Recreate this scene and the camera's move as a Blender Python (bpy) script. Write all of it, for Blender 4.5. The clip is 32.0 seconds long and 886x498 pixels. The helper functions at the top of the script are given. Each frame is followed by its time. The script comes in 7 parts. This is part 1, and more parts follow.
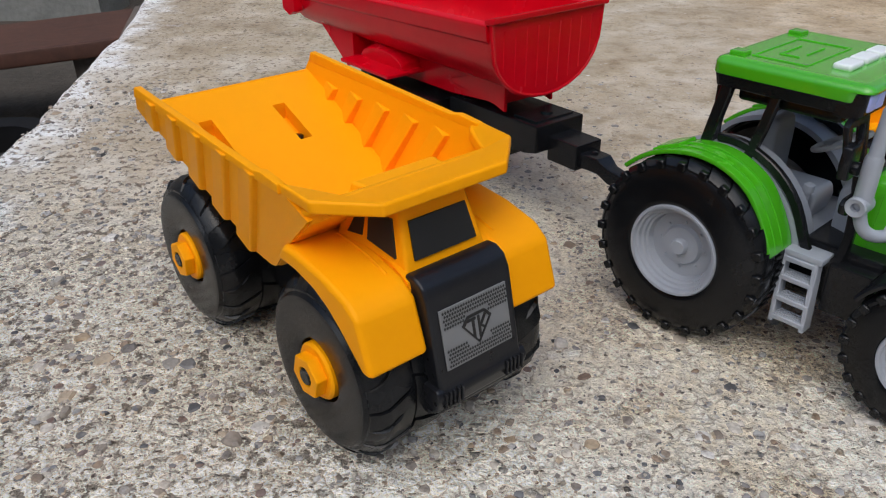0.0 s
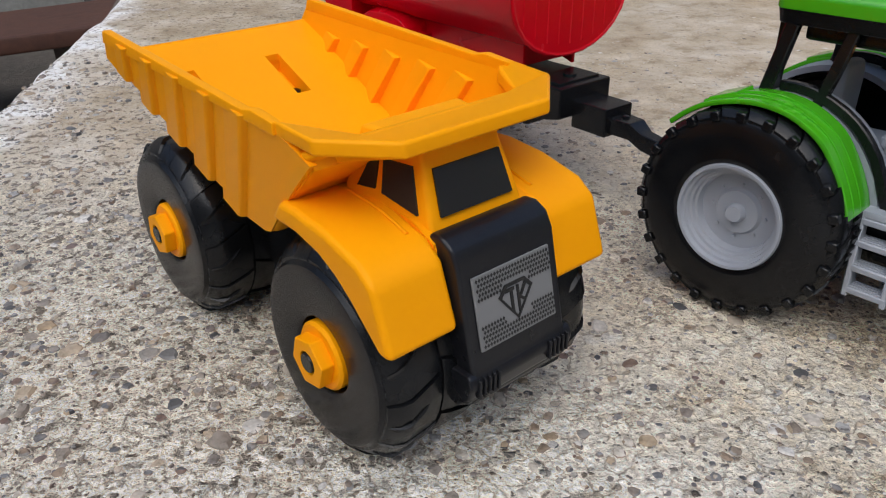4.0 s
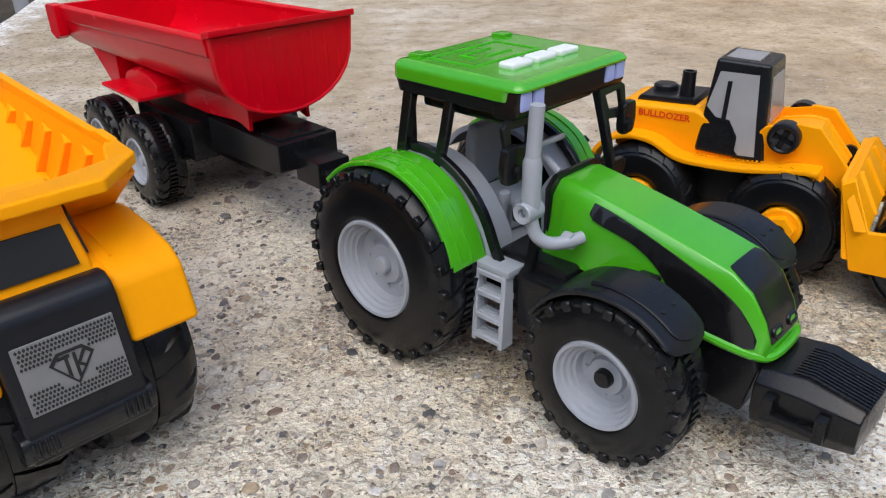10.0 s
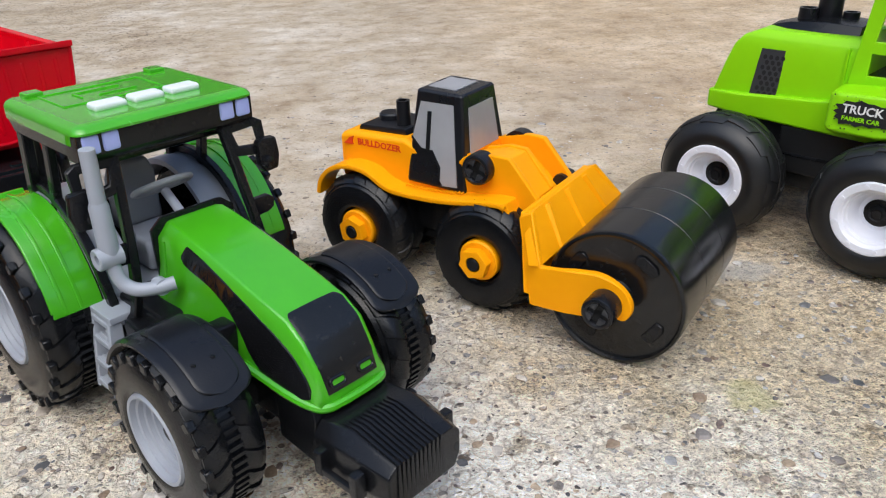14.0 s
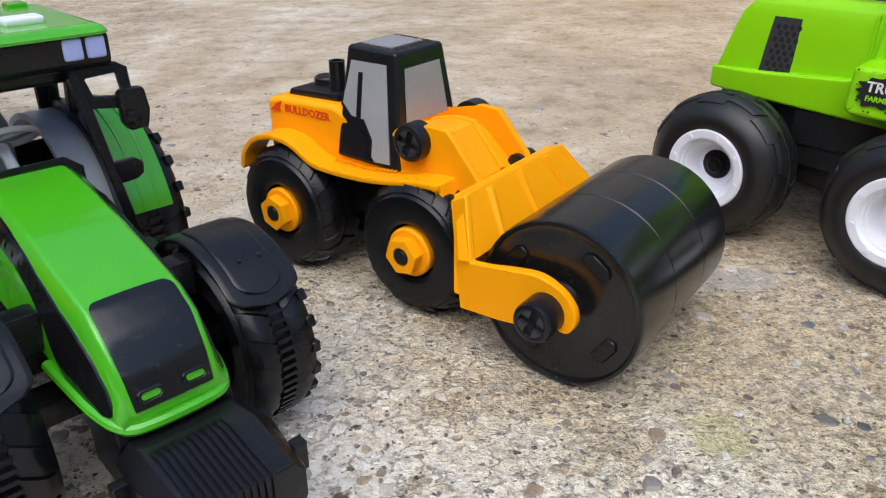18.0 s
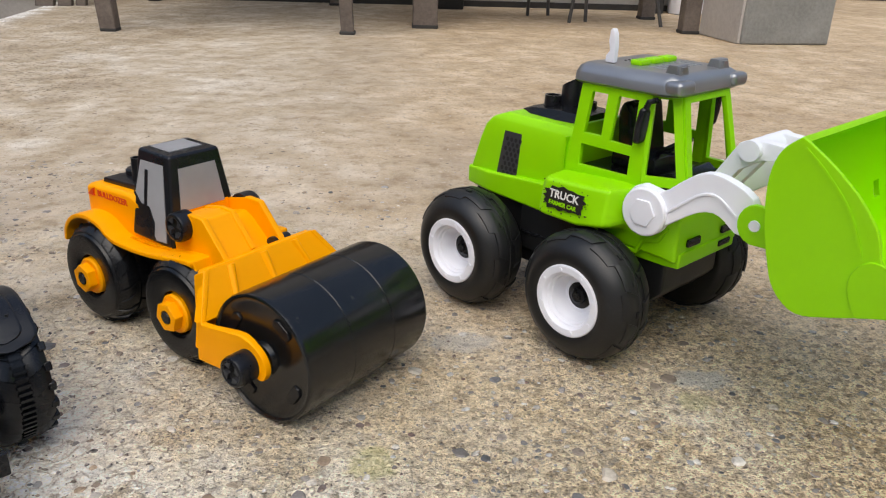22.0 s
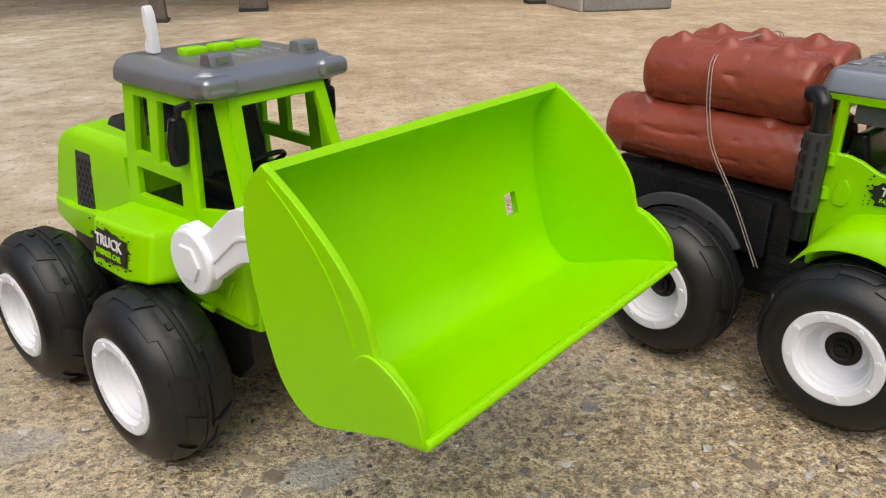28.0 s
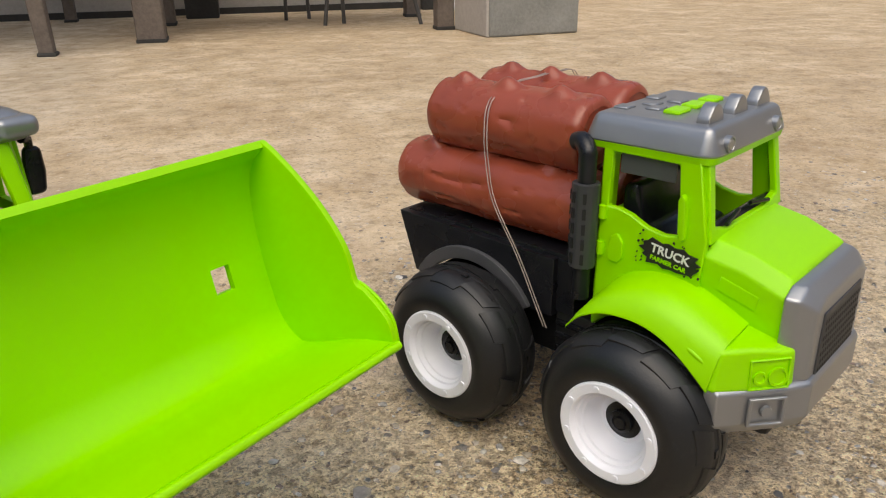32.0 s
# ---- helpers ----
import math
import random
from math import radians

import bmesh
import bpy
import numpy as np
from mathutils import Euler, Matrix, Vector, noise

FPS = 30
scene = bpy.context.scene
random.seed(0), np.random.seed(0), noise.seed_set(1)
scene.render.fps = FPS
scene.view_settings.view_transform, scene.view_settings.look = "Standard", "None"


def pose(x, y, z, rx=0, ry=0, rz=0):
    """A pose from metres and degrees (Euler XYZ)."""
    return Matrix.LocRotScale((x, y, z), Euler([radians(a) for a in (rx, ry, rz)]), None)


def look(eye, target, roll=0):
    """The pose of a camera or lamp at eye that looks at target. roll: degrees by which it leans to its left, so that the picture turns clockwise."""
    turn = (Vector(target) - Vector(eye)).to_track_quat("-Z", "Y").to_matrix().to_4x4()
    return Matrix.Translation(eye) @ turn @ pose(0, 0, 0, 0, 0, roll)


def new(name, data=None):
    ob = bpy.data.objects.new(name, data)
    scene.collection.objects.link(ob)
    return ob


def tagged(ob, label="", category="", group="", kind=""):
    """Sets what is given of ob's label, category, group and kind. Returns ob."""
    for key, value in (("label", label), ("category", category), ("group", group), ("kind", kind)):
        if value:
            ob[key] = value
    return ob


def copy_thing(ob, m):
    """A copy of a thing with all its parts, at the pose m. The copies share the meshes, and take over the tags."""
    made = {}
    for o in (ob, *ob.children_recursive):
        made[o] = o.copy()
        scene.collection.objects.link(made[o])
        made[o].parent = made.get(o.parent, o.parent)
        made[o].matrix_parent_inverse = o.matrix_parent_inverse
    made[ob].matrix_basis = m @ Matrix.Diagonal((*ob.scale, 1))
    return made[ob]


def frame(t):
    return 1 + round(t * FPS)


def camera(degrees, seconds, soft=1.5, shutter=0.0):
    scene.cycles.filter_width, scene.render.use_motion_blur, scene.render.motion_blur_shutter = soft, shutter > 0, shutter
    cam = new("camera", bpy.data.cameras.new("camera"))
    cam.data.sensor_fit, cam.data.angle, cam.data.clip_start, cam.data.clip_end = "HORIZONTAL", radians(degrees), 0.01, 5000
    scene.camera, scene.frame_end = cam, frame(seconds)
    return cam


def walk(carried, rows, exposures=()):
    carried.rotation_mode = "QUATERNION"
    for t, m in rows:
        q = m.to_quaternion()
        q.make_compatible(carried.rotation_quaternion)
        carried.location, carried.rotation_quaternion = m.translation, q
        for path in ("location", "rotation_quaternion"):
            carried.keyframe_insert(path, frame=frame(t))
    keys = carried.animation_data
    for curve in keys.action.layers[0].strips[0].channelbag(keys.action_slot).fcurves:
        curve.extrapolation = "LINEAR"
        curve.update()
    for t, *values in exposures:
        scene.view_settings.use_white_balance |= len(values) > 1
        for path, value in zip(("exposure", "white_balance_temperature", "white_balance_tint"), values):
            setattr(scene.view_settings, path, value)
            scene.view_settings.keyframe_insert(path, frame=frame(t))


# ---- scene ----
cam = camera(60.3, 32.0, soft=1.15)
METRES, EYE, TILT, LEAN, TURN = 1.3, 0.2474, -29.125, 0.341, 0.0
ROWS = [
    (0.0, 0.0, 0.0, 0.0, 0.0, 0.0, -0.0),
    (0.5, -0.0153, 0.0113, -0.0035, -0.15, 0.19, -0.02),
    (1.0, -0.0246, 0.0219, -0.0082, -0.16, 0.7, -0.16),
    (1.5, -0.0276, 0.035, -0.0124, -0.2, 0.81, -0.02),
    (2.0, -0.0284, 0.0456, -0.0138, -0.29, 0.31, 0.2),
    (2.5, -0.0262, 0.0491, -0.0148, -0.33, -0.01, 0.27),
    (4.5, -0.0023, 0.0378, -0.0106, -0.68, 0.71, 0.79),
    (5.0, 0.0077, 0.0344, -0.0077, -0.83, 0.96, 1.08),
    (5.5, 0.0248, 0.0346, -0.0057, -0.97, 1.01, 1.48),
    (6.0, 0.0445, 0.0341, -0.0036, -1.11, 0.86, 1.93),
    (6.5, 0.0554, 0.0307, -0.0046, -1.5, 1.08, 2.01),
    (7.0, 0.0655, 0.0252, -0.004, -1.89, 1.46, 2.15),
    (7.5, 0.0783, 0.0216, -0.0045, -2.26, 1.75, 2.42),
    (8.0, 0.0825, 0.0191, -0.0066, -2.62, 1.79, 2.52),
    (8.5, 0.0842, 0.0172, -0.0068, -2.83, 1.76, 2.66),
    (9.0, 0.0898, 0.0193, -0.0089, -3.08, 1.72, 2.67),
    (9.5, 0.0968, 0.0145, -0.0081, -3.35, 1.86, 2.77),
    (10.0, 0.1002, 0.0199, -0.0049, -3.79, 2.11, 2.81),
    (10.5, 0.1042, 0.0188, -0.0039, -4.05, 2.28, 2.79),
    (11.0, 0.105, 0.015, -0.0056, -4.28, 2.7, 2.99),
    (11.5, 0.1123, 0.0127, -0.0052, -4.23, 2.89, 3.18),
    (12.0, 0.1287, 0.0074, -0.004, -4.08, 3.0, 3.17),
    (12.5, 0.1588, 0.0048, -0.0029, -4.06, 3.21, 3.24),
    (13.0, 0.1783, 0.0059, -0.0059, -4.29, 3.15, 3.08),
    (13.5, 0.2002, 0.0121, -0.0028, -4.65, 3.03, 3.28),
    (14.0, 0.2315, 0.0181, -0.001, -4.52, 2.86, 3.71),
    (14.5, 0.2497, 0.0439, -0.0007, -4.42, 2.59, 3.96),
    (15.0, 0.2648, 0.0591, 0.0022, -3.69, 2.56, 4.13),
    (15.5, 0.2759, 0.0844, -0.0018, -3.17, 2.33, 3.8),
    (17.5, 0.2799, 0.0817, -0.0032, -1.92, 2.76, 1.4),
    (18.0, 0.2777, 0.0711, -0.0038, -1.77, 2.95, 1.04),
    (18.5, 0.278, 0.06, -0.0018, -1.71, 3.38, 0.38),
    (19.0, 0.2729, 0.0434, -0.0029, -1.18, 3.99, -0.34),
    (19.5, 0.2733, 0.0361, -0.0044, -0.82, 4.27, -0.54),
    (20.0, 0.2938, 0.0257, -0.0042, -0.93, 4.71, -0.65),
    (20.5, 0.3201, 0.0175, -0.0033, -1.64, 5.35, -0.4),
    (21.0, 0.3514, 0.0023, -0.0013, -2.75, 6.01, -0.15),
    (21.5, 0.3595, -0.0006, -0.0037, -3.26, 6.45, -0.36),
    (22.0, 0.3759, -0.0073, -0.0021, -3.46, 6.89, -0.34),
    (22.5, 0.3996, -0.0246, -0.0003, -3.5, 7.21, -0.31),
    (23.0, 0.4209, -0.0276, 0.0019, -4.19, 7.29, 0.2),
    (23.5, 0.4352, -0.0081, -0.0063, -5.24, 6.9, 0.67),
    (24.0, 0.4373, -0.001, -0.0039, -5.3, 6.65, 1.09),
    (24.5, 0.4336, 0.0221, 0.0033, -5.1, 6.25, 0.97),
    (26.5, 0.4406, 0.0686, 0.0248, -6.15, 5.08, 1.88),
    (27.0, 0.4603, 0.0606, 0.0231, -6.95, 5.38, 2.17),
    (27.5, 0.49, 0.0641, 0.0222, -7.62, 5.37, 2.94),
    (28.0, 0.5252, 0.0705, 0.0312, -8.96, 5.18, 4.83),
    (28.5, 0.554, 0.0859, 0.0318, -10.96, 5.05, 6.09),
    (29.0, 0.5893, 0.0955, 0.0314, -13.45, 4.8, 7.07),
    (29.5, 0.6111, 0.1039, 0.038, -14.97, 4.46, 8.34),
    (30.0, 0.6247, 0.1165, 0.0402, -15.46, 4.73, 8.79),
    (30.5, 0.6238, 0.1201, 0.0447, -14.86, 5.26, 8.77),
    (31.0, 0.6171, 0.1177, 0.0464, -13.92, 5.68, 8.36),
    (31.5, 0.6148, 0.1098, 0.0444, -13.46, 5.92, 7.76),
    (32.0, 0.6028, 0.086, 0.0433, -12.51, 6.42, 7.34),
]
walk(cam, [(t, pose(0, 0, EYE, TILT, LEAN, TURN) @ pose(METRES * x, METRES * y, METRES * z, 90 + pitch, roll, yaw)) for t, x, y, z, yaw, pitch, roll in ROWS],
     [(0.0, 0.1, 6200, 8), (2.5, 0.12, 6200, 8), (6.0, 0.22, 6200, 9), (10.0, 0.42, 6200, 9), (15.0, 0.54, 6100, 8), (20.0, 0.5, 6100, 8), (22.0, 0.42, 6550, 8), (24.0, 0.4, 6550, 7), (26.0, 0.42, 6600, 7), (29.0, 0.44, 7000, 8), (32.0, 0.42, 7000, 8)])

# ---- light: bright overcast sky with a broad, weak sun ----
world = bpy.data.worlds.new("sky")
scene.world = world
world.use_nodes = True
wn = world.node_tree.nodes
sky = wn.new("ShaderNodeTexSky")
sky.sky_type = "NISHITA"
sky.sun_disc = False
sky.sun_elevation, sky.sun_rotation = radians(58), radians(193)
sky.air_density, sky.dust_density, sky.ozone_density = 1.0, 2.4, 1.2
wn["Background"].inputs["Strength"].default_value = 0.15
world.node_tree.links.new(sky.outputs["Color"], wn["Background"].inputs["Color"])
sun = new("sun", bpy.data.lights.new("sun", "SUN"))
sun.data.energy, sun.data.angle, sun.data.color = 1.45, radians(75), (1.0, 0.95, 0.87)
sun.matrix_world = look((0.0, -1.3, 3.0), (0.4, 0.4, 0.0))


# ---- materials ----
def principled(name):
    m = bpy.data.materials.new(name)
    m.use_nodes = True
    return m, m.node_tree.nodes, m.node_tree.links, m.node_tree.nodes["Principled BSDF"]


def ramp(nodes, stops, interp="LINEAR"):
    r = nodes.new("ShaderNodeValToRGB")
    r.color_ramp.interpolation = interp
    e = r.color_ramp.elements
    while len(e) < len(stops):
        e.new(0.5)
    for k, (pos, col) in zip(e, stops):
        k.position, k.color = pos, (*col, 1)
    return r


def noise_at(nodes, links, vec, scale, detail=4, rough=0.55):
    n = nodes.new("ShaderNodeTexNoise")
    n.inputs["Scale"].default_value, n.inputs["Detail"].default_value, n.inputs["Roughness"].default_value = scale, detail, rough
    links.new(vec, n.inputs["Vector"])
    return n


def mixed(nodes, links, fac, a, b, blend="MIX"):
    m = nodes.new("ShaderNodeMix")
    m.data_type, m.blend_type = "RGBA", blend
    for sock, v in ((m.inputs[0], fac), (m.inputs[6], a), (m.inputs[7], b)):
        if isinstance(v, (int, float)):
            sock.default_value = v
        elif isinstance(v, tuple):
            sock.default_value = (*v, 1)
        else:
            links.new(v, sock)
    return m.outputs[2]


def plastic(name, rgb, rough=0.32, vary=0.06, bump=0.05, dust=0.0, spec=0.5, grain=900, metallic=0.0, sss=0.0, coat=0.0):
    """Moulded plastic: faint colour drift, uneven gloss, fine skin, and settled dust."""
    m, n, l, p = principled(name)
    tc = n.new("ShaderNodeTexCoord")
    big = noise_at(n, l, tc.outputs["Object"], 35, 3)
    fine = noise_at(n, l, tc.outputs["Object"], grain, 3)
    dark = tuple(c * (1 - vary) for c in rgb)
    lite = tuple(min(1, c * (1 + vary)) for c in rgb)
    r = ramp(n, [(0.3, dark), (0.7, lite)])
    l.new(big.outputs["Fac"], r.inputs["Fac"])
    col = r.outputs["Color"]
    if dust:
        spots = noise_at(n, l, tc.outputs["Object"], 260, 6, 0.7)
        dr = ramp(n, [(0.56, (0, 0, 0)), (0.74, (dust, dust, dust))])
        l.new(spots.outputs["Fac"], dr.inputs["Fac"])
        col = mixed(n, l, dr.outputs["Color"], col, (0.34, 0.31, 0.27))
    l.new(col, p.inputs["Base Color"])
    rr = n.new("ShaderNodeMapRange")
    rr.inputs["To Min"].default_value, rr.inputs["To Max"].default_value = rough * 0.8, rough * 1.3
    l.new(big.outputs["Fac"], rr.inputs["Value"])
    l.new(rr.outputs["Result"], p.inputs["Roughness"])
    p.inputs["Specular IOR Level"].default_value = spec
    p.inputs["Metallic"].default_value = metallic
    p.inputs["Coat Weight"].default_value, p.inputs["Coat Roughness"].default_value = coat, 0.06
    if sss:
        p.inputs["Subsurface Weight"].default_value = sss
        p.inputs["Subsurface Radius"].default_value = (0.004, 0.003, 0.001)
    b = n.new("ShaderNodeBump")
    b.inputs["Strength"].default_value, b.inputs["Distance"].default_value = bump, 0.0006
    l.new(fine.outputs["Fac"], b.inputs["Height"])
    l.new(b.outputs["Normal"], p.inputs["Normal"])
    return m


YELLOW = plastic("yellow_plastic", (1.0, 0.38, 0.0), 0.4, 0.02, 0.06, spec=0.09)
ORANGE = plastic("roller_yellow_plastic", (1.0, 0.385, 0.0), 0.36, 0.02, 0.05, spec=0.13)
BLACK = plastic("black_plastic", (0.008, 0.0084, 0.0098), 0.24, 0.2, 0.06, 0.02, 0.32)
SATIN = plastic("satin_black_plastic", (0.0095, 0.01, 0.0125), 0.27, 0.2, 0.08, 0.02, 0.36)
GLOSSY = plastic("glossy_black_plastic", (0.008, 0.008, 0.009), 0.12, 0.2, 0.05, 0.03)
DRUM = plastic("scuffed_black_plastic", (0.008, 0.0085, 0.009), 0.2, 0.25, 0.12, 0.06, 0.5, grain=160)
RUBBER = plastic("black_tyre_plastic", (0.0062, 0.0067, 0.0078), 0.24, 0.25, 0.1, 0.02, 0.32)
SOFT = plastic("matt_black_rubber", (0.009, 0.0093, 0.01), 0.4, 0.2, 0.12, 0.03, 0.5)
RED = plastic("red_plastic", (0.68, 0.0, 0.011), 0.24, 0.05, 0.04, spec=0.36)
GREEN = plastic("grass_green_plastic", (0.072, 0.42, 0.008), 0.24, 0.05, 0.04, coat=0.6)
LIME = plastic("lime_green_plastic", (0.29, 0.7, 0.0), 0.36, 0.02, 0.08, spec=0.3)
GREY = plastic("light_grey_plastic", (0.36, 0.385, 0.43), 0.33, 0.05, 0.08)
DIM_GREY = plastic("dim_grey_plastic", (0.27, 0.285, 0.3), 0.42, 0.06, 0.08)
SILVER = plastic("silver_plastic", (0.33, 0.335, 0.345), 0.3, 0.05, 0.03, metallic=0.7)
ARCH_GREY = plastic("arch_grey_plastic", (0.07, 0.07, 0.075), 0.4, 0.08, 0.1)
NETTING = plastic("dark_grey_plastic", (0.035, 0.036, 0.04), 0.4, 0.1, 0.1)
WHITE = plastic("white_plastic", (0.85, 0.86, 0.92), 0.4, 0.03, 0.06)
BUTTON = plastic("white_button_plastic", (0.8, 0.83, 0.83), 0.4, 0.02, 0.04)
LILAC = plastic("lilac_lamp_paint", (0.42, 0.47, 0.86), 0.35, 0.06, 0.05)
BROWN = plastic("brown_plastic", (0.29, 0.062, 0.032), 0.26, 0.1, 0.15, sss=0.05, grain=420)
STICKER = plastic("grey_sticker", (0.2, 0.2, 0.2), 0.42, 0.06, 0.04)
PALE = plastic("pale_window_sticker", (0.33, 0.33, 0.34), 0.22, 0.08, 0.03)
INK = plastic("black_ink", (0.012, 0.012, 0.012), 0.4, 0.1, 0.02)
RED_INK = plastic("red_ink", (0.75, 0.06, 0.005), 0.4, 0.05, 0.02)
WHITE_INK = plastic("white_ink", (0.75, 0.75, 0.72), 0.45, 0.05, 0.02)
# near-black that paints the shade inside slots and vent holes
RECESS_SHADE = plastic("painted_recess_shade", (0.006, 0.006, 0.006), 0.7, 0.1, 0.1)

BAND, bn, bl, bp = principled("clear_elastic_band")
bp.inputs["Base Color"].default_value = (0.62, 0.52, 0.46, 1)
bp.inputs["Roughness"].default_value = 0.25
bp.inputs["Transmission Weight"].default_value = 0.5


def rough_surface(name, stops, scales, rough, bump, dist):
    """Weathered surface: three scales of noise through one colour ramp."""
    m, n, l, p = principled(name)
    tc = n.new("ShaderNodeTexCoord")
    a = noise_at(n, l, tc.outputs["Object"], scales[0], 5, 0.6)
    b = noise_at(n, l, tc.outputs["Object"], scales[1], 6, 0.7)
    mx = n.new("ShaderNodeMath")
    mx.operation = "MULTIPLY_ADD"
    l.new(a.outputs["Fac"], mx.inputs[0])
    mx.inputs[1].default_value = 0.5
    hb = n.new("ShaderNodeMath")
    hb.operation = "MULTIPLY"
    hb.inputs[1].default_value = 0.5
    l.new(b.outputs["Fac"], hb.inputs[0])
    l.new(hb.outputs[0], mx.inputs[2])
    r = ramp(n, stops)
    l.new(mx.outputs[0], r.inputs["Fac"])
    l.new(r.outputs["Color"], p.inputs["Base Color"])
    p.inputs["Roughness"].default_value = rough
    bu = n.new("ShaderNodeBump")
    bu.inputs["Strength"].default_value, bu.inputs["Distance"].default_value = bump, dist
    l.new(b.outputs["Fac"], bu.inputs["Height"])
    l.new(bu.outputs["Normal"], p.inputs["Normal"])
    return m


OLD_WOOD = rough_surface("weathered_grey_wood", [(0.3, (0.07, 0.055, 0.045)), (0.7, (0.19, 0.155, 0.13))], (9, 90), 0.85, 0.4, 0.004)
RED_WOOD = rough_surface("red_brown_board", [(0.3, (0.045, 0.017, 0.01)), (0.7, (0.11, 0.042, 0.024))], (5, 60), 0.7, 0.3, 0.003)
BLOCKWORK = rough_surface("grey_concrete_block", [(0.3, (0.15, 0.15, 0.14)), (0.7, (0.3, 0.3, 0.28))], (8, 110), 0.9, 0.5, 0.003)
EARTH = rough_surface("dark_earth", [(0.3, (0.03, 0.026, 0.02)), (0.7, (0.12, 0.1, 0.08))], (6, 70), 0.95, 0.8, 0.01)
RENDER = rough_surface("rendered_wall", [(0.3, (0.34, 0.31, 0.28)), (0.7, (0.5, 0.47, 0.43))], (3, 80), 0.9, 0.3, 0.002)
WIRE = rough_surface("dark_metal_rod", [(0.3, (0.03, 0.028, 0.026)), (0.7, (0.08, 0.07, 0.06))], (20, 200), 0.5, 0.1, 0.001)
DOOR_METAL = rough_surface("grey_door_frame", [(0.3, (0.3, 0.31, 0.33)), (0.7, (0.45, 0.46, 0.48))], (10, 100), 0.4, 0.05, 0.001)
DARK_BOX = rough_surface("dark_crate", [(0.3, (0.02, 0.019, 0.018)), (0.7, (0.05, 0.048, 0.045))], (10, 100), 0.8, 0.1, 0.001)


def maths(n, l, op, a, b=0.0):
    m = n.new("ShaderNodeMath")
    m.operation = op
    for sock, v in ((m.inputs[0], a), (m.inputs[1], b)):
        if isinstance(v, (int, float)):
            sock.default_value = v
        else:
            l.new(v, sock)
    return m.outputs[0]


def graded(n, l, value, lo, hi, top=1.0):
    """0 below lo, top above hi."""
    m = n.new("ShaderNodeMapRange")
    m.interpolation_type = "SMOOTHSTEP"
    for k, v in (("From Min", lo), ("From Max", hi), ("To Min", 0.0), ("To Max", top)):
        m.inputs[k].default_value = v
    l.new(value, m.inputs["Value"])
    return m.outputs["Result"]


def chips(n, l, vec, scale, cover, stops, stretch=(1.0, 1.0, 1.0), edge=(0.36, 0.46)):
    """Flush broken stones: their mask, colour and dome, from one cell pattern."""
    mp = n.new("ShaderNodeMapping")
    mp.inputs["Scale"].default_value = stretch
    l.new(vec, mp.inputs["Vector"])
    vo = n.new("ShaderNodeTexVoronoi")
    vo.inputs["Scale"].default_value = scale
    l.new(mp.outputs["Vector"], vo.inputs["Vector"])
    sep = n.new("ShaderNodeSeparateColor")
    l.new(vo.outputs["Color"], sep.inputs["Color"])
    some = maths(n, l, "LESS_THAN", sep.outputs["Red"], cover)
    size = maths(n, l, "MULTIPLY_ADD", sep.outputs["Blue"], 0.6)
    size.node.inputs[2].default_value = 0.55
    d = maths(n, l, "DIVIDE", vo.outputs["Distance"], size)
    inside = maths(n, l, "MULTIPLY", maths(n, l, "SUBTRACT", 1.0, graded(n, l, d, edge[0], edge[1])), some)
    dome = maths(n, l, "MULTIPLY", maths(n, l, "SUBTRACT", 1.0, graded(n, l, d, 0.1, edge[1] + 0.04)), some)
    col = ramp(n, stops)
    l.new(sep.outputs["Green"], col.inputs["Fac"])
    return inside, col.outputs["Color"], dome


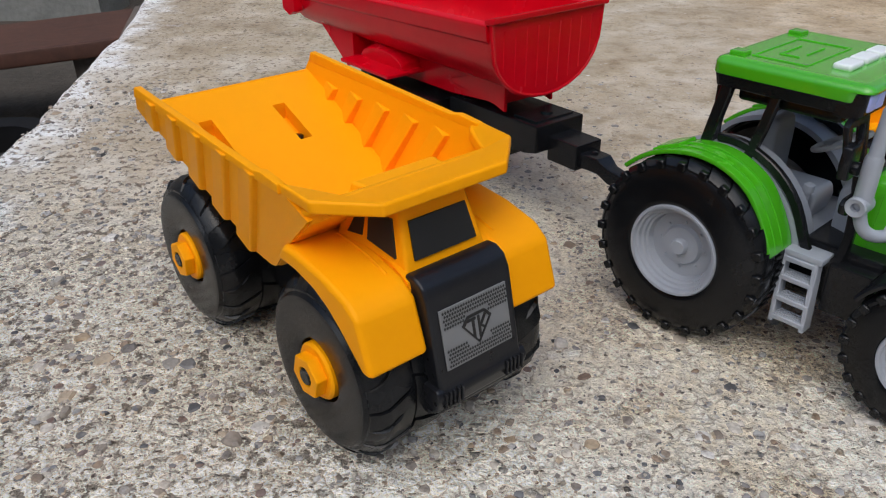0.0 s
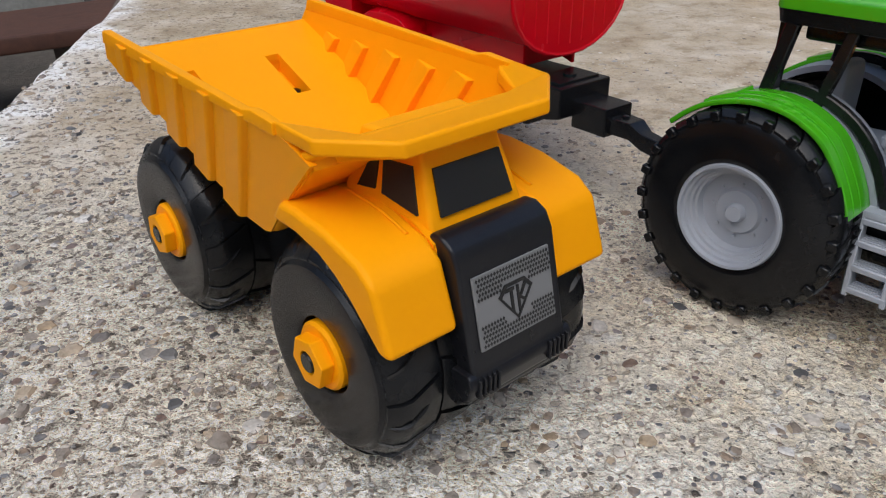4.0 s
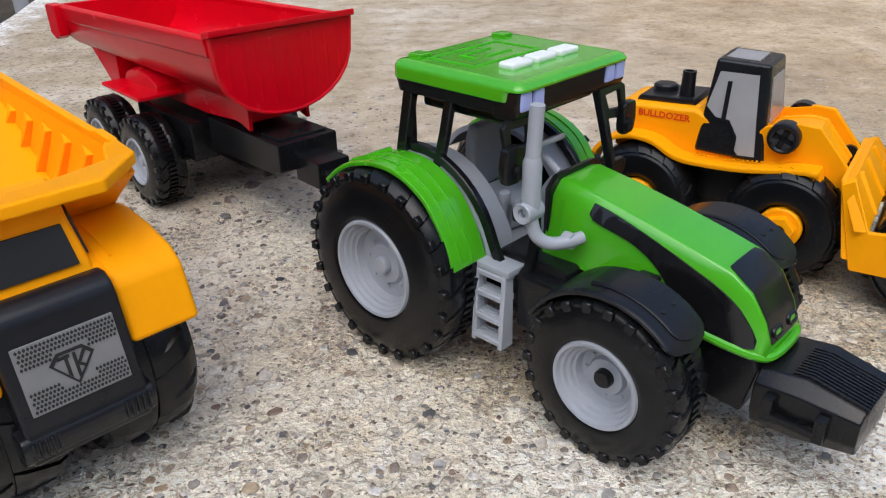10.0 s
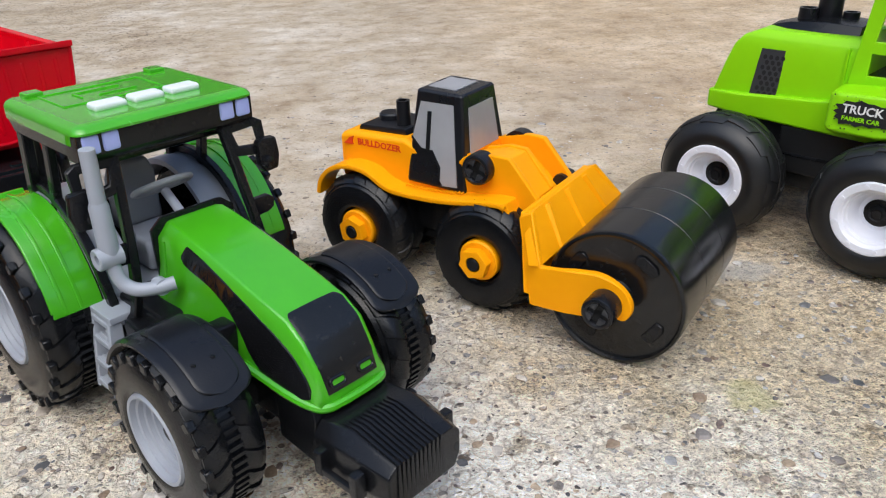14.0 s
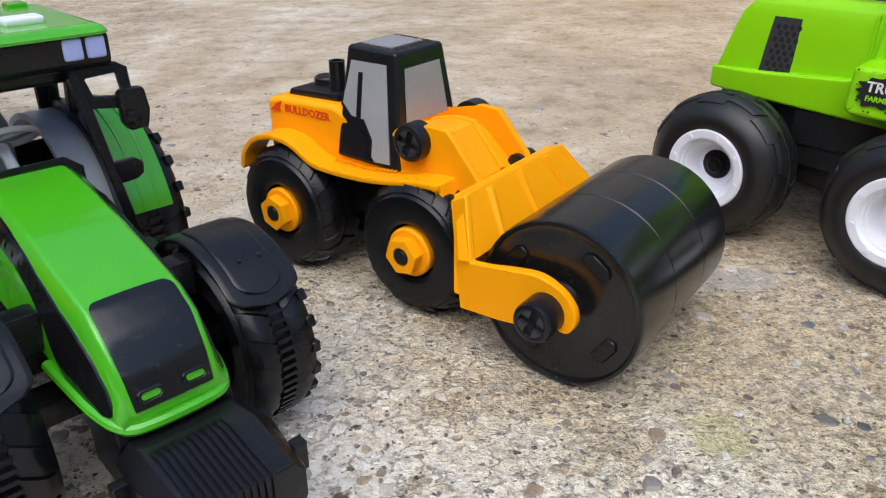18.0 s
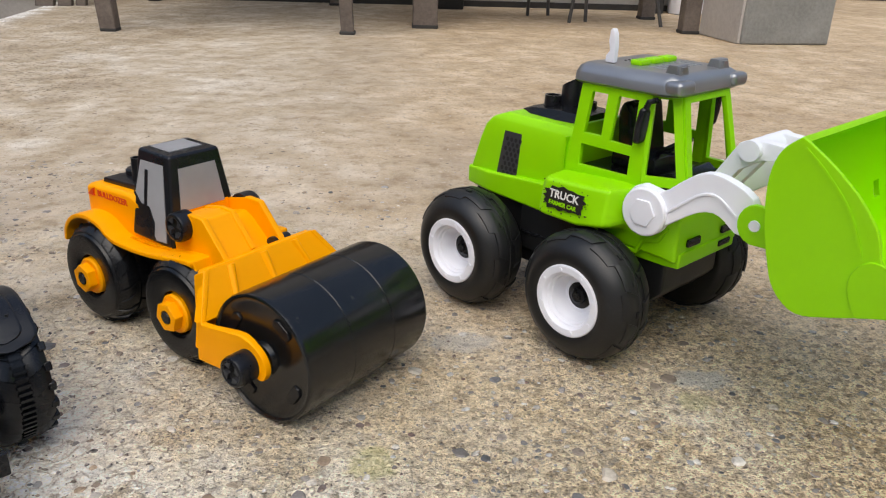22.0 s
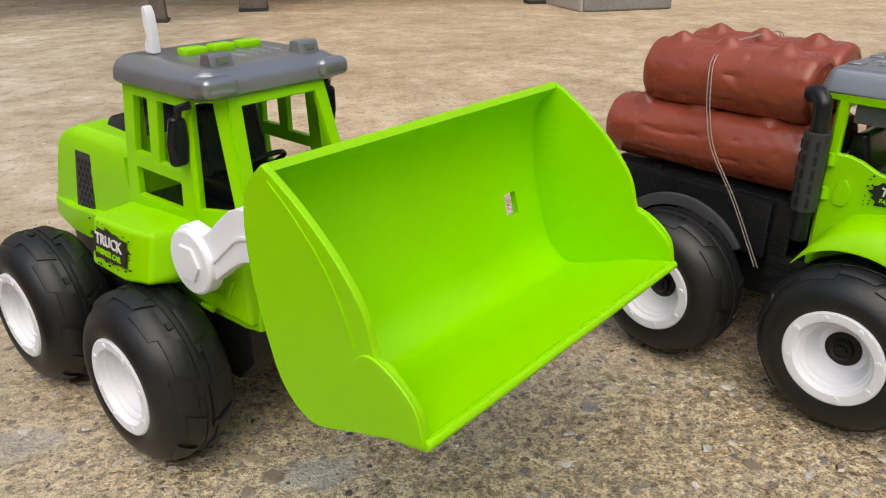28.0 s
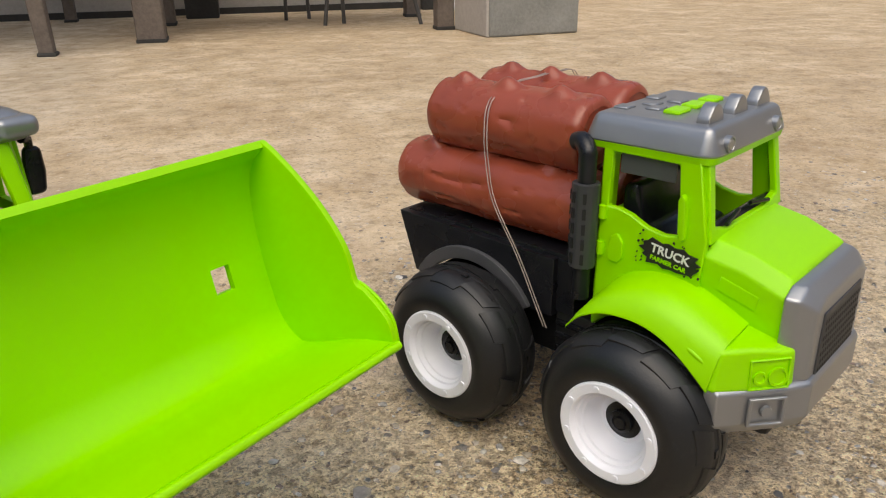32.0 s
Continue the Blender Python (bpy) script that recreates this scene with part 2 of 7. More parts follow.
def concrete():
    """Washed old concrete: smooth cream paste with hair cracks, stones set flush in it, worn sandy patches, brown sand to one side."""
    m, n, l, p = principled("washed_concrete")
    tc = n.new("ShaderNodeTexCoord")
    v0 = tc.outputs["Object"]
    wob = noise_at(n, l, v0, 260, 3, 0.6)
    v = mixed(n, l, 0.005, v0, wob.outputs["Color"], "ADD")
    drift = noise_at(n, l, v0, 4.2, 4, 0.6).outputs["Fac"]
    patch = noise_at(n, l, v0, 17, 5, 0.62).outputs["Fac"]
    mid = noise_at(n, l, v0, 95, 5, 0.6).outputs["Fac"]
    lump = noise_at(n, l, v, 230, 4, 0.6).outputs["Fac"]
    sand = noise_at(n, l, v0, 800, 4, 0.7).outputs["Fac"]
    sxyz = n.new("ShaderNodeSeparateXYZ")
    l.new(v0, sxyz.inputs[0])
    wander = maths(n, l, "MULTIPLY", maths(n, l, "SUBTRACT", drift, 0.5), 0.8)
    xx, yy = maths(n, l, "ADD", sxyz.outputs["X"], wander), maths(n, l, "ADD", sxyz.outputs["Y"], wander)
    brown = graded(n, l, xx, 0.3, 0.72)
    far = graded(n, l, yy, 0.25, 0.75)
    grey = graded(n, l, xx, 0.08, -0.15)
    near = graded(n, l, yy, 0.36, 0.12)
    # where the paste is worn down to the sand
    bare = maths(n, l, "MAXIMUM", graded(n, l, patch, 0.5, 0.38, 0.9), maths(n, l, "MAXIMUM", brown, maths(n, l, "MULTIPLY", grey, 0.7)))
    c1 = ramp(n, [(0.3, (0.58, 0.44, 0.27)), (0.44, (0.72, 0.61, 0.44)), (0.55, (0.78, 0.71, 0.58)), (0.66, (0.84, 0.8, 0.73))])
    l.new(maths(n, l, "ADD", maths(n, l, "MULTIPLY", patch, 0.65), maths(n, l, "MULTIPLY", mid, 0.35)), c1.inputs["Fac"])
    col = c1.outputs["Color"]
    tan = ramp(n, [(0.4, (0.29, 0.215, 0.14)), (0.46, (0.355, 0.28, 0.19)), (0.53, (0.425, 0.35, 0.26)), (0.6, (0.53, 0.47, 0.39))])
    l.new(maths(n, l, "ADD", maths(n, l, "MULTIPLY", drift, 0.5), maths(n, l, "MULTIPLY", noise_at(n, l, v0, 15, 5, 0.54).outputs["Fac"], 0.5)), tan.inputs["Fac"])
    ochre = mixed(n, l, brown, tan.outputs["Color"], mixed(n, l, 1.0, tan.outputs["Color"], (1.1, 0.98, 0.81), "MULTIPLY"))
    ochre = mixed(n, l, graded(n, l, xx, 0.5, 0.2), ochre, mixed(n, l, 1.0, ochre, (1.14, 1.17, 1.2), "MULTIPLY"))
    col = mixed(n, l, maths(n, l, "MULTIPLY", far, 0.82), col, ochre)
    blotch = ramp(n, [(0.36, (0.62, 0.54, 0.44)), (0.47, (0.98, 0.97, 0.95)), (0.6, (1.12, 1.12, 1.12))])
    l.new(noise_at(n, l, v0, 38, 6, 0.68).outputs["Fac"], blotch.inputs["Fac"])
    col = mixed(n, l, maths(n, l, "MULTIPLY_ADD", far, 0.5), col, blotch.outputs["Color"], "MULTIPLY")
    col.node.inputs[0].links[0].from_node.inputs[2].default_value = 0.2
    col = mixed(n, l, maths(n, l, "MULTIPLY", near, graded(n, l, patch, 0.36, 0.5, 0.95)), col, (0.99, 0.96, 0.89))
    col = mixed(n, l, maths(n, l, "MULTIPLY", graded(n, l, xx, 0.16, 0.0, 0.6), maths(n, l, "SUBTRACT", 1.0, far)), col, (0.98, 0.92, 0.8))
    # pale lime along the broken edge
    rim_d = maths(n, l, "ADD", maths(n, l, "ADD", sxyz.outputs["X"], 0.305), maths(n, l, "MULTIPLY", sxyz.outputs["Y"], 0.143))
    rim_d = maths(n, l, "ADD", rim_d, maths(n, l, "MULTIPLY", maths(n, l, "SUBTRACT", patch, 0.5), 0.25))
    col = mixed(n, l, graded(n, l, rim_d, 0.07, 0.0, 0.85), col, (0.95, 0.95, 0.94))
    worn = ramp(n, [(0.3, (0.27, 0.17, 0.08)), (0.44, (0.5, 0.36, 0.2)), (0.58, (0.78, 0.63, 0.41))])
    l.new(lump, worn.inputs["Fac"])
    calm = maths(n, l, "SUBTRACT", 1.0, maths(n, l, "MULTIPLY", far, 0.85))
    col = mixed(n, l, maths(n, l, "MULTIPLY", maths(n, l, "MULTIPLY", brown, 0.82), calm), col, worn.outputs["Color"])
    soft = ramp(n, [(0.3, (0.5, 0.42, 0.33)), (0.39, (1.0, 0.98, 0.96)), (0.56, (1.36, 1.36, 1.34))])
    l.new(lump, soft.inputs["Fac"])
    col = mixed(n, l, maths(n, l, "MULTIPLY", calm, 0.7), col, soft.outputs["Color"], "MULTIPLY")
    grit = ramp(n, [(0.385, (0.16, 0.12, 0.08)), (0.43, (0.97, 0.95, 0.92)), (0.56, (1.4, 1.4, 1.38))])
    l.new(sand, grit.inputs["Fac"])
    rub = maths(n, l, "MULTIPLY_ADD", bare, 0.45)
    rub.node.inputs[2].default_value = 0.3
    col = mixed(n, l, maths(n, l, "MULTIPLY", rub, calm), col, grit.outputs["Color"], "MULTIPLY")
    # hair cracks in the skin
    ve = n.new("ShaderNodeTexVoronoi")
    ve.feature = "DISTANCE_TO_EDGE"
    ve.inputs["Scale"].default_value = 105
    l.new(v, ve.inputs["Vector"])
    crack = maths(n, l, "MULTIPLY", graded(n, l, ve.outputs["Distance"], 0.05, 0.015), maths(n, l, "MULTIPLY", graded(n, l, mid, 0.44, 0.56), maths(n, l, "SUBTRACT", 1.0, brown)))
    col = mixed(n, l, maths(n, l, "MULTIPLY", crack, 0.5), col, (0.4, 0.28, 0.16))
    stones = [(0.0, (0.06, 0.055, 0.055)), (0.1, (0.26, 0.2, 0.14)), (0.2, (0.28, 0.28, 0.27)), (0.32, (0.46, 0.35, 0.23)), (0.46, (0.55, 0.5, 0.43)), (0.56, (0.15, 0.09, 0.07)), (0.64, (0.4, 0.38, 0.36)), (0.76, (0.7, 0.64, 0.54)), (0.9, (0.5, 0.41, 0.3)), (1.0, (0.28, 0.2, 0.14))]
    # coarse sand grains in the worn parts
    fm, fc, fd = chips(n, l, v, 420, 0.6, stones, (1.0, 1.2, 1.0))
    fm = maths(n, l, "MULTIPLY", fm, maths(n, l, "MULTIPLY_ADD", bare, 0.5))
    fm.node.inputs[1].links[0].from_node.inputs[2].default_value = 0.14
    fm = maths(n, l, "MULTIPLY", fm, calm)
    col = mixed(n, l, fm, col, fc)
    # flush stones, each in a brown rim that paints the shade round it
    domes = []
    for scale, cover, edge in ((190, 0.4, (0.27, 0.33)), (92, 0.3, (0.25, 0.29))):
        gm, gc, gd = chips(n, l, v, scale, cover, stones, (0.85, 1.15, 1.0), edge)
        rim = maths(n, l, "MULTIPLY", graded(n, l, gd, 0.02, 0.22), 0.38)
        col = mixed(n, l, rim, col, (0.46, 0.33, 0.2))
        col = mixed(n, l, maths(n, l, "MULTIPLY", gm, graded(n, l, lump, 0.7, 0.45, 0.95)), col, gc)
        domes.append(gd)
    # pinholes in clusters, the shade inside them painted dark
    hm, hc, hd = chips(n, l, v, 310, 0.46, [(0.0, (0.03, 0.024, 0.02)), (1.0, (0.09, 0.065, 0.045))], (1.0, 1.4, 1.0), (0.2, 0.25))
    hm = maths(n, l, "MULTIPLY", hm, graded(n, l, mid, 0.58, 0.48))
    wm = chips(n, l, v, 150, 0.22, [(0.0, (0.03, 0.024, 0.02)), (1.0, (0.09, 0.065, 0.045))], (1.0, 1.6, 1.0), (0.15, 0.18))[0]
    hm = maths(n, l, "MAXIMUM", hm, maths(n, l, "MULTIPLY", wm, maths(n, l, "SUBTRACT", 1.0, brown)))
    hm = maths(n, l, "MULTIPLY", hm, calm)
    col = mixed(n, l, maths(n, l, "MULTIPLY", hm, 0.9), col, (0.075, 0.055, 0.04))
    # crevices where the loose stones meet, their shade painted in dark brown
    gap = maths(n, l, "MULTIPLY", graded(n, l, noise_at(n, l, v, 170, 3, 0.55).outputs["Fac"], 0.43, 0.37), maths(n, l, "MAXIMUM", grey, maths(n, l, "MULTIPLY", bare, 0.45)))
    col = mixed(n, l, maths(n, l, "MULTIPLY", gap, 0.8), col, (0.17, 0.125, 0.085))
    # two rubbed smooth spots and a yellow-green stain
    for cx, cy, rx, ry, tone, most in ((0.675, 0.386, 0.022, 0.012, (0.66, 0.63, 0.57), 0.8), (0.53, 0.432, 0.026, 0.015, (0.6, 0.57, 0.52), 0.6), (0.476, 0.307, 0.014, 0.016, (0.62, 0.58, 0.2), 0.45), (0.663, 0.363, 0.014, 0.011, (0.6, 0.58, 0.24), 0.35)):
        dx = maths(n, l, "DIVIDE", maths(n, l, "SUBTRACT", sxyz.outputs["X"], cx), rx)
        dy = maths(n, l, "DIVIDE", maths(n, l, "SUBTRACT", sxyz.outputs["Y"], cy), ry)
        d = maths(n, l, "SQRT", maths(n, l, "ADD", maths(n, l, "MULTIPLY", dx, dx), maths(n, l, "MULTIPLY", dy, dy)))
        d = maths(n, l, "ADD", d, maths(n, l, "MULTIPLY", maths(n, l, "SUBTRACT", mid, 0.5), 1.4))
        col = mixed(n, l, graded(n, l, d, 1.1, 0.55, most), col, tone)
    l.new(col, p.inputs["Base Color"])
    p.inputs["Roughness"].default_value = 0.68
    p.inputs["Specular IOR Level"].default_value = 0.4
    h = maths(n, l, "SUBTRACT", maths(n, l, "MULTIPLY", lump, 1.1), hm)
    h = maths(n, l, "SUBTRACT", maths(n, l, "ADD", h, maths(n, l, "MULTIPLY", mid, 1.2)), maths(n, l, "MULTIPLY", gap, 0.7))
    h = maths(n, l, "ADD", h, maths(n, l, "MULTIPLY", maths(n, l, "MULTIPLY", sand, 0.5), bare))
    h = maths(n, l, "SUBTRACT", h, maths(n, l, "MULTIPLY", crack, 0.35))
    h = maths(n, l, "ADD", h, maths(n, l, "MULTIPLY", maths(n, l, "MAXIMUM", domes[0], domes[1]), 0.45))
    h = maths(n, l, "ADD", h, maths(n, l, "MULTIPLY", maths(n, l, "MULTIPLY", fd, bare), 0.3))
    h = maths(n, l, "MULTIPLY", h, calm)
    b = n.new("ShaderNodeBump")
    b.inputs["Strength"].default_value, b.inputs["Distance"].default_value = 1.0, 0.006
    l.new(h, b.inputs["Height"])
    l.new(b.outputs["Normal"], p.inputs["Normal"])
    return m


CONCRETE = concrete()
STONE_STOPS = [(0.0, (0.05, 0.048, 0.05)), (0.08, (0.19, 0.19, 0.19)), (0.18, (0.28, 0.2, 0.13)), (0.3, (0.38, 0.37, 0.35)), (0.38, (0.16, 0.1, 0.08)), (0.48, (0.46, 0.35, 0.23)), (0.6, (0.6, 0.55, 0.47)), (0.7, (0.13, 0.12, 0.12)), (0.8, (0.52, 0.44, 0.34)), (0.92, (0.7, 0.66, 0.6)), (1.0, (0.34, 0.33, 0.32))]


def pebble_material(name, island):
    m, n, l, p = principled(name)
    src = n.new("ShaderNodeNewGeometry").outputs["Random Per Island"] if island else n.new("ShaderNodeObjectInfo").outputs["Random"]
    r = ramp(n, STONE_STOPS)
    l.new(src, r.inputs["Fac"])
    tc = n.new("ShaderNodeTexCoord")
    vein = noise_at(n, l, tc.outputs["Object"], 300, 5, 0.7)
    vr = ramp(n, [(0.35, (0.45, 0.43, 0.4)), (0.5, (0.95, 0.95, 0.95)), (0.65, (1.25, 1.25, 1.25))])
    l.new(vein.outputs["Fac"], vr.inputs["Fac"])
    l.new(mixed(n, l, 0.8, r.outputs["Color"], vr.outputs["Color"], "MULTIPLY"), p.inputs["Base Color"])
    p.inputs["Roughness"].default_value = 0.5
    b = n.new("ShaderNodeBump")
    b.inputs["Strength"].default_value, b.inputs["Distance"].default_value = 0.4, 0.001
    l.new(vein.outputs["Fac"], b.inputs["Height"])
    l.new(b.outputs["Normal"], p.inputs["Normal"])
    return m


PEBBLE = pebble_material("washed_pebble", False)
PEBBLES = pebble_material("washed_pebbles", True)

# ---- mesh helpers: millimetres, x forward, y to the left, z up ----
MM = 0.001


def box(x0, x1, y0, y1, z0, z1, b=0.0, seg=2):
    bm = bmesh.new()
    bmesh.ops.create_cube(bm, size=1)
    for v in bm.verts:
        v.co = (x0 if v.co.x < 0 else x1, y0 if v.co.y < 0 else y1, z0 if v.co.z < 0 else z1)
    return bevel(bm, b, seg)


def bevel(bm, w, seg=2, angle=25):
    if w > 0:
        bmesh.ops.recalc_face_normals(bm, faces=bm.faces)
        es = [e for e in bm.edges if len(e.link_faces) == 2 and e.calc_face_angle(0) > radians(angle)]
        bmesh.ops.bevel(bm, geom=es, offset=w, segments=seg, profile=0.5, affect="EDGES", clamp_overlap=True)
    return bm


def put3(axis, u, v, a):
    return {"y": (u, a, v), "x": (a, u, v), "z": (u, v, a)}[axis]


def prism(pts, a0, a1, axis="y", b=0.0, seg=2):
    """A polygon in the two other axes, drawn out along one axis."""
    bm = bmesh.new()
    lo = [bm.verts.new(put3(axis, u, v, a0)) for u, v in pts]
    hi = [bm.verts.new(put3(axis, u, v, a1)) for u, v in pts]
    bm.faces.new(lo)
    bm.faces.new(hi)
    for i in range(len(pts)):
        j = (i + 1) % len(pts)
        bm.faces.new((lo[i], lo[j], hi[j], hi[i]))
    return bevel(bm, b, seg)


def plate(outer, holes, a0, a1, axis="y", b=0.0):
    """A flat plate with openings that go right through it."""
    bm = bmesh.new()
    es = []
    for loop in (outer, *holes):
        vs = [bm.verts.new(put3(axis, u, v, a0)) for u, v in loop]
        es += [bm.edges.new((vs[i], vs[(i + 1) % len(vs)])) for i in range(len(vs))]
    bmesh.ops.triangle_fill(bm, use_beauty=True, edges=es)
    fs = list(bm.faces)
    ext = bmesh.ops.extrude_face_region(bm, geom=fs)
    d = put3(axis, 0, 0, a1 - a0)
    bmesh.ops.translate(bm, vec=d, verts=[g for g in ext["geom"] if isinstance(g, bmesh.types.BMVert)])
    bmesh.ops.dissolve_limit(bm, angle_limit=radians(1), verts=bm.verts, edges=bm.edges)
    return bevel(bm, b, 1, 60)


def loft(rings, cap=True):
    bm = bmesh.new()
    rr = [[bm.verts.new(p) for p in ring] for ring in rings]
    k = len(rr[0])
    for a, c in zip(rr, rr[1:]):
        for i in range(k):
            j = (i + 1) % k
            bm.faces.new((a[i], a[j], c[j], c[i]))
    if cap:
        bm.faces.new(rr[0])
        bm.faces.new(rr[-1])
    return bm


def lathe(prof, seg=40, axis="y", c=(0, 0, 0), closed=False):
    """Turned shape from pairs of (place along the axis, radius)."""
    bm = bmesh.new()
    rings = []
    for a, r in prof:
        if r < 1e-6:
            rings.append([bm.verts.new(put3(axis, 0, 0, a))])
        else:
            rings.append([bm.verts.new(put3(axis, r * math.cos(2 * math.pi * i / seg), r * math.sin(2 * math.pi * i / seg), a)) for i in range(seg)])
    pairs = list(zip(rings, rings[1:])) + ([(rings[-1], rings[0])] if closed else [])
    for a, d in pairs:
        for i in range(seg):
            j = (i + 1) % seg
            q = [a[i % len(a)], a[j % len(a)], d[j % len(d)], d[i % len(d)]]
            u = []
            for w in q:
                if w not in u:
                    u.append(w)
            if len(u) > 2:
                bm.faces.new(u)
    bmesh.ops.translate(bm, vec=c, verts=bm.verts)
    return bm


def tube(path, r, seg=10, cap=True):
    """A round bar along a path; r is one radius or one for each point."""
    pts = [Vector(p) for p in path]
    rs = r if isinstance(r, (list, tuple)) else [r] * len(pts)
    rings, up = [], None
    for i, p in enumerate(pts):
        d = (pts[min(i + 1, len(pts) - 1)] - pts[max(i - 1, 0)]).normalized()
        if up is None:
            up = d.orthogonal().normalized()
        up = (up - d * up.dot(d)).normalized()
        side = d.cross(up)
        rings.append([p + (up * math.cos(2 * math.pi * k / seg) + side * math.sin(2 * math.pi * k / seg)) * rs[i] for k in range(seg)])
    return loft(rings, cap)


def smooth_path(pts, n=6):
    """Catmull-Rom points through pts."""
    p = [Vector(q) for q in pts]
    p = [2 * p[0] - p[1]] + p + [2 * p[-1] - p[-2]]
    out = []
    for i in range(1, len(p) - 2):
        for k in range(n):
            t = k / n
            out.append(0.5 * ((2 * p[i]) + (p[i + 1] - p[i - 1]) * t + (2 * p[i - 1] - 5 * p[i] + 4 * p[i + 1] - p[i + 2]) * t * t + (3 * p[i] - p[i - 1] - 3 * p[i + 1] + p[i + 2]) * t ** 3))
    out.append(p[-2])
    return out


def flat2(pts, n=6):
    return [(q.x, q.z) for q in smooth_path([(u, 0, v) for u, v in pts], n)]


def strip(path, y0, y1, thick, b=0.0):
    """A bent sheet: an (x, z) path with thickness to its inner side, drawn out in y."""
    out = [Vector((x, 0, z)) for x, z in path]
    inner = []
    for i, p in enumerate(out):
        d = (out[min(i + 1, len(out) - 1)] - out[max(i - 1, 0)]).normalized()
        inner.append(p + Vector((d.z, 0, -d.x)) * thick)
    bm = bmesh.new()
    cols = [[bm.verts.new((p.x, y, p.z)) for y in (y0, y1)] + [bm.verts.new((q.x, y, q.z)) for y in (y1, y0)] for p, q in zip(out, inner)]
    for a, c in zip(cols, cols[1:]):
        for i in range(4):
            bm.faces.new((a[i], a[(i + 1) % 4], c[(i + 1) % 4], c[i]))
    bm.faces.new(cols[0])
    bm.faces.new(cols[-1])
    return bevel(bm, b, 2, 50)


def join(*bms):
    me = bpy.data.meshes.new("join")
    for o in bms[1:]:
        o.to_mesh(me)
        o.free()
        bms[0].from_mesh(me)
    bpy.data.meshes.remove(me)
    return bms[0]


def moved(bm, m):
    bmesh.ops.transform(bm, matrix=m, verts=bm.verts)
    return bm


def warped(bm, f):
    for v in bm.verts:
        v.co = f(v.co)
    return bm


def mirrored(bm):
    """The same shape on the other side of the middle plane."""
    c = bm.copy()
    for v in c.verts:
        v.co.y = -v.co.y
    return c


def part(name, bm, mat, parent=None, label="", sharp=38, at=None):
    bmesh.ops.recalc_face_normals(bm, faces=bm.faces)
    bmesh.ops.scale(bm, vec=(MM, MM, MM), verts=bm.verts)
    me = bpy.data.meshes.new(name)
    bm.to_mesh(me)
    bm.free()
    me.materials.append(mat)
    me.polygons.foreach_set("use_smooth", [True] * len(me.polygons))
    me.set_sharp_from_angle(angle=radians(sharp))
    ob = new(name, me)
    ob.parent = parent
    if at is not None:
        ob.matrix_basis = at
    if label:
        tagged(ob, label)
    w = ob.modifiers.new("normals", "WEIGHTED_NORMAL")
    w.keep_sharp = True
    return ob


def pair(name, bm, mat, parent, label=""):
    """Two alike parts, one on each side."""
    o = mirrored(bm)
    return part(name, bm, mat, parent, label), part(name, o, mat, parent, label)


def thing(name, x, y, yaw, label, category, group=""):
    ob = new(name)
    ob.empty_display_size = 0.02
    ob.matrix_basis = pose(x, y, 0, 0, 0, yaw)
    return tagged(ob, label, category, group)


def mm(x, y, z, rx=0, ry=0, rz=0):
    return pose(x * MM, y * MM, z * MM, rx, ry, rz)


def text_mesh(body, size, depth=0.3):
    """Letters as a bmesh in the x, y plane, centred, size in millimetres."""
    cu = bpy.data.curves.new("letters", "FONT")
    cu.body, cu.size, cu.extrude = body, size, depth
    cu.offset = size * 0.022
    cu.align_x, cu.align_y = "CENTER", "CENTER"
    cu.resolution_u = 2
    tmp = bpy.data.objects.new("letters", cu)
    scene.collection.objects.link(tmp)
    me = bpy.data.meshes.new_from_object(tmp.evaluated_get(bpy.context.evaluated_depsgraph_get()))
    bm = bmesh.new()
    bm.from_mesh(me)
    bpy.data.objects.remove(tmp)
    bpy.data.curves.remove(cu)
    bpy.data.meshes.remove(me)
    return bm


def tread_block(R, y0, y1, n, h, span, skew=0.0, taper=0.15):
    """One raised block of a tyre's tread, n to the round."""
    bm = bmesh.new()
    step = 2 * math.pi / n
    mid = (y0 + y1) / 2
    lo, hi = [], []
    for k in range(4):
        for yy, sk in ((y0, 0.0), (y1, skew)):
            a = (k / 3 * span + sk) * step
            am = (0.5 * span + sk) * step
            a2 = am + (a - am) * (1 - taper)
            lo.append(bm.verts.new(((R - 1.5) * math.cos(a), yy, (R - 1.5) * math.sin(a))))
            hi.append(bm.verts.new(((R + h) * math.cos(a2), mid + (yy - mid) * (1 - taper * 0.6), (R + h) * math.sin(a2))))
    for k in range(3):
        p, q, r, s = 2 * k, 2 * k + 1, 2 * k + 3, 2 * k + 2
        bm.faces.new((hi[p], hi[q], hi[r], hi[s]))
        bm.faces.new((lo[p], lo[s], hi[s], hi[p]))
        bm.faces.new((lo[q], hi[q], hi[r], lo[r]))
    bm.faces.new((lo[0], hi[0], hi[1], lo[1]))
    bm.faces.new((lo[6], lo[7], hi[7], hi[6]))
    return bm


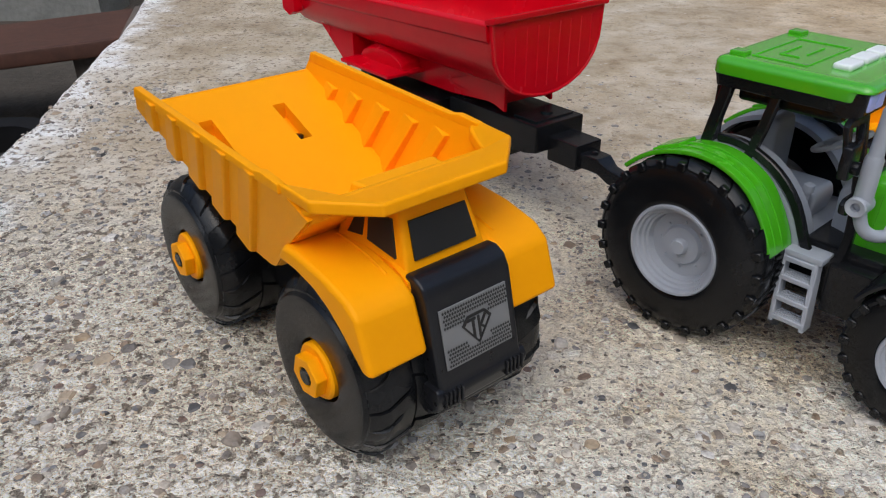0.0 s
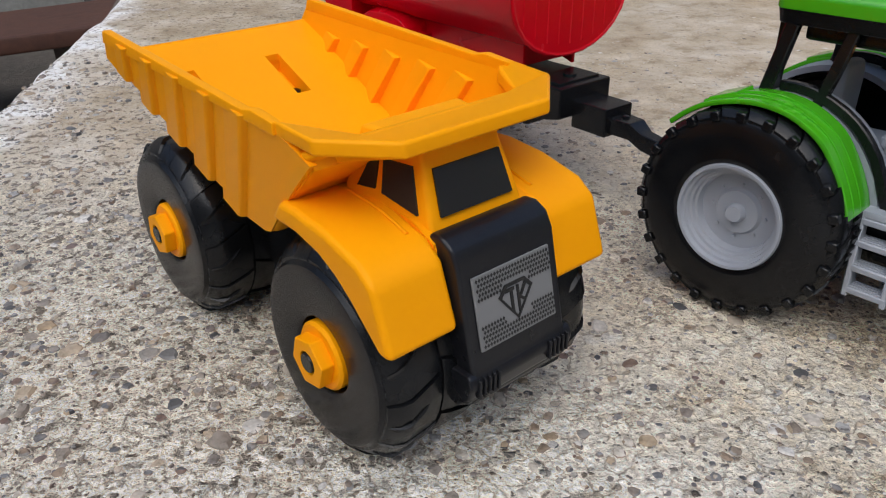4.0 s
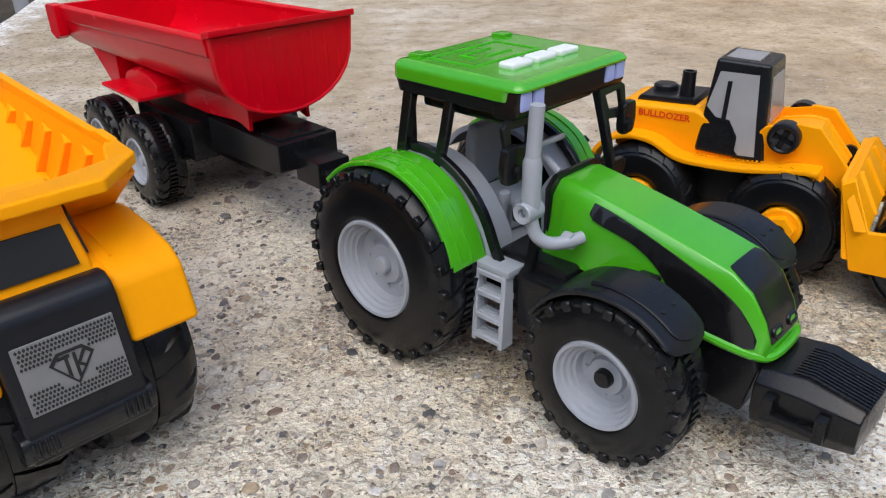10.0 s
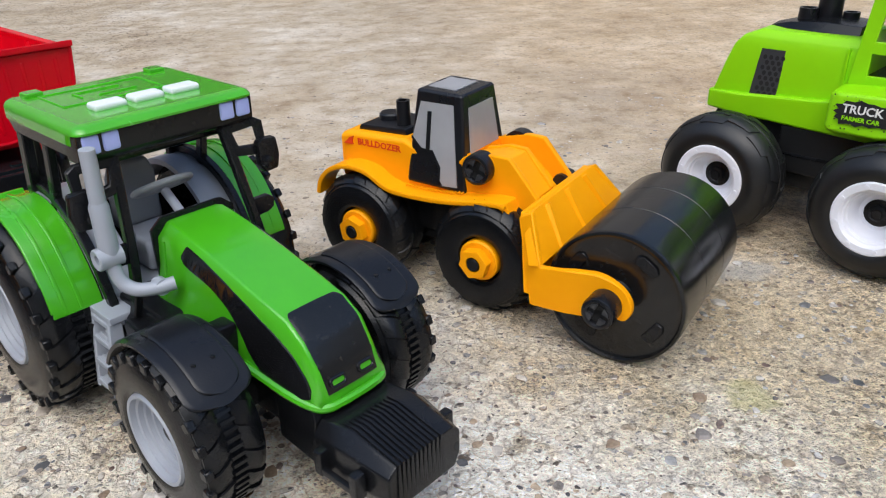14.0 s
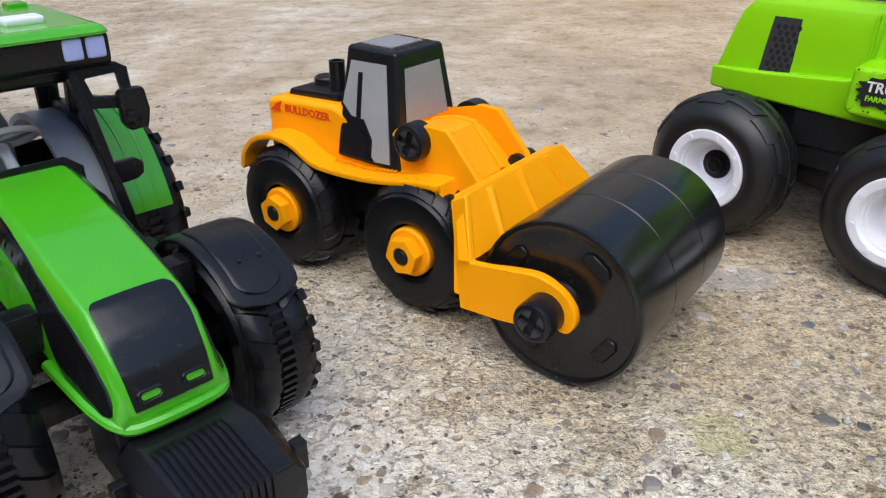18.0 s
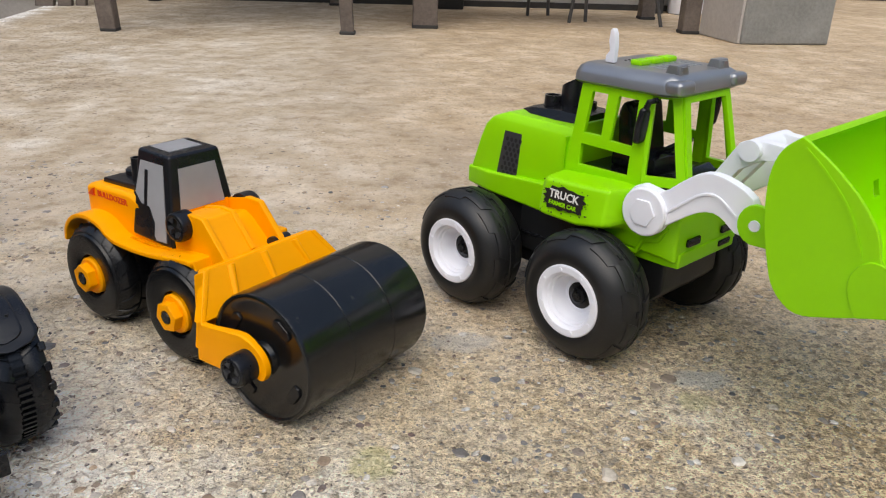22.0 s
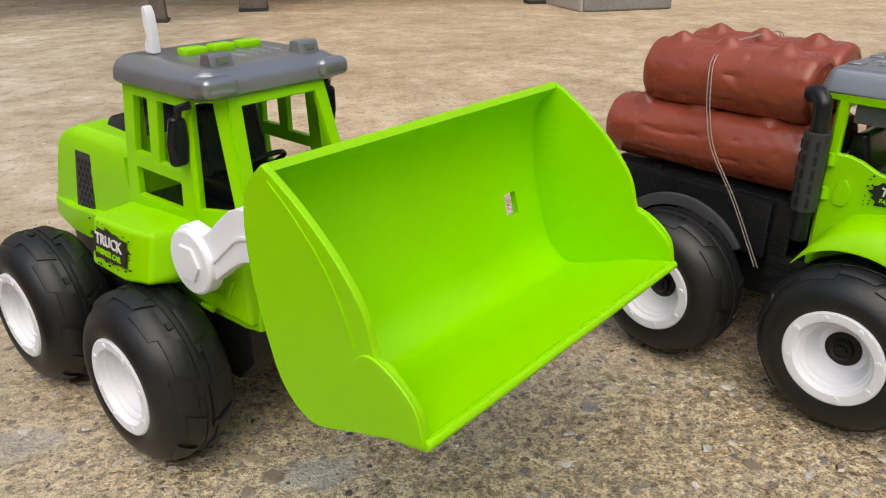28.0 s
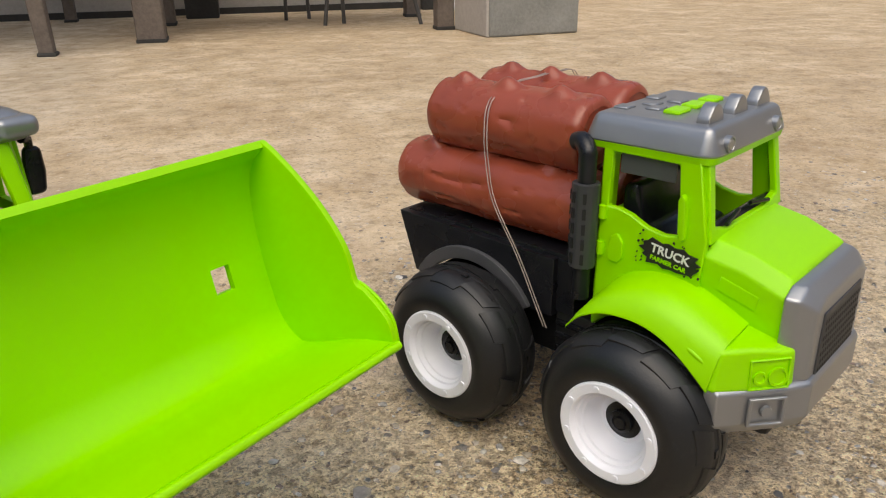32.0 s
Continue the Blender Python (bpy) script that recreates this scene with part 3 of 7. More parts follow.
def stepped_block(prof, y0, y1, n, span, lift, skew=0.0, na=4, ny=4):
    """One raised plate of a tyre's tread, n to the round: follows the tyre's rounded shoulder and rises to a step at one end."""
    def radius(y):
        for (ya, ra), (yb, rb) in zip(prof, prof[1:]):
            if ya <= y <= yb:
                return ra + (rb - ra) * (y - ya) / max(1e-6, yb - ya)
        return prof[-1][1]
    bm = bmesh.new()
    step = 2 * math.pi / n
    top, low = [], []
    for i in range(na + 1):
        for j in range(ny + 1):
            y = y0 + (y1 - y0) * j / ny
            a = (span * i / na + skew * j / ny) * step
            edge = 0.35 if j in (0, ny) else 0.0
            up = radius(y) + lift * (0.5 + 0.5 * i / na) * (1 - edge)
            top.append(bm.verts.new((up * math.cos(a), y, up * math.sin(a))))
            dn = radius(y) - 1.2
            low.append(bm.verts.new((dn * math.cos(a), y, dn * math.sin(a))))
    w = ny + 1
    for i in range(na):
        for j in range(ny):
            p = i * w + j
            bm.faces.new((top[p], top[p + w], top[p + w + 1], top[p + 1]))
        for j in (0, ny):
            p = i * w + j
            bm.faces.new((low[p], low[p + w], top[p + w], top[p]))
    for i in (0, na):
        for j in range(ny):
            p = i * w + j
            bm.faces.new((low[p], top[p], top[p + 1], low[p + 1]))
    return bm


def ring_of(name, bm, n, phase, mat, parent):
    """n alike pieces round the y axis, on one mesh."""
    first = part(name, bm, mat, parent)
    first.modifiers.clear()
    for i in range(n):
        o = first if i == 0 else first.copy()
        if i:
            scene.collection.objects.link(o)
        o.matrix_basis = Matrix.Rotation(-(phase + i) * 2 * math.pi / n, 4, "Y")


def four_wheels(wheel, places):
    """The wheel stands at the first place; copies at the others. Far ones are turned round."""
    for x, y, z in places[1:]:
        copy_thing(wheel, mm(x, y, z, 0, 17 * x, 180 if y > 0 else 0))
    x, y, z = places[0]
    wheel.matrix_basis = mm(x, y, z)


# ---- ground: a cast concrete slab with a broken edge, earth below it ----
def slab_edge(y):
    return -0.305 - 0.143 * y + 0.012 * noise.noise((y * 9, 3.1, 0)) + 0.006 * noise.noise((y * 40, 7.7, 0))


def spaced(lo, hi, step, far):
    out = list(np.arange(lo, hi, step))
    d = step
    while out[-1] < far:
        d *= 1.35
        out.append(out[-1] + d)
    return out


def build_slab():
    us = spaced(0.0, 1.95, 0.0035, 14.0)
    ys = spaced(-0.05, 0.95, 0.0035, 14.0)
    low, d = [], 0.0055
    while not low or low[-1] > -6:
        d *= 1.5
        low.append((low[-1] if low else -0.05) - d)
    ys = low[::-1] + ys
    verts, faces = [], []
    skirt = [(-0.01, -0.16), (-0.004, -0.06), (-0.001, -0.018)]
    nu = len(us) + len(skirt)
    for y in ys:
        e = slab_edge(max(-1.0, min(y, 6.0)))
        for du, z in skirt:
            verts.append((e + du + 0.012 * noise.noise((y * 25, z * 40, 1.0)), y, z))
        near = -0.1 < y < 1.3
        for u in us:
            x = e + u
            z = 0.0
            if near and u < 2.1:
                z = 0.0007 * noise.noise((x * 55, y * 55, 0)) + 0.0008 * noise.noise((x * 130, y * 130, 5)) - 0.0007
                z -= 0.012 * max(0.0, 1 - u / 0.02) ** 2
            verts.append((x, y, z))
    for j in range(len(ys) - 1):
        for i in range(nu - 1):
            a = j * nu + i
            faces.append((a, a + 1, a + nu + 1, a + nu))
    me = bpy.data.meshes.new("pavement")
    me.from_pydata(verts, [], faces)
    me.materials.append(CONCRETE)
    me.polygons.foreach_set("use_smooth", [True] * len(me.polygons))
    return tagged(new("pavement", me), "worn cream concrete slab with washed-out pebbles", "concrete slab", kind="structure")


pavement = build_slab()


def big_sheet(name, x0, x1, y0, y1, z, mat, label, category, cells=30, rough=0.02):
    verts, faces = [], []
    for j in range(cells + 1):
        for i in range(cells + 1):
            x, y = x0 + (x1 - x0) * i / cells, y0 + (y1 - y0) * j / cells
            verts.append((x, y, z + rough * noise.noise((x * 3, y * 3, 2))))
    for j in range(cells):
        for i in range(cells):
            a = j * (cells + 1) + i
            faces.append((a, a + 1, a + cells + 2, a + cells + 1))
    me = bpy.data.meshes.new(name)
    me.from_pydata(verts, [], faces)
    me.materials.append(mat)
    return tagged(new(name, me), label, category, kind="structure")


big_sheet("ground", -40, 40, -40, 40, -0.2, EARTH, "dark bare earth below the slab edge", "earth")


# ---- far things beside the house: metres times a thousand ----
def leg_bm(x, y, w, h, lean=0.0, taper=1.0, cham=3):
    bm = box(-w / 2, w / 2, -w / 2, w / 2, 0, h, cham, 1)
    return warped(bm, lambda c: Vector((x + c.x * (taper + (1 - taper) * c.z / h) + lean * c.z, y + c.y * (taper + (1 - taper) * c.z / h), c.z)))


def far_thing(name, label, category):
    ob = new(name)
    return tagged(ob, label, category)


table = far_thing("garden_table", "weathered grey wooden table on tapered legs by the house", "table")
for lx, ly, lean in ((-258, 2062, -0.06), (346, 2108, -0.04), (-420, 3000, -0.02), (241, 3000, 0.0)):
    part("leg", leg_bm(lx, ly, 56 if lx < 0 else 46, 640, lean, 0.72), OLD_WOOD, table)
    part("leg_cap", box(lx - 21, lx + 21, ly - 21, ly + 21, 0, 9, 3), DARK_BOX, table)
part("tabletop", box(-420, 480, 1960, 3060, 640, 672, 5), OLD_WOOD, table)
bench = far_thing("garden_bench", "weathered grey wooden bench on square posts by the house", "bench")
for lx, ly, w in ((558, 2320, 72), (1352, 2330, 50), (560, 2760, 60), (1352, 2760, 50)):
    part("post", leg_bm(lx, ly, w, 440), OLD_WOOD, bench)
    part("post_foot", box(lx - w / 2 - 2, lx + w / 2 + 2, ly - w / 2 - 2, ly + w / 2 + 2, 0, 10, 2), DARK_BOX, bench)
part("seat", box(500, 1400, 2270, 2800, 440, 470, 5), OLD_WOOD, bench)

block = new("concrete_block")
tagged(block, "grey concrete block standing beside a bench post", "concrete block")
block.matrix_basis = pose(1.410, 2.080, 0, 0, 0, 6)
bb = box(0, 262, 0, 235, 0, 152, 6, 2)
bmesh.ops.subdivide_edges(bb, edges=bb.edges, cuts=5, use_grid_fill=True)
part("block_body", warped(bb, lambda c: c + Vector((1, 1, 0.4)) * 2.2 * noise.noise(c * 0.03)), BLOCKWORK, block)
part("mortar_edge", box(-7, 5, 6, 232, 1, 148, 3), RENDER, block, "pale mortar smear on one corner")

for i, (px, py, w, lean, hh) in enumerate(((-690, 2700, 60, 0.03, 900), (-630, 2715, 46, -0.02, 980), (-585, 2735, 34, 0.0, 850))):
    plank = far_thing("wooden_plank", "grey-brown board leaning upright near the house wall", "plank")
    tagged(plank, group="boards leaning on the wall")
    part("board", warped(box(-w / 2, w / 2, -12, 12, 0, hh, 3), lambda c, px=px, py=py, lean=lean: Vector((px + c.x + lean * c.z, py + c.y + 0.3 * c.z, c.z))), OLD_WOOD, plank)

chair = far_thing("metal_chair", "thin dark metal rod chair standing by the wall", "chair")
for a, c in (((933, 2776), (945, 2790)), ((1010, 2800), (1002, 2860)), ((1036, 2556), (1105, 2640)), ((1100, 2600), (1100, 2660)), ((1322, 2491), (1240, 2620))):
    part("leg", tube([(a[0], a[1], 0), (c[0], c[1], 420)], 6, 8), WIRE, chair)
part("seat_ring", tube(smooth_path([(940, 2780, 420), (1050, 2640, 420), (1200, 2640, 420), (1250, 2760, 420), (1100, 2860, 420), (940, 2780, 420)], 4), 6, 8), WIRE, chair)

pot = far_thing("white_bucket", "white plastic bucket with rounded foot by the wall", "bucket")
part("bucket_body", lathe([(8, 0), (0, 60), (4, 66), (190, 78), (195, 82), (200, 80), (200, 74), (20, 62), (16, 0)], 32, "z", (1580, 3010, 0)), WHITE, pot)
crate = far_thing("dark_crate", "dark closed crate under the bench", "crate")
part("crate_body", box(610, 720, 2950, 3060, 0, 240, 5), DARK_BOX, crate)
part("crate_lid", box(604, 726, 2944, 3066, 240, 262, 5), DARK_BOX, crate)
crate2 = far_thing("dark_crate", "dark low crate standing against the wall", "crate")
part("crate_body", box(1440, 1490, 2990, 3070, 0, 260, 5), DARK_BOX, crate2)
part("crate_lid", box(1435, 1495, 2985, 3075, 260, 280, 5), DARK_BOX, crate2)

wall_north = tagged(part("wall_north", box(-6000, 1900, 3120, 3380, -200, 2700), RENDER), "beige rendered house wall", "wall", kind="structure")
tagged(part("baseboard", box(-6000, 1900, 3106, 3122, 0, 22), DARK_BOX), "dark strip along the wall foot", "baseboard", kind="structure")
tagged(part("wall_return", box(1900, 2120, 3120, 4300, -200, 2700), RENDER), "beige rendered return wall", "wall", kind="structure")
tagged(part("wall_recess", box(2120, 9000, 4320, 4560, -200, 2700), RENDER), "rendered wall behind the door frame", "wall", kind="structure")
door_1 = tagged(part("door_1", box(2120, 6000, 4230, 4300, 60, 2200, 4), DOOR_METAL), "closed pale metal sliding door", "door", kind="structure")
part("door_sill", box(2120, 6000, 4150, 4230, 0, 34, 3), DARK_BOX, door_1, "dark door track")
part("door_rail", box(2120, 6000, 4200, 4230, 34, 60, 3), WHITE, door_1, "white lower door rail")

# below the slab edge: a red-brown board on trestles, junk in the dark
board = far_thing("wooden_board", "red-brown wooden board lying beside the slab edge", "board")
bm = box(-460, 0, -230, 0, -26, 0, 5)
part("board_top", moved(bm, pose(-560, 1420, -40, 0, -4, 14)), RED_WOOD, board)
bm = box(-2, 26, -235, 5, -34, 2, 4)
part("edge_strip", moved(bm, pose(-560, 1420, -40, 0, -4, 14)), OLD_WOOD, board, "grey worn end strip")
for dx, dy in ((-400, -180), (-60, -180), (-400, -40), (-60, -40)):
    p = pose(-560, 1420, -40, 0, 0, 14) @ Vector((dx, dy, -20))
    part("leg", box(p.x - 20, p.x + 20, p.y - 20, p.y + 20, -215, p.z - 12, 3), OLD_WOOD, board)
post = far_thing("metal_post", "thin grey metal post beside the slab edge", "post")
part("pipe", tube([(-575, 1640, -210), (-575, 1640, 420)], 14, 16), DOOR_METAL, post)
part("pipe_cap", lathe([(420, 0), (420, 16), (428, 16), (432, 0)], 16, "z", (-575, 1640, 0)), DOOR_METAL, post)
tyre_junk = far_thing("old_tyre", "old black tyre lying in the dark below the board", "tyre")
part("tread", lathe([(-30, 60), (-34, 90), (-20, 104), (20, 104), (34, 90), (30, 60)], 32, "z", (-640, 1010, -168), True), SOFT, tyre_junk)
low_wall = tagged(part("wall_low", box(-3500, -900, 2050, 2250, -220, 500), BLOCKWORK), "low grey block wall beyond the board", "wall", kind="structure")

# plain unseen walls, added to darken the horizon's light and reflections
tagged(part("added_wall_south", box(-9000, 9000, -5200, -5000, -220, 3600), RENDER), "plain unseen wall added to darken the low sky", "wall", kind="structure")
tagged(part("added_wall_east", box(6200, 6400, -5000, 4320, -220, 3000), RENDER), "plain unseen wall added to darken the low sky", "wall", kind="structure")
tagged(part("added_wall_west", box(-5200, -5000, -5000, 3120, -220, 3000), RENDER), "plain unseen wall added to darken the low sky", "wall", kind="structure")


# ---- yellow dump truck ----
def slotted_wheel(parent, R, w, hole, rim_mat, nut_tip, name="wheel"):
    """Take-apart wheel: broad black tyre, round hole, yellow flange and hexagon nut on a dark axle. Outer side at -y, middle at 0."""
    h = w / 2
    wheel = part(name, lathe([(-h - nut_tip - 0.2, 0), (-h - nut_tip - 0.2, 3.6), (-h - nut_tip + 0.6, 4.2), (h, 4.2), (h, 0)], 16), BLACK, parent, "dark axle pin")
    tread = [(-h - 0.4, R * 0.76), (-h, R * 0.82), (-h + 6.4, R - 1.9), (-h + 7, R - 1.6), (h - 6, R - 1.6), (h - 2, R - 2.4), (h, R * 0.88)]
    prof = [(-h + 7, hole - 1), (-h + 1.5, hole), (-h + 0.4, hole + 1.5), (-h + 0.2, R * 0.5), (-h - 0.2, R * 0.62)] + tread + [(h - 1, hole)]
    part("tyre", lathe(prof, 64, closed=True), RUBBER, wheel, "broad black tyre with shallow cut tread")
    ring_of("tread_block", stepped_block(tread, -h + 1.6, -0.5, 11, 0.955, 2.0, 0.3, 4, 6), 11, 0.0, RUBBER, wheel)
    ring_of("tread_block", stepped_block(tread, 0.5, h - 1.4, 11, 0.955, 2.0, -0.3, 4, 5), 11, 0.5, RUBBER, wheel)
    ring_of("tread_bar", stepped_block(tread, -h + 2.4, -h * 0.3, 11, 0.07, 2.6, 0.34, 1, 6), 11, 0.45, RUBBER, wheel)
    part("hub_flange", lathe([(-h + 5, 0), (-h + 5, hole - 1.6), (-h + 0.5, hole - 1.6), (-h - 0.6, hole - 2.6), (-h - 0.6, 0)], 32), rim_mat, wheel)
    hexa = [((hole * 0.69) * math.cos(radians(60 * i + 12)), (hole * 0.69) * math.sin(radians(60 * i + 12))) for i in range(6)]
    ring = [(4.5 * math.cos(radians(30 * i)), 4.5 * math.sin(radians(30 * i))) for i in range(12)]
    part("hub_nut", bevel(plate(hexa, [ring], -h - nut_tip, -h - 0.4), 0.8, 2, 50), rim_mat, wheel, "hexagon nut")
    return wheel


def build_dump_truck():
    t = thing("toy_dump_truck", -0.0602, 0.3439, -50, "yellow plastic toy dump truck with black wheels on concrete", "toy truck")
    part("chassis", join(box(-84, 98, -8, 8, 24, 58, 2), box(-26, 26, -20, 20, 30, 64, 3), box(40, 58, -22, 22, 40, 80, 2)), BLACK, t, "black underframe")
    wheel = slotted_wheel(t, 42.5, 43, 15, YELLOW, 6)
    four_wheels(wheel, [(67, -28.5, 42.5), (-64, -28.5, 42.5), (67, 28.5, 42.5), (-64, 28.5, 42.5)])

    def wall_y(z):
        return 51.5 - (128 - z) * 0.15

    def low_z(x):
        return 112.0 - 0.43 * (x + 70)

    def floor_z(x):
        return float(np.interp(x, (-90, -70, 8, 26, 74), (121.5, 114, 81.5, 80, 119)))

    def rim_z(x):
        return float(np.interp(x, (-88, 50, 58), (131.5, 125.5, 125)))
    low = [(-95, 118.5), (-81, 112.5)]
    for x in (-72, -51.5, -31, -10.5, 10):
        low += [(x - 1, low_z(x) + 2.6), (x + 1, low_z(x) - 1.2)]
    low += [(26, 75.6), (31, 77), (46, 92), (60, 105), (75, 118)]
    bm = prism([(58, 125), (-87, 131)] + low, -1.3, 1.3)
    wall = warped(bm, lambda c: Vector((c.x, -wall_y(c.z) + c.y, c.z)))
    xs = (-91, -70, 8, 26, 74)
    outline = [(x, -1) for x in xs] + [(x, 1) for x in xs[::-1]]
    outline = [(x, y * (wall_y(floor_z(x)) - 0.6)) for x, y in outline]
    slots = [[(-68, y - 3.6), (-40, y - 3.6), (-40, y + 3.6), (-68, y + 3.6)] for y in (16, -27)]
    fl = plate(outline, slots, -3.2, 0, "z")
    for cut in (-70, 8, 26):
        bmesh.ops.bisect_plane(fl, geom=fl.verts[:] + fl.edges[:] + fl.faces[:], plane_co=(cut, 0, 0), plane_no=(1, 0, 0))
    bed = part("bed", warped(fl, lambda c: Vector((c.x, c.y, c.z + floor_z(c.x)))), YELLOW, t, "open tipping bed")
    pair("bed_side", wall, YELLOW, bed)
    # louvred outer panels and inner ribs, square to the sloping floor
    for k in range(5):
        xb = -91 + 20.5 * k
        zb = low_z(xb + 20.5) - 0.6 if k else 113
        rings = []
        for z in (zb, rim_z(xb) - 2.0):
            dx = 0.56 * (z - low_z(xb + 20))
            rings.append([(xb + dx, 0.3, z), (xb + 19.5 + dx, -3.0, z), (xb + 21 + dx, -2.4, z), (xb + 22.4 + dx, 0.3, z)])
        pair("bed_rib", bevel(warped(loft(rings), lambda c: Vector((min(c.x, 57), -wall_y(c.z) - 0.8 + c.y, c.z))), 0.4, 1), YELLOW, bed)
    for k in range(5):
        xb = -76 + 19.5 * k
        zb = floor_z(xb + 8) - 2
        rings = []
        for z, d in ((zb, 4.6), (119.5, 2.8)):
            dx = 0.6 * (z - zb)
            rings.append([(xb + dx, 0, z), (xb + 11 + dx, d, z - 2), (xb + 12.6 + dx, d, z - 2), (xb + 14.2 + dx, 0, z - 2)])
        pair("inner_rib", bevel(warped(loft(rings), lambda c: Vector((c.x, -wall_y(c.z) + 1.0 + c.y, c.z))), 0.5, 2), YELLOW, bed)
    rail = prism([(-89.5, 126.5), (-87, 132.4), (38, 127.6), (44, 129), (58, 128), (58, 123.5), (40, 123.8)], -2.4, 1.6, b=0.8)
    pair("bed_rail", moved(rail, Matrix.Translation((0, -51.2, 0))), YELLOW, bed)
    part("tail_edge", box(-92.5, -90, -50, 50, 117.6, 121.6, 0.7), YELLOW, bed)
    # canopy over the cab
    def ring(zt, k, s):
        return [(x + (k if x > 70 else 0), y * s, z + zt) for x, y, z in ((50, -52.6, 128.6), (60, -52.6, 128.4), (77.5, -52, 127.6), (96, -31.5, 126.6), (96, 31.5, 126.6), (77.5, 52, 127.6), (60, 52.6, 128.4), (50, 52.6, 128.6), (54, 48, 125), (68, 43, 121.5), (68, -43, 121.5), (54, -48, 125))]
    part("canopy", bevel(loft([ring(0, 0, 1), ring(-5.6, 0.6, 0.99)]), 1.3, 3), YELLOW, bed, "shield over the cab")
    part("front_wall", bevel(warped(prism([(26, 79), (70, 122), (77, 122), (31, 75.6)], -1, 1), lambda c: Vector((c.x, c.y * (wall_y(c.z) + 0.9), c.z))), 2.4, 4), YELLOW, bed)
    for y in (16, -27):
        part("slot_well", warped(join(*[box(-69, -37, y + a, y + a + 1.2, -9, -3.3, 0.2, 1) for a in (-5.4, 4.2)], box(-70, -36, y - 5, y + 5, -10.5, -9, 0), box(-70, -68.4, y - 5, y + 5, -10, -3.3, 0), box(-37.6, -36, y - 5, y + 5, -10, -3.3, 0)), lambda c: Vector((c.x, c.y, c.z + floor_z(c.x)))), YELLOW, bed, "recess under the slot")
        part("slot_screw", lathe([(0, 0), (0, 3.4), (3, 3.4), (3.6, 2.6), (3.6, 0)], 14, "z", (-50, y, floor_z(-50) - 9)), BLACK, bed, "dark screw head")
    # cab: narrower in front than behind
    cab = part("cab", bevel(loft([[(97, -21, 88), (97, 21, 88), (56, 29, 92), (56, -29, 92)], [(94, -20.5, 95), (94, 20.5, 95), (57, 28, 100), (57, -28, 100)], [(84, -16.5, 121), (84, 16.5, 121), (60, 22, 121), (60, -22, 121)]]), 1.6, 2), YELLOW, t, "cab with dark windows")

    def on_front(bm):
        return warped(bm, lambda c: Vector((94.9 - (c.z - 95) * 0.385 + c.x, c.y * (1 - (c.z - 95) * 0.0065), c.z)))
    part("windscreen", on_front(prism([(-16.5, 96.5), (16.5, 96.5), (16.5, 111.5), (-16.5, 111.5)], -0.4, 0.5, "x", 0.2)), INK, cab, "dark windscreen panel")

    def on_side(bm):
        def f(c):
            k = (c.z - 97) / 24
            xf, xb = 93 - 9 * k, 57 + 3 * k
            yf, yb = 20.2 - 3.8 * k, 28 - 6 * k
            u = (c.x - 57) / 36
            x = xb + (xf - xb) * u
            y = yb + (yf - yb) * u + 0.5 + c.y
            return Vector((x, -y, c.z))
        return warped(bm, f)
    pair("side_window", on_side(prism([(74, 112), (88.5, 112), (89, 97), (74, 100.8)], -0.4, 0.5)), INK, cab)
    pair("quarter_window", on_side(prism([(68.2, 113.4), (71.4, 113.6), (70.8, 101.6), (62.6, 101.2)], -0.4, 0.5)), INK, cab)
    # hood mudguards
    guard = [(44, 89.5), (51, 98.3), (60, 98.8), (78, 97.2), (96, 93), (103.5, 87.5), (111.5, 64.5), (105.5, 63.6), (98, 70.5), (91, 76.8), (83, 82.6), (74, 86.8), (60, 89.6)]
    for gd in pair("mudguard", bevel(prism(guard, -51.5, -23), 2.6, 4, 24), YELLOW, t):
        s = 1 if gd.name.endswith("1") else -1
        part("mudguard_seam", tube(smooth_path([(58, s * 28.5, 98.6), (78, s * 28.5, 97.3), (92, s * 28.5, 94)], 4), 0.7, 6), YELLOW, gd)
    part("body", join(box(50, 100, -23.5, 23.5, 60, 91, 2), prism([(52, 88), (52, 98), (88, 95.5), (99, 91), (99, 88)], -23.4, 23.4)), YELLOW, t)
    # black nose with grille
    nose = [(95, 60), (95, 93.5), (101, 94), (106, 91.5), (109, 86), (117, 50), (118.5, 47), (117, 36), (112, 33), (95, 34)]
    part("radiator_shell", bevel(prism(nose, -22.5, 22.5), 1.6, 3, 20), SATIN, t, "satin black nose")
    part("bumper", bevel(join(prism([(92, 36), (92, 49), (117.5, 49), (119.5, 45), (117.5, 38), (112, 34)], -25, 25)), 1.4, 2), SATIN, t)
    for s in (-1, 1):
        for i in range(5):
            part("bumper_rib", box(118.0, 120.2, s * 17 - 4.4 + i * 2.2 - 0.5, s * 17 - 4.4 + i * 2.2 + 0.5, 40, 47.5, 0.3, 1), SATIN, t)

    def on_grille(bm, lift):
        """From (y, z up the grille) onto the sloping front."""
        return moved(bm, Matrix.Translation((113.3 + lift, 0, 68.4)) @ Matrix.Rotation(-math.atan2(8.2, 36.5), 4, "Y"))
    badge = part("grille_badge", on_grille(box(-0.4, 0.5, -18, 18, -13.2, 13.2, 0.4), 0), STICKER, t, "grey grille sticker with a lozenge badge")
    holes = bmesh.new()
    hs = []
    for j in range(15):
        for i in range(25):
            y, z = -16.4 + i * 1.37, -11.6 + j * 1.66
            if abs(z) < 3.6 or (abs(y) < 6.8 and abs(z) < 7):
                continue
            for q in (0, 1):
                hs.append((y + 0.68 * (j % 2), z))
                break
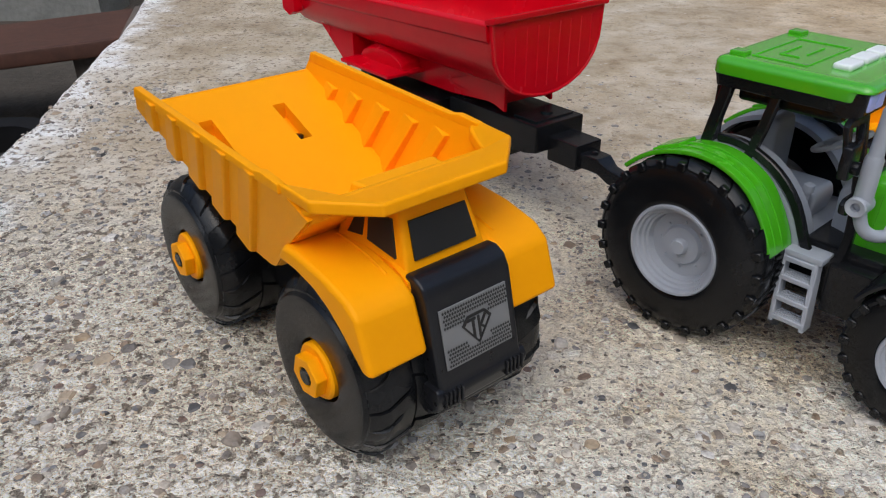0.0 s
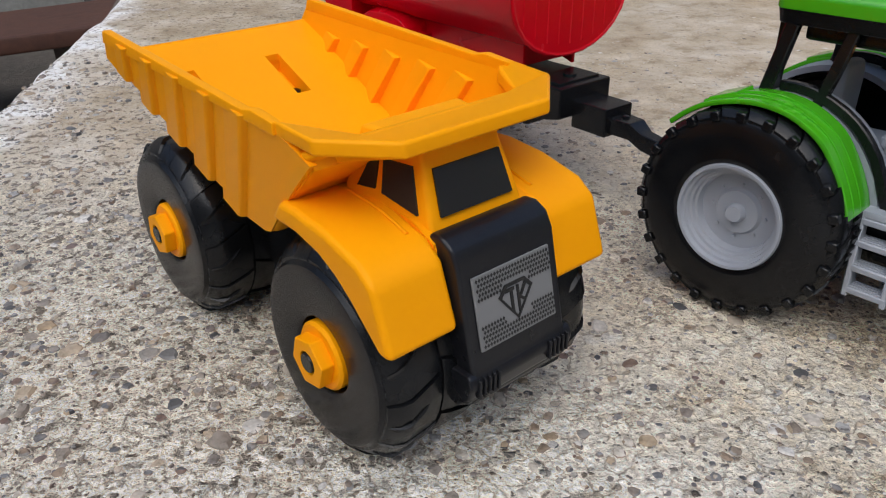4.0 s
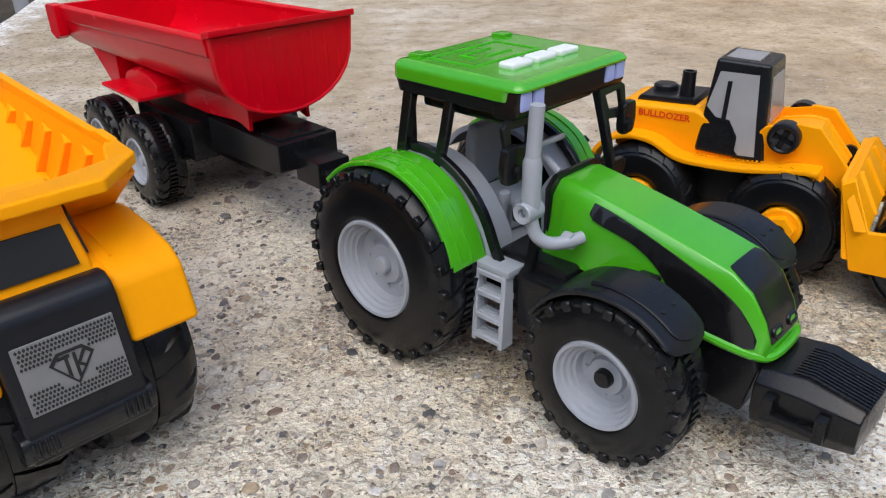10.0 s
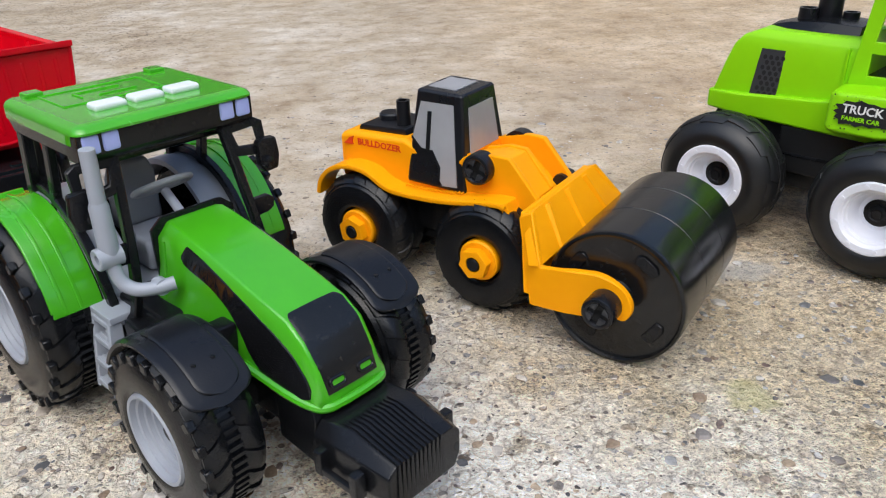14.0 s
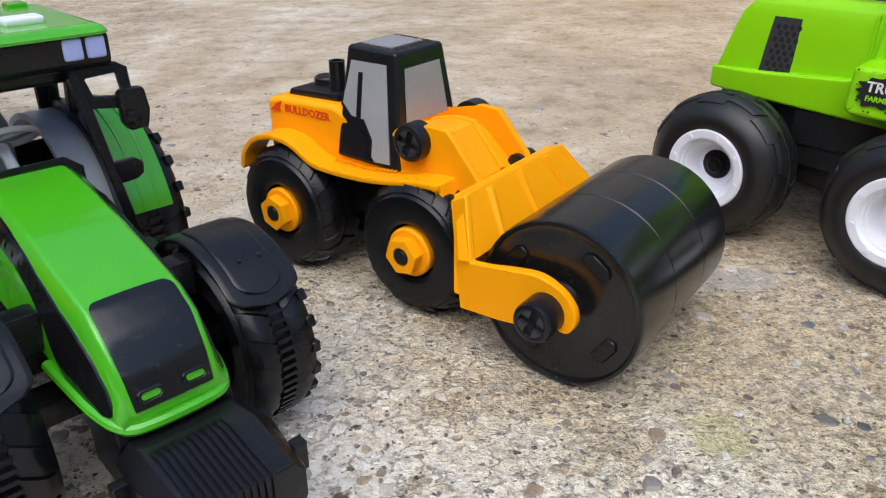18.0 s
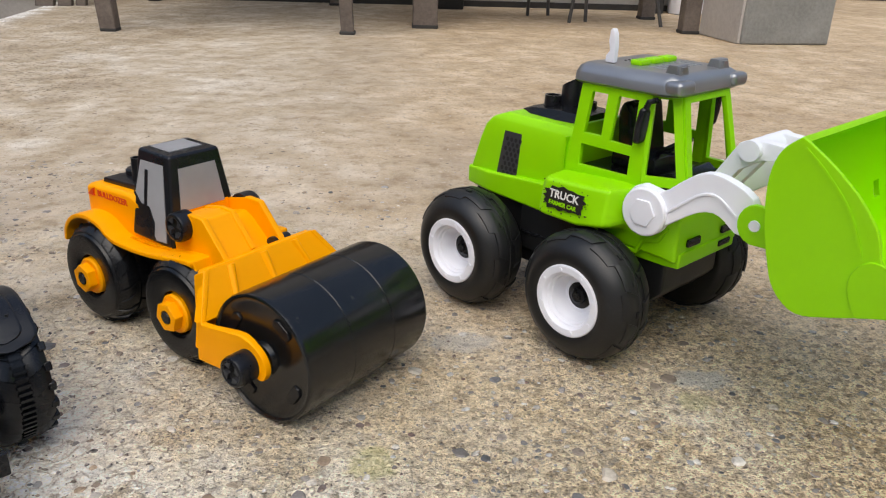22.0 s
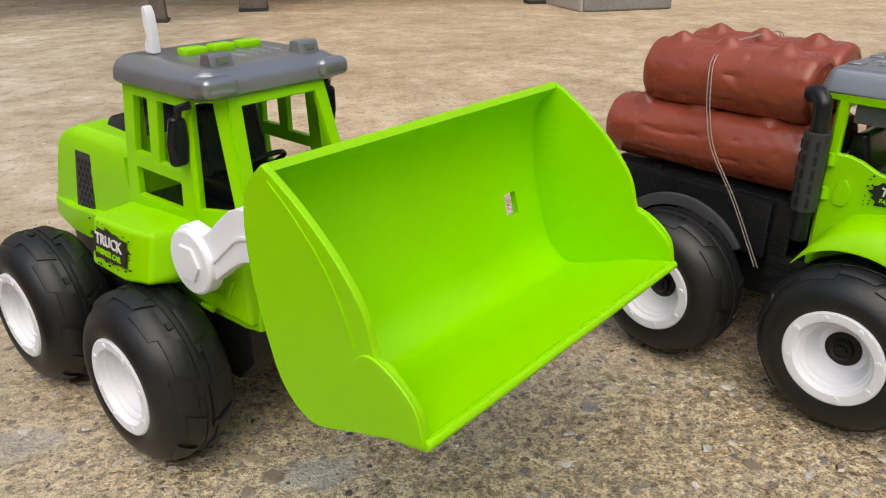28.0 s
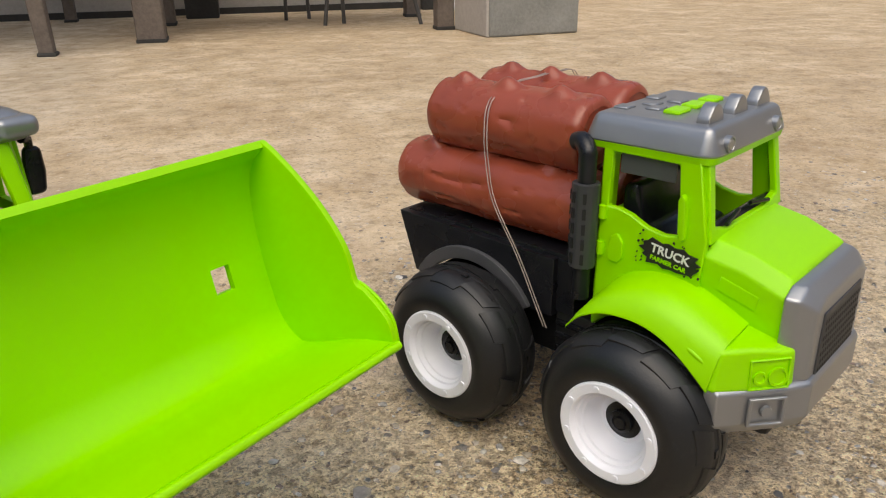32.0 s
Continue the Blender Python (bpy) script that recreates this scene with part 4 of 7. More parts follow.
    for y, z in hs:
        vs = [holes.verts.new((0.62, y + a, z + b)) for a, b in ((0.64, 0), (0, 0.84), (-0.64, 0), (0, -0.84))]
        holes.faces.new(vs)
    part("grille_net", on_grille(holes, 0.05), INK, badge)
    loz = [(-8, 2.5), (-4.6, 6.2), (4.6, 6.2), (8, 2.5), (0, -7.6)]
    inn = [(a * 0.83, c * 0.83 - 0.1) for a, c in loz]
    part("lozenge", on_grille(plate(loz, [inn], 0.5, 0.95, "x"), 0), INK, badge)
    bars = join(*[prism(q, 0.5, 0.9, "x") for q in ([(-5, 4.4), (-0.6, 4.4), (-0.6, 3.2), (-5, 3.2)], [(-2.6, 3.2), (-1.4, 3.2), (-1.4, -4.6), (-2.6, -3)], [(0.5, 4.4), (1.6, 4.4), (1.6, -4.6), (0.5, -5.2)], [(1.6, 0.4), (4.2, 4.4), (5.4, 4), (2.6, 0)], [(1.6, 0.6), (4.4, -1.6), (3.6, -2.4), (1.6, -0.8)])])
    part("lozenge_letter", on_grille(bars, 0), INK, badge)
    return t


build_dump_truck()


# ---- green tractor ----
def lug_wheel(parent, R, w, rim_r, hub_r, n, hub_mat, dish):
    """Tractor wheel with chevron lugs; outer side at -y."""
    h = w / 2
    wheel = part("wheel", lathe([(-h + dish - 3.5, 0), (-h + dish - 3.5, hub_r * 0.8), (-h + dish - 2.2, hub_r), (-h + dish + 2, hub_r), (h, hub_r), (h, 0)], 24), hub_mat, parent, "hub cap")
    tread = [(-h - 0.2, R * 0.72), (-h + 0.6, R * 0.82), (-h + 1.6, R * 0.9), (-h + 3.2, R - 3.6), (-h + 6, R - 2.2), (h - 6, R - 2.2), (h - 3, R - 3.6), (h, R * 0.85)]
    prof = [(-h + 5, rim_r - 1), (-h + 0.8, rim_r), (-h, rim_r + 1.2), (-h - 0.7, rim_r + 3)] + tread + [(h - 2, rim_r)]
    part("tyre", lathe(prof, 60, closed=True), RUBBER, wheel, "black tyre with chevron lugs")
    ring_of("lug", stepped_block(tread, -h + 1.8, -2.8, n, 0.94, 2.2, 0.5, 3, 5), n, 0.0, RUBBER, wheel)
    ring_of("lug", stepped_block(tread, 2.8, h - 1.8, n, 0.94, 2.2, -0.5, 3, 5), n, 0.5, RUBBER, wheel)
    ring_of("centre_tooth", tread_block(R - 2.2, -3.4, 3.4, n * 3, 2.0, 0.5, 0.0, 0.2), n * 3, 0.0, RUBBER, wheel)
    ring_of("shoulder_knob", moved(bevel(box(-3.6, 1.0, -1.2, 2.4, -2.2, 2.2), 0.5, 1), Matrix.Translation((R - 1.9, -h + 1.6, 0))), n, 0.2, RUBBER, wheel)
    rim = lathe([(-h + 1.2, rim_r + 0.6), (-h - 0.6, rim_r - 0.2), (-h - 0.4, rim_r - 1.6), (-h + 2, rim_r - 2), (-h + 2.4, rim_r - 3.2), (-h + 4.4, rim_r - 3.6), (-h + 4.8, rim_r - 4.9), (-h + 6.6, rim_r - 5.3), (-h + 7, rim_r - 6.4), (-h + dish + 2, rim_r - 7), (-h + dish + 2, rim_r * 0.45), (-h + dish, rim_r * 0.4), (-h + dish, 0)], 48)
    part("rim", rim, GREY, wheel, "light grey dished rim")
    for i in range(8):
        a = 2 * math.pi * i / 8
        rr = rim_r * 0.52
        part("rim_bolt", lathe([(0.3, 0.9), (-0.6, 0.8), (-0.9, 0)], 8, "y", (rr * math.cos(a), -h + dish + 1.6, rr * math.sin(a))), GREY, wheel)
    return wheel


def build_tractor():
    t = thing("toy_tractor", 0.2122, 0.3506, -48.3, "green and black plastic toy tractor with grey rims on concrete", "toy tractor")
    rear = lug_wheel(t, 50, 35, 25.4, 4.6, 24, GREY, 9)
    four_wheels(rear, [(-62, -52, 50), (-62, 52, 50)])
    front = lug_wheel(t, 37.8, 29, 19.8, 4.2, 22, BLACK, 9)
    four_wheels(front, [(62, -46.5, 37.8), (62, 46.5, 37.8)])
    part("chassis", join(box(-72, 30, -28, 28, 30, 62, 3), box(26, 96, -17, 17, 30, 58, 3), box(-70, -54, -40, 40, 42, 58, 3), box(56, 68, -36, 36, 32, 44, 3), box(-12, 28, -34, 34, 34, 66, 3)), BLACK, t, "black underframe")
    part("front_block", bevel(prism([(84, 26), (84, 52), (108, 52), (110, 46), (106, 24)], -19, 19), 1.2), BLACK, t)
    # front weight
    wt = part("front_weight", bevel(loft([[(110, y, z) for y, z in ((-18, 22), (18, 22), (21, 30), (21, 42), (16, 47), (-16, 47), (-21, 42), (-21, 30))], [(128, y, z) for y, z in ((-18, 22), (18, 22), (22, 30), (22, 44), (16, 49.5), (-16, 49.5), (-22, 44), (-22, 30))], [(150, y, z) for y, z in ((-16, 25), (16, 25), (19, 31), (19, 41), (15, 45), (-15, 45), (-19, 41), (-19, 31))]]), 1.0, 2), BLACK, t, "ribbed front weight")
    for i in range(11):
        y = -14 + i * 2.2
        part("weight_rib", bevel(loft([[(x, y - 0.55, z), (x, y + 0.55, z), (x, y + 0.55, z - 2), (x, y - 0.55, z - 2)] for x, z in ((122, 49.6), (129, 50.4), (150.6, 46), (151.2, 30))]), 0.25, 1), BLACK, wt)
    for s in (-1, 1):
        for x in (118, 138):
            part("weight_handle", box(x - 2.2, x + 2.2, s * 23.5 - 2.5, s * 23.5 + 2.5, 30, 41, 0.8), BLACK, wt)
        part("weight_bar", box(116, 140, s * 24.5 - 1.2, s * 24.5 + 1.2, 31, 34, 0.6), BLACK, wt)

    # hood
    rings = []
    for x, zt, ht, zs, hs, zb, hb in ((6, 99, 11.6, 95, 18, 66, 23), (12, 100.2, 12.2, 96.5, 18.5, 66, 23.5), (30, 97, 12.8, 93, 18.8, 64, 23), (55, 91.6, 13.2, 87.5, 18.6, 60, 22.2), (78, 86, 13.4, 81.2, 18, 57, 21), (92, 82.2, 13.4, 76.5, 17.2, 54.5, 20), (101, 76, 13.7, 70, 16.5, 53, 19), (108, 65, 13.2, 62, 15.5, 52, 18), (111.5, 55, 12.7, 55.5, 15, 51, 17)):
        rings.append([(x, -hb, zb), (x, -hs - 1.5, (zs + zb) / 2), (x, -hs, zs - 2), (x, -ht - 1.6, zt - 0.9), (x, -ht, zt), (x, ht, zt), (x, ht + 1.6, zt - 0.9), (x, hs, zs - 2), (x, hs + 1.5, (zs + zb) / 2), (x, hb, zb)])
    hood = part("hood", loft(rings), GREEN, t, "glossy green hood", 50)

    def side_y(x, z):
        for a, c in zip(rings, rings[1:]):
            if a[0][0] <= x <= c[0][0] or c is rings[-1]:
                f = min(1, max(0, (x - a[0][0]) / (c[0][0] - a[0][0])))
                pts = [tuple(p + (q - p) * f for p, q in zip(u, v)) for u, v in zip(a, c)][:5]
                for u, v in zip(pts, pts[1:]):
                    if u[2] <= z <= v[2]:
                        return u[1] + (v[1] - u[1]) * (z - u[2]) / (v[2] - u[2])
                return pts[0][1] if z < pts[0][2] else pts[4][1]
        return -20

    def on_hood(poly, lift):
        bm = prism(poly, 0, 1)
        bmesh.ops.triangulate(bm, faces=bm.faces)
        bmesh.ops.subdivide_edges(bm, edges=bm.edges, cuts=3)
        return warped(bm, lambda c: Vector((c.x, side_y(c.x, c.z) - lift * c.y, c.z)))
    pair("side_panel", on_hood(flat2([(28.5, 94.5), (40, 92), (58, 87), (76, 80.8), (91, 74.5), (101, 66.5), (107, 55), (88, 54.8), (76, 61), (68, 70.5), (60, 78), (48, 83.8), (30, 88), (28.5, 94.5)], 3)[:-1], 0.8), GLOSSY, hood, "glossy black side panel")
    pair("hood_groove", on_hood([(13, 67), (14.4, 67), (14.4, 93), (13, 93)], 0.5), GREEN, hood)
    # dark front glass and lamp slots
    spine = [(ring[4][0], ring[5][1], ring[4][2]) for ring in rings[4:]]
    glass = []
    for i in range(15):
        x = 89.4 + (111.2 - 89.4) * i / 14
        a, c = next((u, v) for u, v in zip(spine, spine[1:]) if x <= v[0])
        f = (x - a[0]) / (c[0] - a[0])
        n = Vector((a[2] - c[2], 0, c[0] - a[0])).normalized()
        hw = a[1] + (c[1] - a[1]) * f - (2.0, 0.8, 0.3)[min(i, 2)]
        p = Vector((x, 0, a[2] + (c[2] - a[2]) * f))
        glass.append([p + n * up + Vector((0, hw * g, 0)) for g, up in ((-1, 0.25), (-0.9, 0.55), (-0.5, 0.8), (0, 0.9), (0.5, 0.8), (0.9, 0.55), (1, 0.25), (0.9, -1.2), (-0.9, -1.2))])
    part("nose_glass", loft(glass), DRUM, hood, "glossy black nose panel", 60)
    for s in (-1, 1):
        ring = [(s * 7 + y, z) for y, z in ((-4, 59), (-3, 58), (3, 58), (4, 59), (4, 61), (3, 62), (-3, 62), (-4, 61))]
        slot = [(s * 7 + (y - s * 7) * 0.74, 60 + (z - 60) * 0.55) for y, z in ring]
        lean = lambda c: Vector((c.x - (c.z - 60) * 0.42, c.y, c.z))
        part("lamp_frame", warped(plate(ring, [slot], 110.4, 111.7, "x", 0.25), lean), GLOSSY, hood)
        part("lamp_slot", warped(prism(slot, 110.2, 110.95, "x"), lean), GREEN, hood)
    lip = smooth_path([(70, -22.8, 57.5), (86, -21.4, 54.8), (98, -20, 53), (107, -17.6, 51.6), (111.6, -14, 51), (113, -7, 51), (113.2, 0, 51), (113, 7, 51), (111.6, 14, 51), (107, 17.6, 51.6), (98, 20, 53), (86, 21.4, 54.8), (70, 22.8, 57.5)], 4)
    part("nose_lip", tube(lip, 1.9, 8), GREEN, hood, "green lip under the nose")
    part("dash_cowl", bevel(loft([[(x, -hw, 60), (x, -hw, zt - 5), (x, -hw + 6, zt), (x, hw - 6, zt), (x, hw, zt - 5), (x, hw, 60)] for x, hw, zt in ((-8, 12, 89), (-2, 14, 97), (5, 17, 100.5))]), 1.5), GREY, t, "grey dashboard")
    part("cowl_seal", bevel(loft([[(x, -hw, 60), (x, -hw, zt - 5), (x, -hw + 6, zt), (x, hw - 6, zt), (x, hw, zt - 5), (x, hw, 60)] for x, hw, zt in ((4, 20, 101), (7.5, 21, 102))]), 0.6), BLACK, t)
    # cab floor, seat, wheel
    part("cab_floor", box(-48, 10, -33, 33, 58, 63, 1.5), GREY, t)
    seat = part("seat", bevel(prism([(-46, 64), (-46, 80), (-20, 80), (-18, 74), (-20, 64)], -12, 12), 2.5, 3), GREY, t, "grey driver seat")
    part("seat_back", bevel(loft([[(-46 + dx, y, z) for y, z in ((-12, 78), (12, 78), (12, 104), (9, 112), (-9, 112), (-12, 104))] for dx in (-7, 0)]), 2.5, 3), DIM_GREY, seat)
    st = part("steering_column", tube([(-3, 0, 96), (-15, 0, 104)], 2.2, 10), GREY, t)
    wheel_ring = lathe([(1.4 * math.sin(a), 13.5 + 1.4 * math.cos(a)) for a in [2 * math.pi * i / 8 for i in range(8)]], 28, "z", closed=True)
    spokes = join(*[tube([(0, 0, 0), (13 * math.cos(a), 13 * math.sin(a), 0)], 1.2, 6) for a in (0.6, 2.7, 4.7)])
    part("steering_wheel", moved(join(wheel_ring, spokes), Matrix.Translation((-17, 0, 106)) @ Matrix.Rotation(radians(-28), 4, "Y")), DIM_GREY, st)
    part("lever", join(tube([(-22, -19, 62), (-20, -19, 84)], 1.6, 8), lathe([(82, 0), (83, 2.8), (87, 2.8), (89, 0)], 10, "z", (-20, -19, 0))), GREY, t)
    arc_in = flat2([(-98, 84), (-88, 94), (-72, 101), (-56, 103), (-40, 99), (-26, 89), (-15, 74), (-10, 60)], 4)
    pair("inner_arch", strip(arc_in, -39, -22, 3), GREY, t, "grey inner wheel arch")
    # rear mudguards
    arc = flat2([(-103, 85), (-95, 92), (-85, 98), (-71, 102.4), (-57, 103.4), (-44, 100.6), (-31, 93), (-22, 81.5), (-16, 70), (-13.5, 62.5)], 5)
    for s in (-1, 1):
        g = part("mudguard", strip(arc, *((-62, -39.5) if s < 0 else (39.5, 62)), 2.6, 0.8), GREEN, t, "glossy green rear mudguard")
        for k, w in ((-56, 1.6), (-49, 1.6)):
            up = [(x, z + 0.9) for x, z in arc[8:]]
            part("mudguard_ridge", strip(up, *sorted((s * -k - w / 2, s * -k + w / 2)), 1.6, 0.3), GREEN, g)
        part("mudguard_lamp", moved(box(-7, 7, -8, 8, -1, 2.4, 0.8), Matrix.Translation((-80, s * 49, 98.8)) @ Matrix.Rotation(radians(-22), 4, "Y")), GREEN, g)
    # cab frame
    for s in (-1, 1):
        def bar(pts, w, d, s=s):
            path = [Vector((x, s * -y, z)) for x, y, z in pts]
            rg = []
            for i, p in enumerate(path):
                q = (path[min(i + 1, len(path) - 1)] - path[max(i - 1, 0)]).normalized()
                n = Vector((q.z, 0, -q.x))
                n = n.normalized() if n.length > 0.1 else Vector((1, 0, 0))
                rg.append([p + n * w / 2 + Vector((0, d / 2, 0)), p - n * w / 2 + Vector((0, d / 2, 0)), p - n * w / 2 - Vector((0, d / 2, 0)), p + n * w / 2 - Vector((0, d / 2, 0))])
            return bevel(loft(rg), 0.6, 1)
        part("rear_pillar", bar([(-70, -37.5, 100), (-63, -37.5, 133)], 6, 5), BLACK, t)
        part("middle_pillar", bar([(-46, -37.5, 99), (-41.5, -37.5, 115), (-37.5, -37.5, 133)], 5, 4), BLACK, t)
        sweep = [(-64, -36.5, 105), (-54, -37, 105.5), (-44, -37.5, 103.5), (-29, -38, 96), (-17, -38, 83), (-8, -38, 64), (-3, -38, 58.5), (7, -36, 60), (9, -33.4, 72), (7.4, -31, 88), (3, -28.6, 110), (-2, -26, 132)]
        part("door_frame", bar([tuple(p) for p in smooth_path(sweep, 3)], 4.6, 4), BLACK, t, "curved black door frame")
        loop = [[(s * y, z) for y, z in pts] for pts in ([(25.5, 131.4), (43, 131.8), (46.8, 129.4), (46.4, 115.6), (43.4, 114.2), (29.4, 116.4)], [(29.8, 127.4), (42, 128), (42.6, 119.2), (31.6, 120.4)])]
        mir = part("mirror_arm", warped(plate(loop[0], loop[1:], -1.4, 1.4, "x", 0.5), lambda c: Vector((c.x + 1 - (c.z - 122) * 0.2, c.y, c.z))), BLACK, t, "black mirror bracket")
        part("mirror", bevel(prism([(s * y, z) for y, z in ((39.2, 121), (42, 122.6), (50, 122), (51.2, 113), (49.6, 106), (42, 105.4), (39.6, 108.6))], 1.5, 6.5, "x"), 1.4), BLACK, mir, "black wing mirror")
        part("mirror_knuckle", lathe([(6, 0), (6, 3.2), (8.4, 3), (9, 1.8), (9, 0)], 14, "x", (0, s * 43, 111)), BLACK, mir)
        part("door_plate", bevel(prism([(s * y, z) for y, z in ((30, 95), (41, 95), (44, 92.6), (43.4, 88), (40, 86.2), (30, 85.6))], 4, 7.5, "x"), 0.8), BLACK, t)
    part("rear_wall", join(plate([(-36, 62), (36, 62), (36, 132), (-36, 132)], [[(-31, 88), (31, 88), (31, 128), (-31, 128)]], -70, -66.5, "x")), BLACK, t)
    # roof
    def slab_ring(z, k, x1=0, x0=-72, hw=42):
        r = 5.5
        pts = []
        for cx, cy, a0 in ((x1 - r, hw - r, 0), (x0 + r, hw - r, 90), (x0 + r, -hw + r, 180), (x1 - r, -hw + r, 270)):
            for i in range(5):
                a = radians(a0 + 22.5 * i)
                pts.append((cx + (r - k) * math.cos(a), cy + (r - k) * math.sin(a), z))
        return pts
    roof = part("roof", loft([slab_ring(138.6, 0.4), slab_ring(139.2, 0), slab_ring(143.2, 0.1, 1), slab_ring(143.6, 0.1, 5.6), slab_ring(144.6, 0.3, 6), slab_ring(146.1, 1.4, 5.6), slab_ring(147.0, 3.2, 5), slab_ring(147.2, 5.4, 4.6)]), GREEN, t, "glossy green cab roof", 50)
    part("roof_band", bevel(loft([slab_ring(132.3, 2), slab_ring(138.8, 0.6)]), 0.3, 1), BLACK, roof, "black band under the roof")
    part("roof_lining", box(-60, -8, -33, 33, 125, 133, 2), BLACK, roof)
    part("visor", bevel(prism([(-10, 131), (-10, 143.4), (3.6, 143.5), (3.2, 133.5), (1, 131)], -41, 41), 1), BLACK, roof)
    for s in (-1, 1):
        for y in (35.6, 27.2):
            part("roof_lamp", box(2.2, 4.6, s * y - 3.6, s * y + 3.6, 135, 143.2, 1.2), LILAC, roof, "lilac roof lamp")
    for y in (-17, 0.5, 18):
        part("sound_button", bevel(box(-21.5, -12.5, y - 7.2, y + 7.2, 146.6, 150, 0), 1.3, 3), BUTTON, roof, "white push button")
    lines = join(box(-58, -30, -30, -29, 147, 147.8, 0.2, 1), box(-58, -57, -30, 18, 147, 147.8, 0.2, 1), box(-31, -30, -30, 18, 147, 147.8, 0.2, 1), box(-58, -30, 17, 18, 147, 147.8, 0.2, 1), box(-50, -40, -18, -17, 147, 147.9, 0.2, 1), box(-50, -49, -18, 4, 147, 147.9, 0.2, 1), box(-40, -39, -10, 8, 147, 147.9, 0.2, 1), lathe([(147, 3.5), (147.9, 3), (147.9, 0)], 16, "z", (-22, 22, 0)))
    part("roof_relief", lines, GREEN, roof)
    pair("roof_hinge", box(-68, -60, -34, -26, 146.5, 149, 0.8), GREEN, roof)
    # steps
    lad = part("ladder", join(*[bevel(loft([[(x - 1.3, -46, 61), (x + 1.3, -46, 61), (x + 1.3, -40, 61), (x - 1.3, -40, 61)], [(x + 1.7, -52, 24), (x + 4.3, -52, 24), (x + 4.3, -43, 24), (x + 1.7, -43, 24)]]), 0.5, 1) for x in (-14, 2)]), GREY, t, "grey cab ladder")
    for z, y, x in ((58, -46.5, 0), (48, -48, 1), (37, -50, 2), (27, -51.6, 2.8)):
        step = box(-14 + x, 3 + x, y, y + 8, z - 1.4, z + 1.4, 0.4, 1)
        part("step", join(step, *[box(-14 + x, 3 + x, y + 1 + 2 * i, y + 1.6 + 2 * i, z + 1.2, z + 2, 0, 1) for i in range(4)]), GREY, lad)
    part("ladder_top", box(-16, 5, -46, -30, 59.5, 63, 0.8), GREY, lad)
    # front mudguards: bent sheets with rounded front ends
    def fender(R, thick, yc, hw, a0, a1, tip, edge=1.0):
        rings = []
        n = 34
        for i in range(n + 1):
            a = a0 + (a1 - a0) * (i / n)
            k = max(0.0, (a1 + tip - a) / tip)
            w = hw * (math.sqrt(max(0.02, 1 - k ** 2.6)) if k < 1 else 0.14)
            ring = []
            for f, r in ((-1, R - edge), (-0.86, R), (0.86, R), (1, R - edge), (0.98, R - edge - thick), (-0.98, R - edge - thick)):
                ring.append((62 + r * math.cos(radians(a)), yc + f * w, 38 + r * math.sin(radians(a))))
            rings.append(ring)
        return loft(rings)
    for s in (-1, 1):
        yc = s * 45
        g = part("front_mudguard", fender(41.4, 1.4, yc, 14, 152, 37, 12), SATIN, t, "satin black front mudguard", 50)
        part("mudguard_pad", fender(42.6, 0.6, yc - s * 1, 9, 104, 43, 11, 0.7), SATIN, g, "", 50)
        for dy in (-4, 4):
            a = radians(62)
            part("pad_stud", lathe([(0, 1.1), (0.7, 0.9), (0.8, 0)], 10, "z", (62 + 42.3 * math.cos(a), yc + dy, 38 + 42.3 * math.sin(a))), SATIN, g)
        part("mudguard_bracket", box(56, 66, min(s * 20, s * 32), max(s * 20, s * 32), 60, 74, 1.5), BLACK, g)
    part("step_box", join(box(6, 27, -41, 41, 34, 61, 1.5), box(-46, 6, -38, 38, 40, 60, 1.5)), BLACK, t, "black cab base")
    # exhaust
    ex = part("exhaust", tube(smooth_path([(14, -42, 140), (13, -42, 118), (13, -42, 98), (13.6, -42, 90), (16, -41, 83.5), (20, -37.5, 80), (25, -31, 79.8), (28, -24, 80.5)], 5), 3.0, 14), GREY, t, "grey exhaust stack")
    part("exhaust_sleeve", lathe([(94, 0), (94, 3.8), (96, 4.2), (117, 4.1), (119, 3.4), (119, 0)], 18, "z", (13, -42, 0)), GREY, ex)
    part("exhaust_tip", tube([(13, -42, 117), (14.5, -42, 141.5)], [3.3, 3.1], 16), GREY, ex)
    part("exhaust_ring", lathe([(-5.6, 2.2), (-6.2, 4.3), (-5.6, 4.8), (4.2, 4.8), (4.2, 2.2)], 20, "y", (12.6, -42, 95), True), GREY, ex)
    part("exhaust_bracket", join(tube([(11, -42, 110), (2, -38, 112)], 2.0, 10), box(2, 9, -43, -39, 107, 112, 1.2)), GREY, ex)
    part("exhaust_joint", lathe([(-2.5, 0), (-2.5, 3.7), (2.5, 3.7), (2.5, 0)], 14, "x", (24.5, -29, 79.8)), GREY, ex)
    part("hitch", join(box(-84, -66, -6, 6, 46, 52, 1), box(-92, -82, -4, 4, 44, 56, 1)), BLACK, t, "black drawbar hook")
    return t


build_tractor()


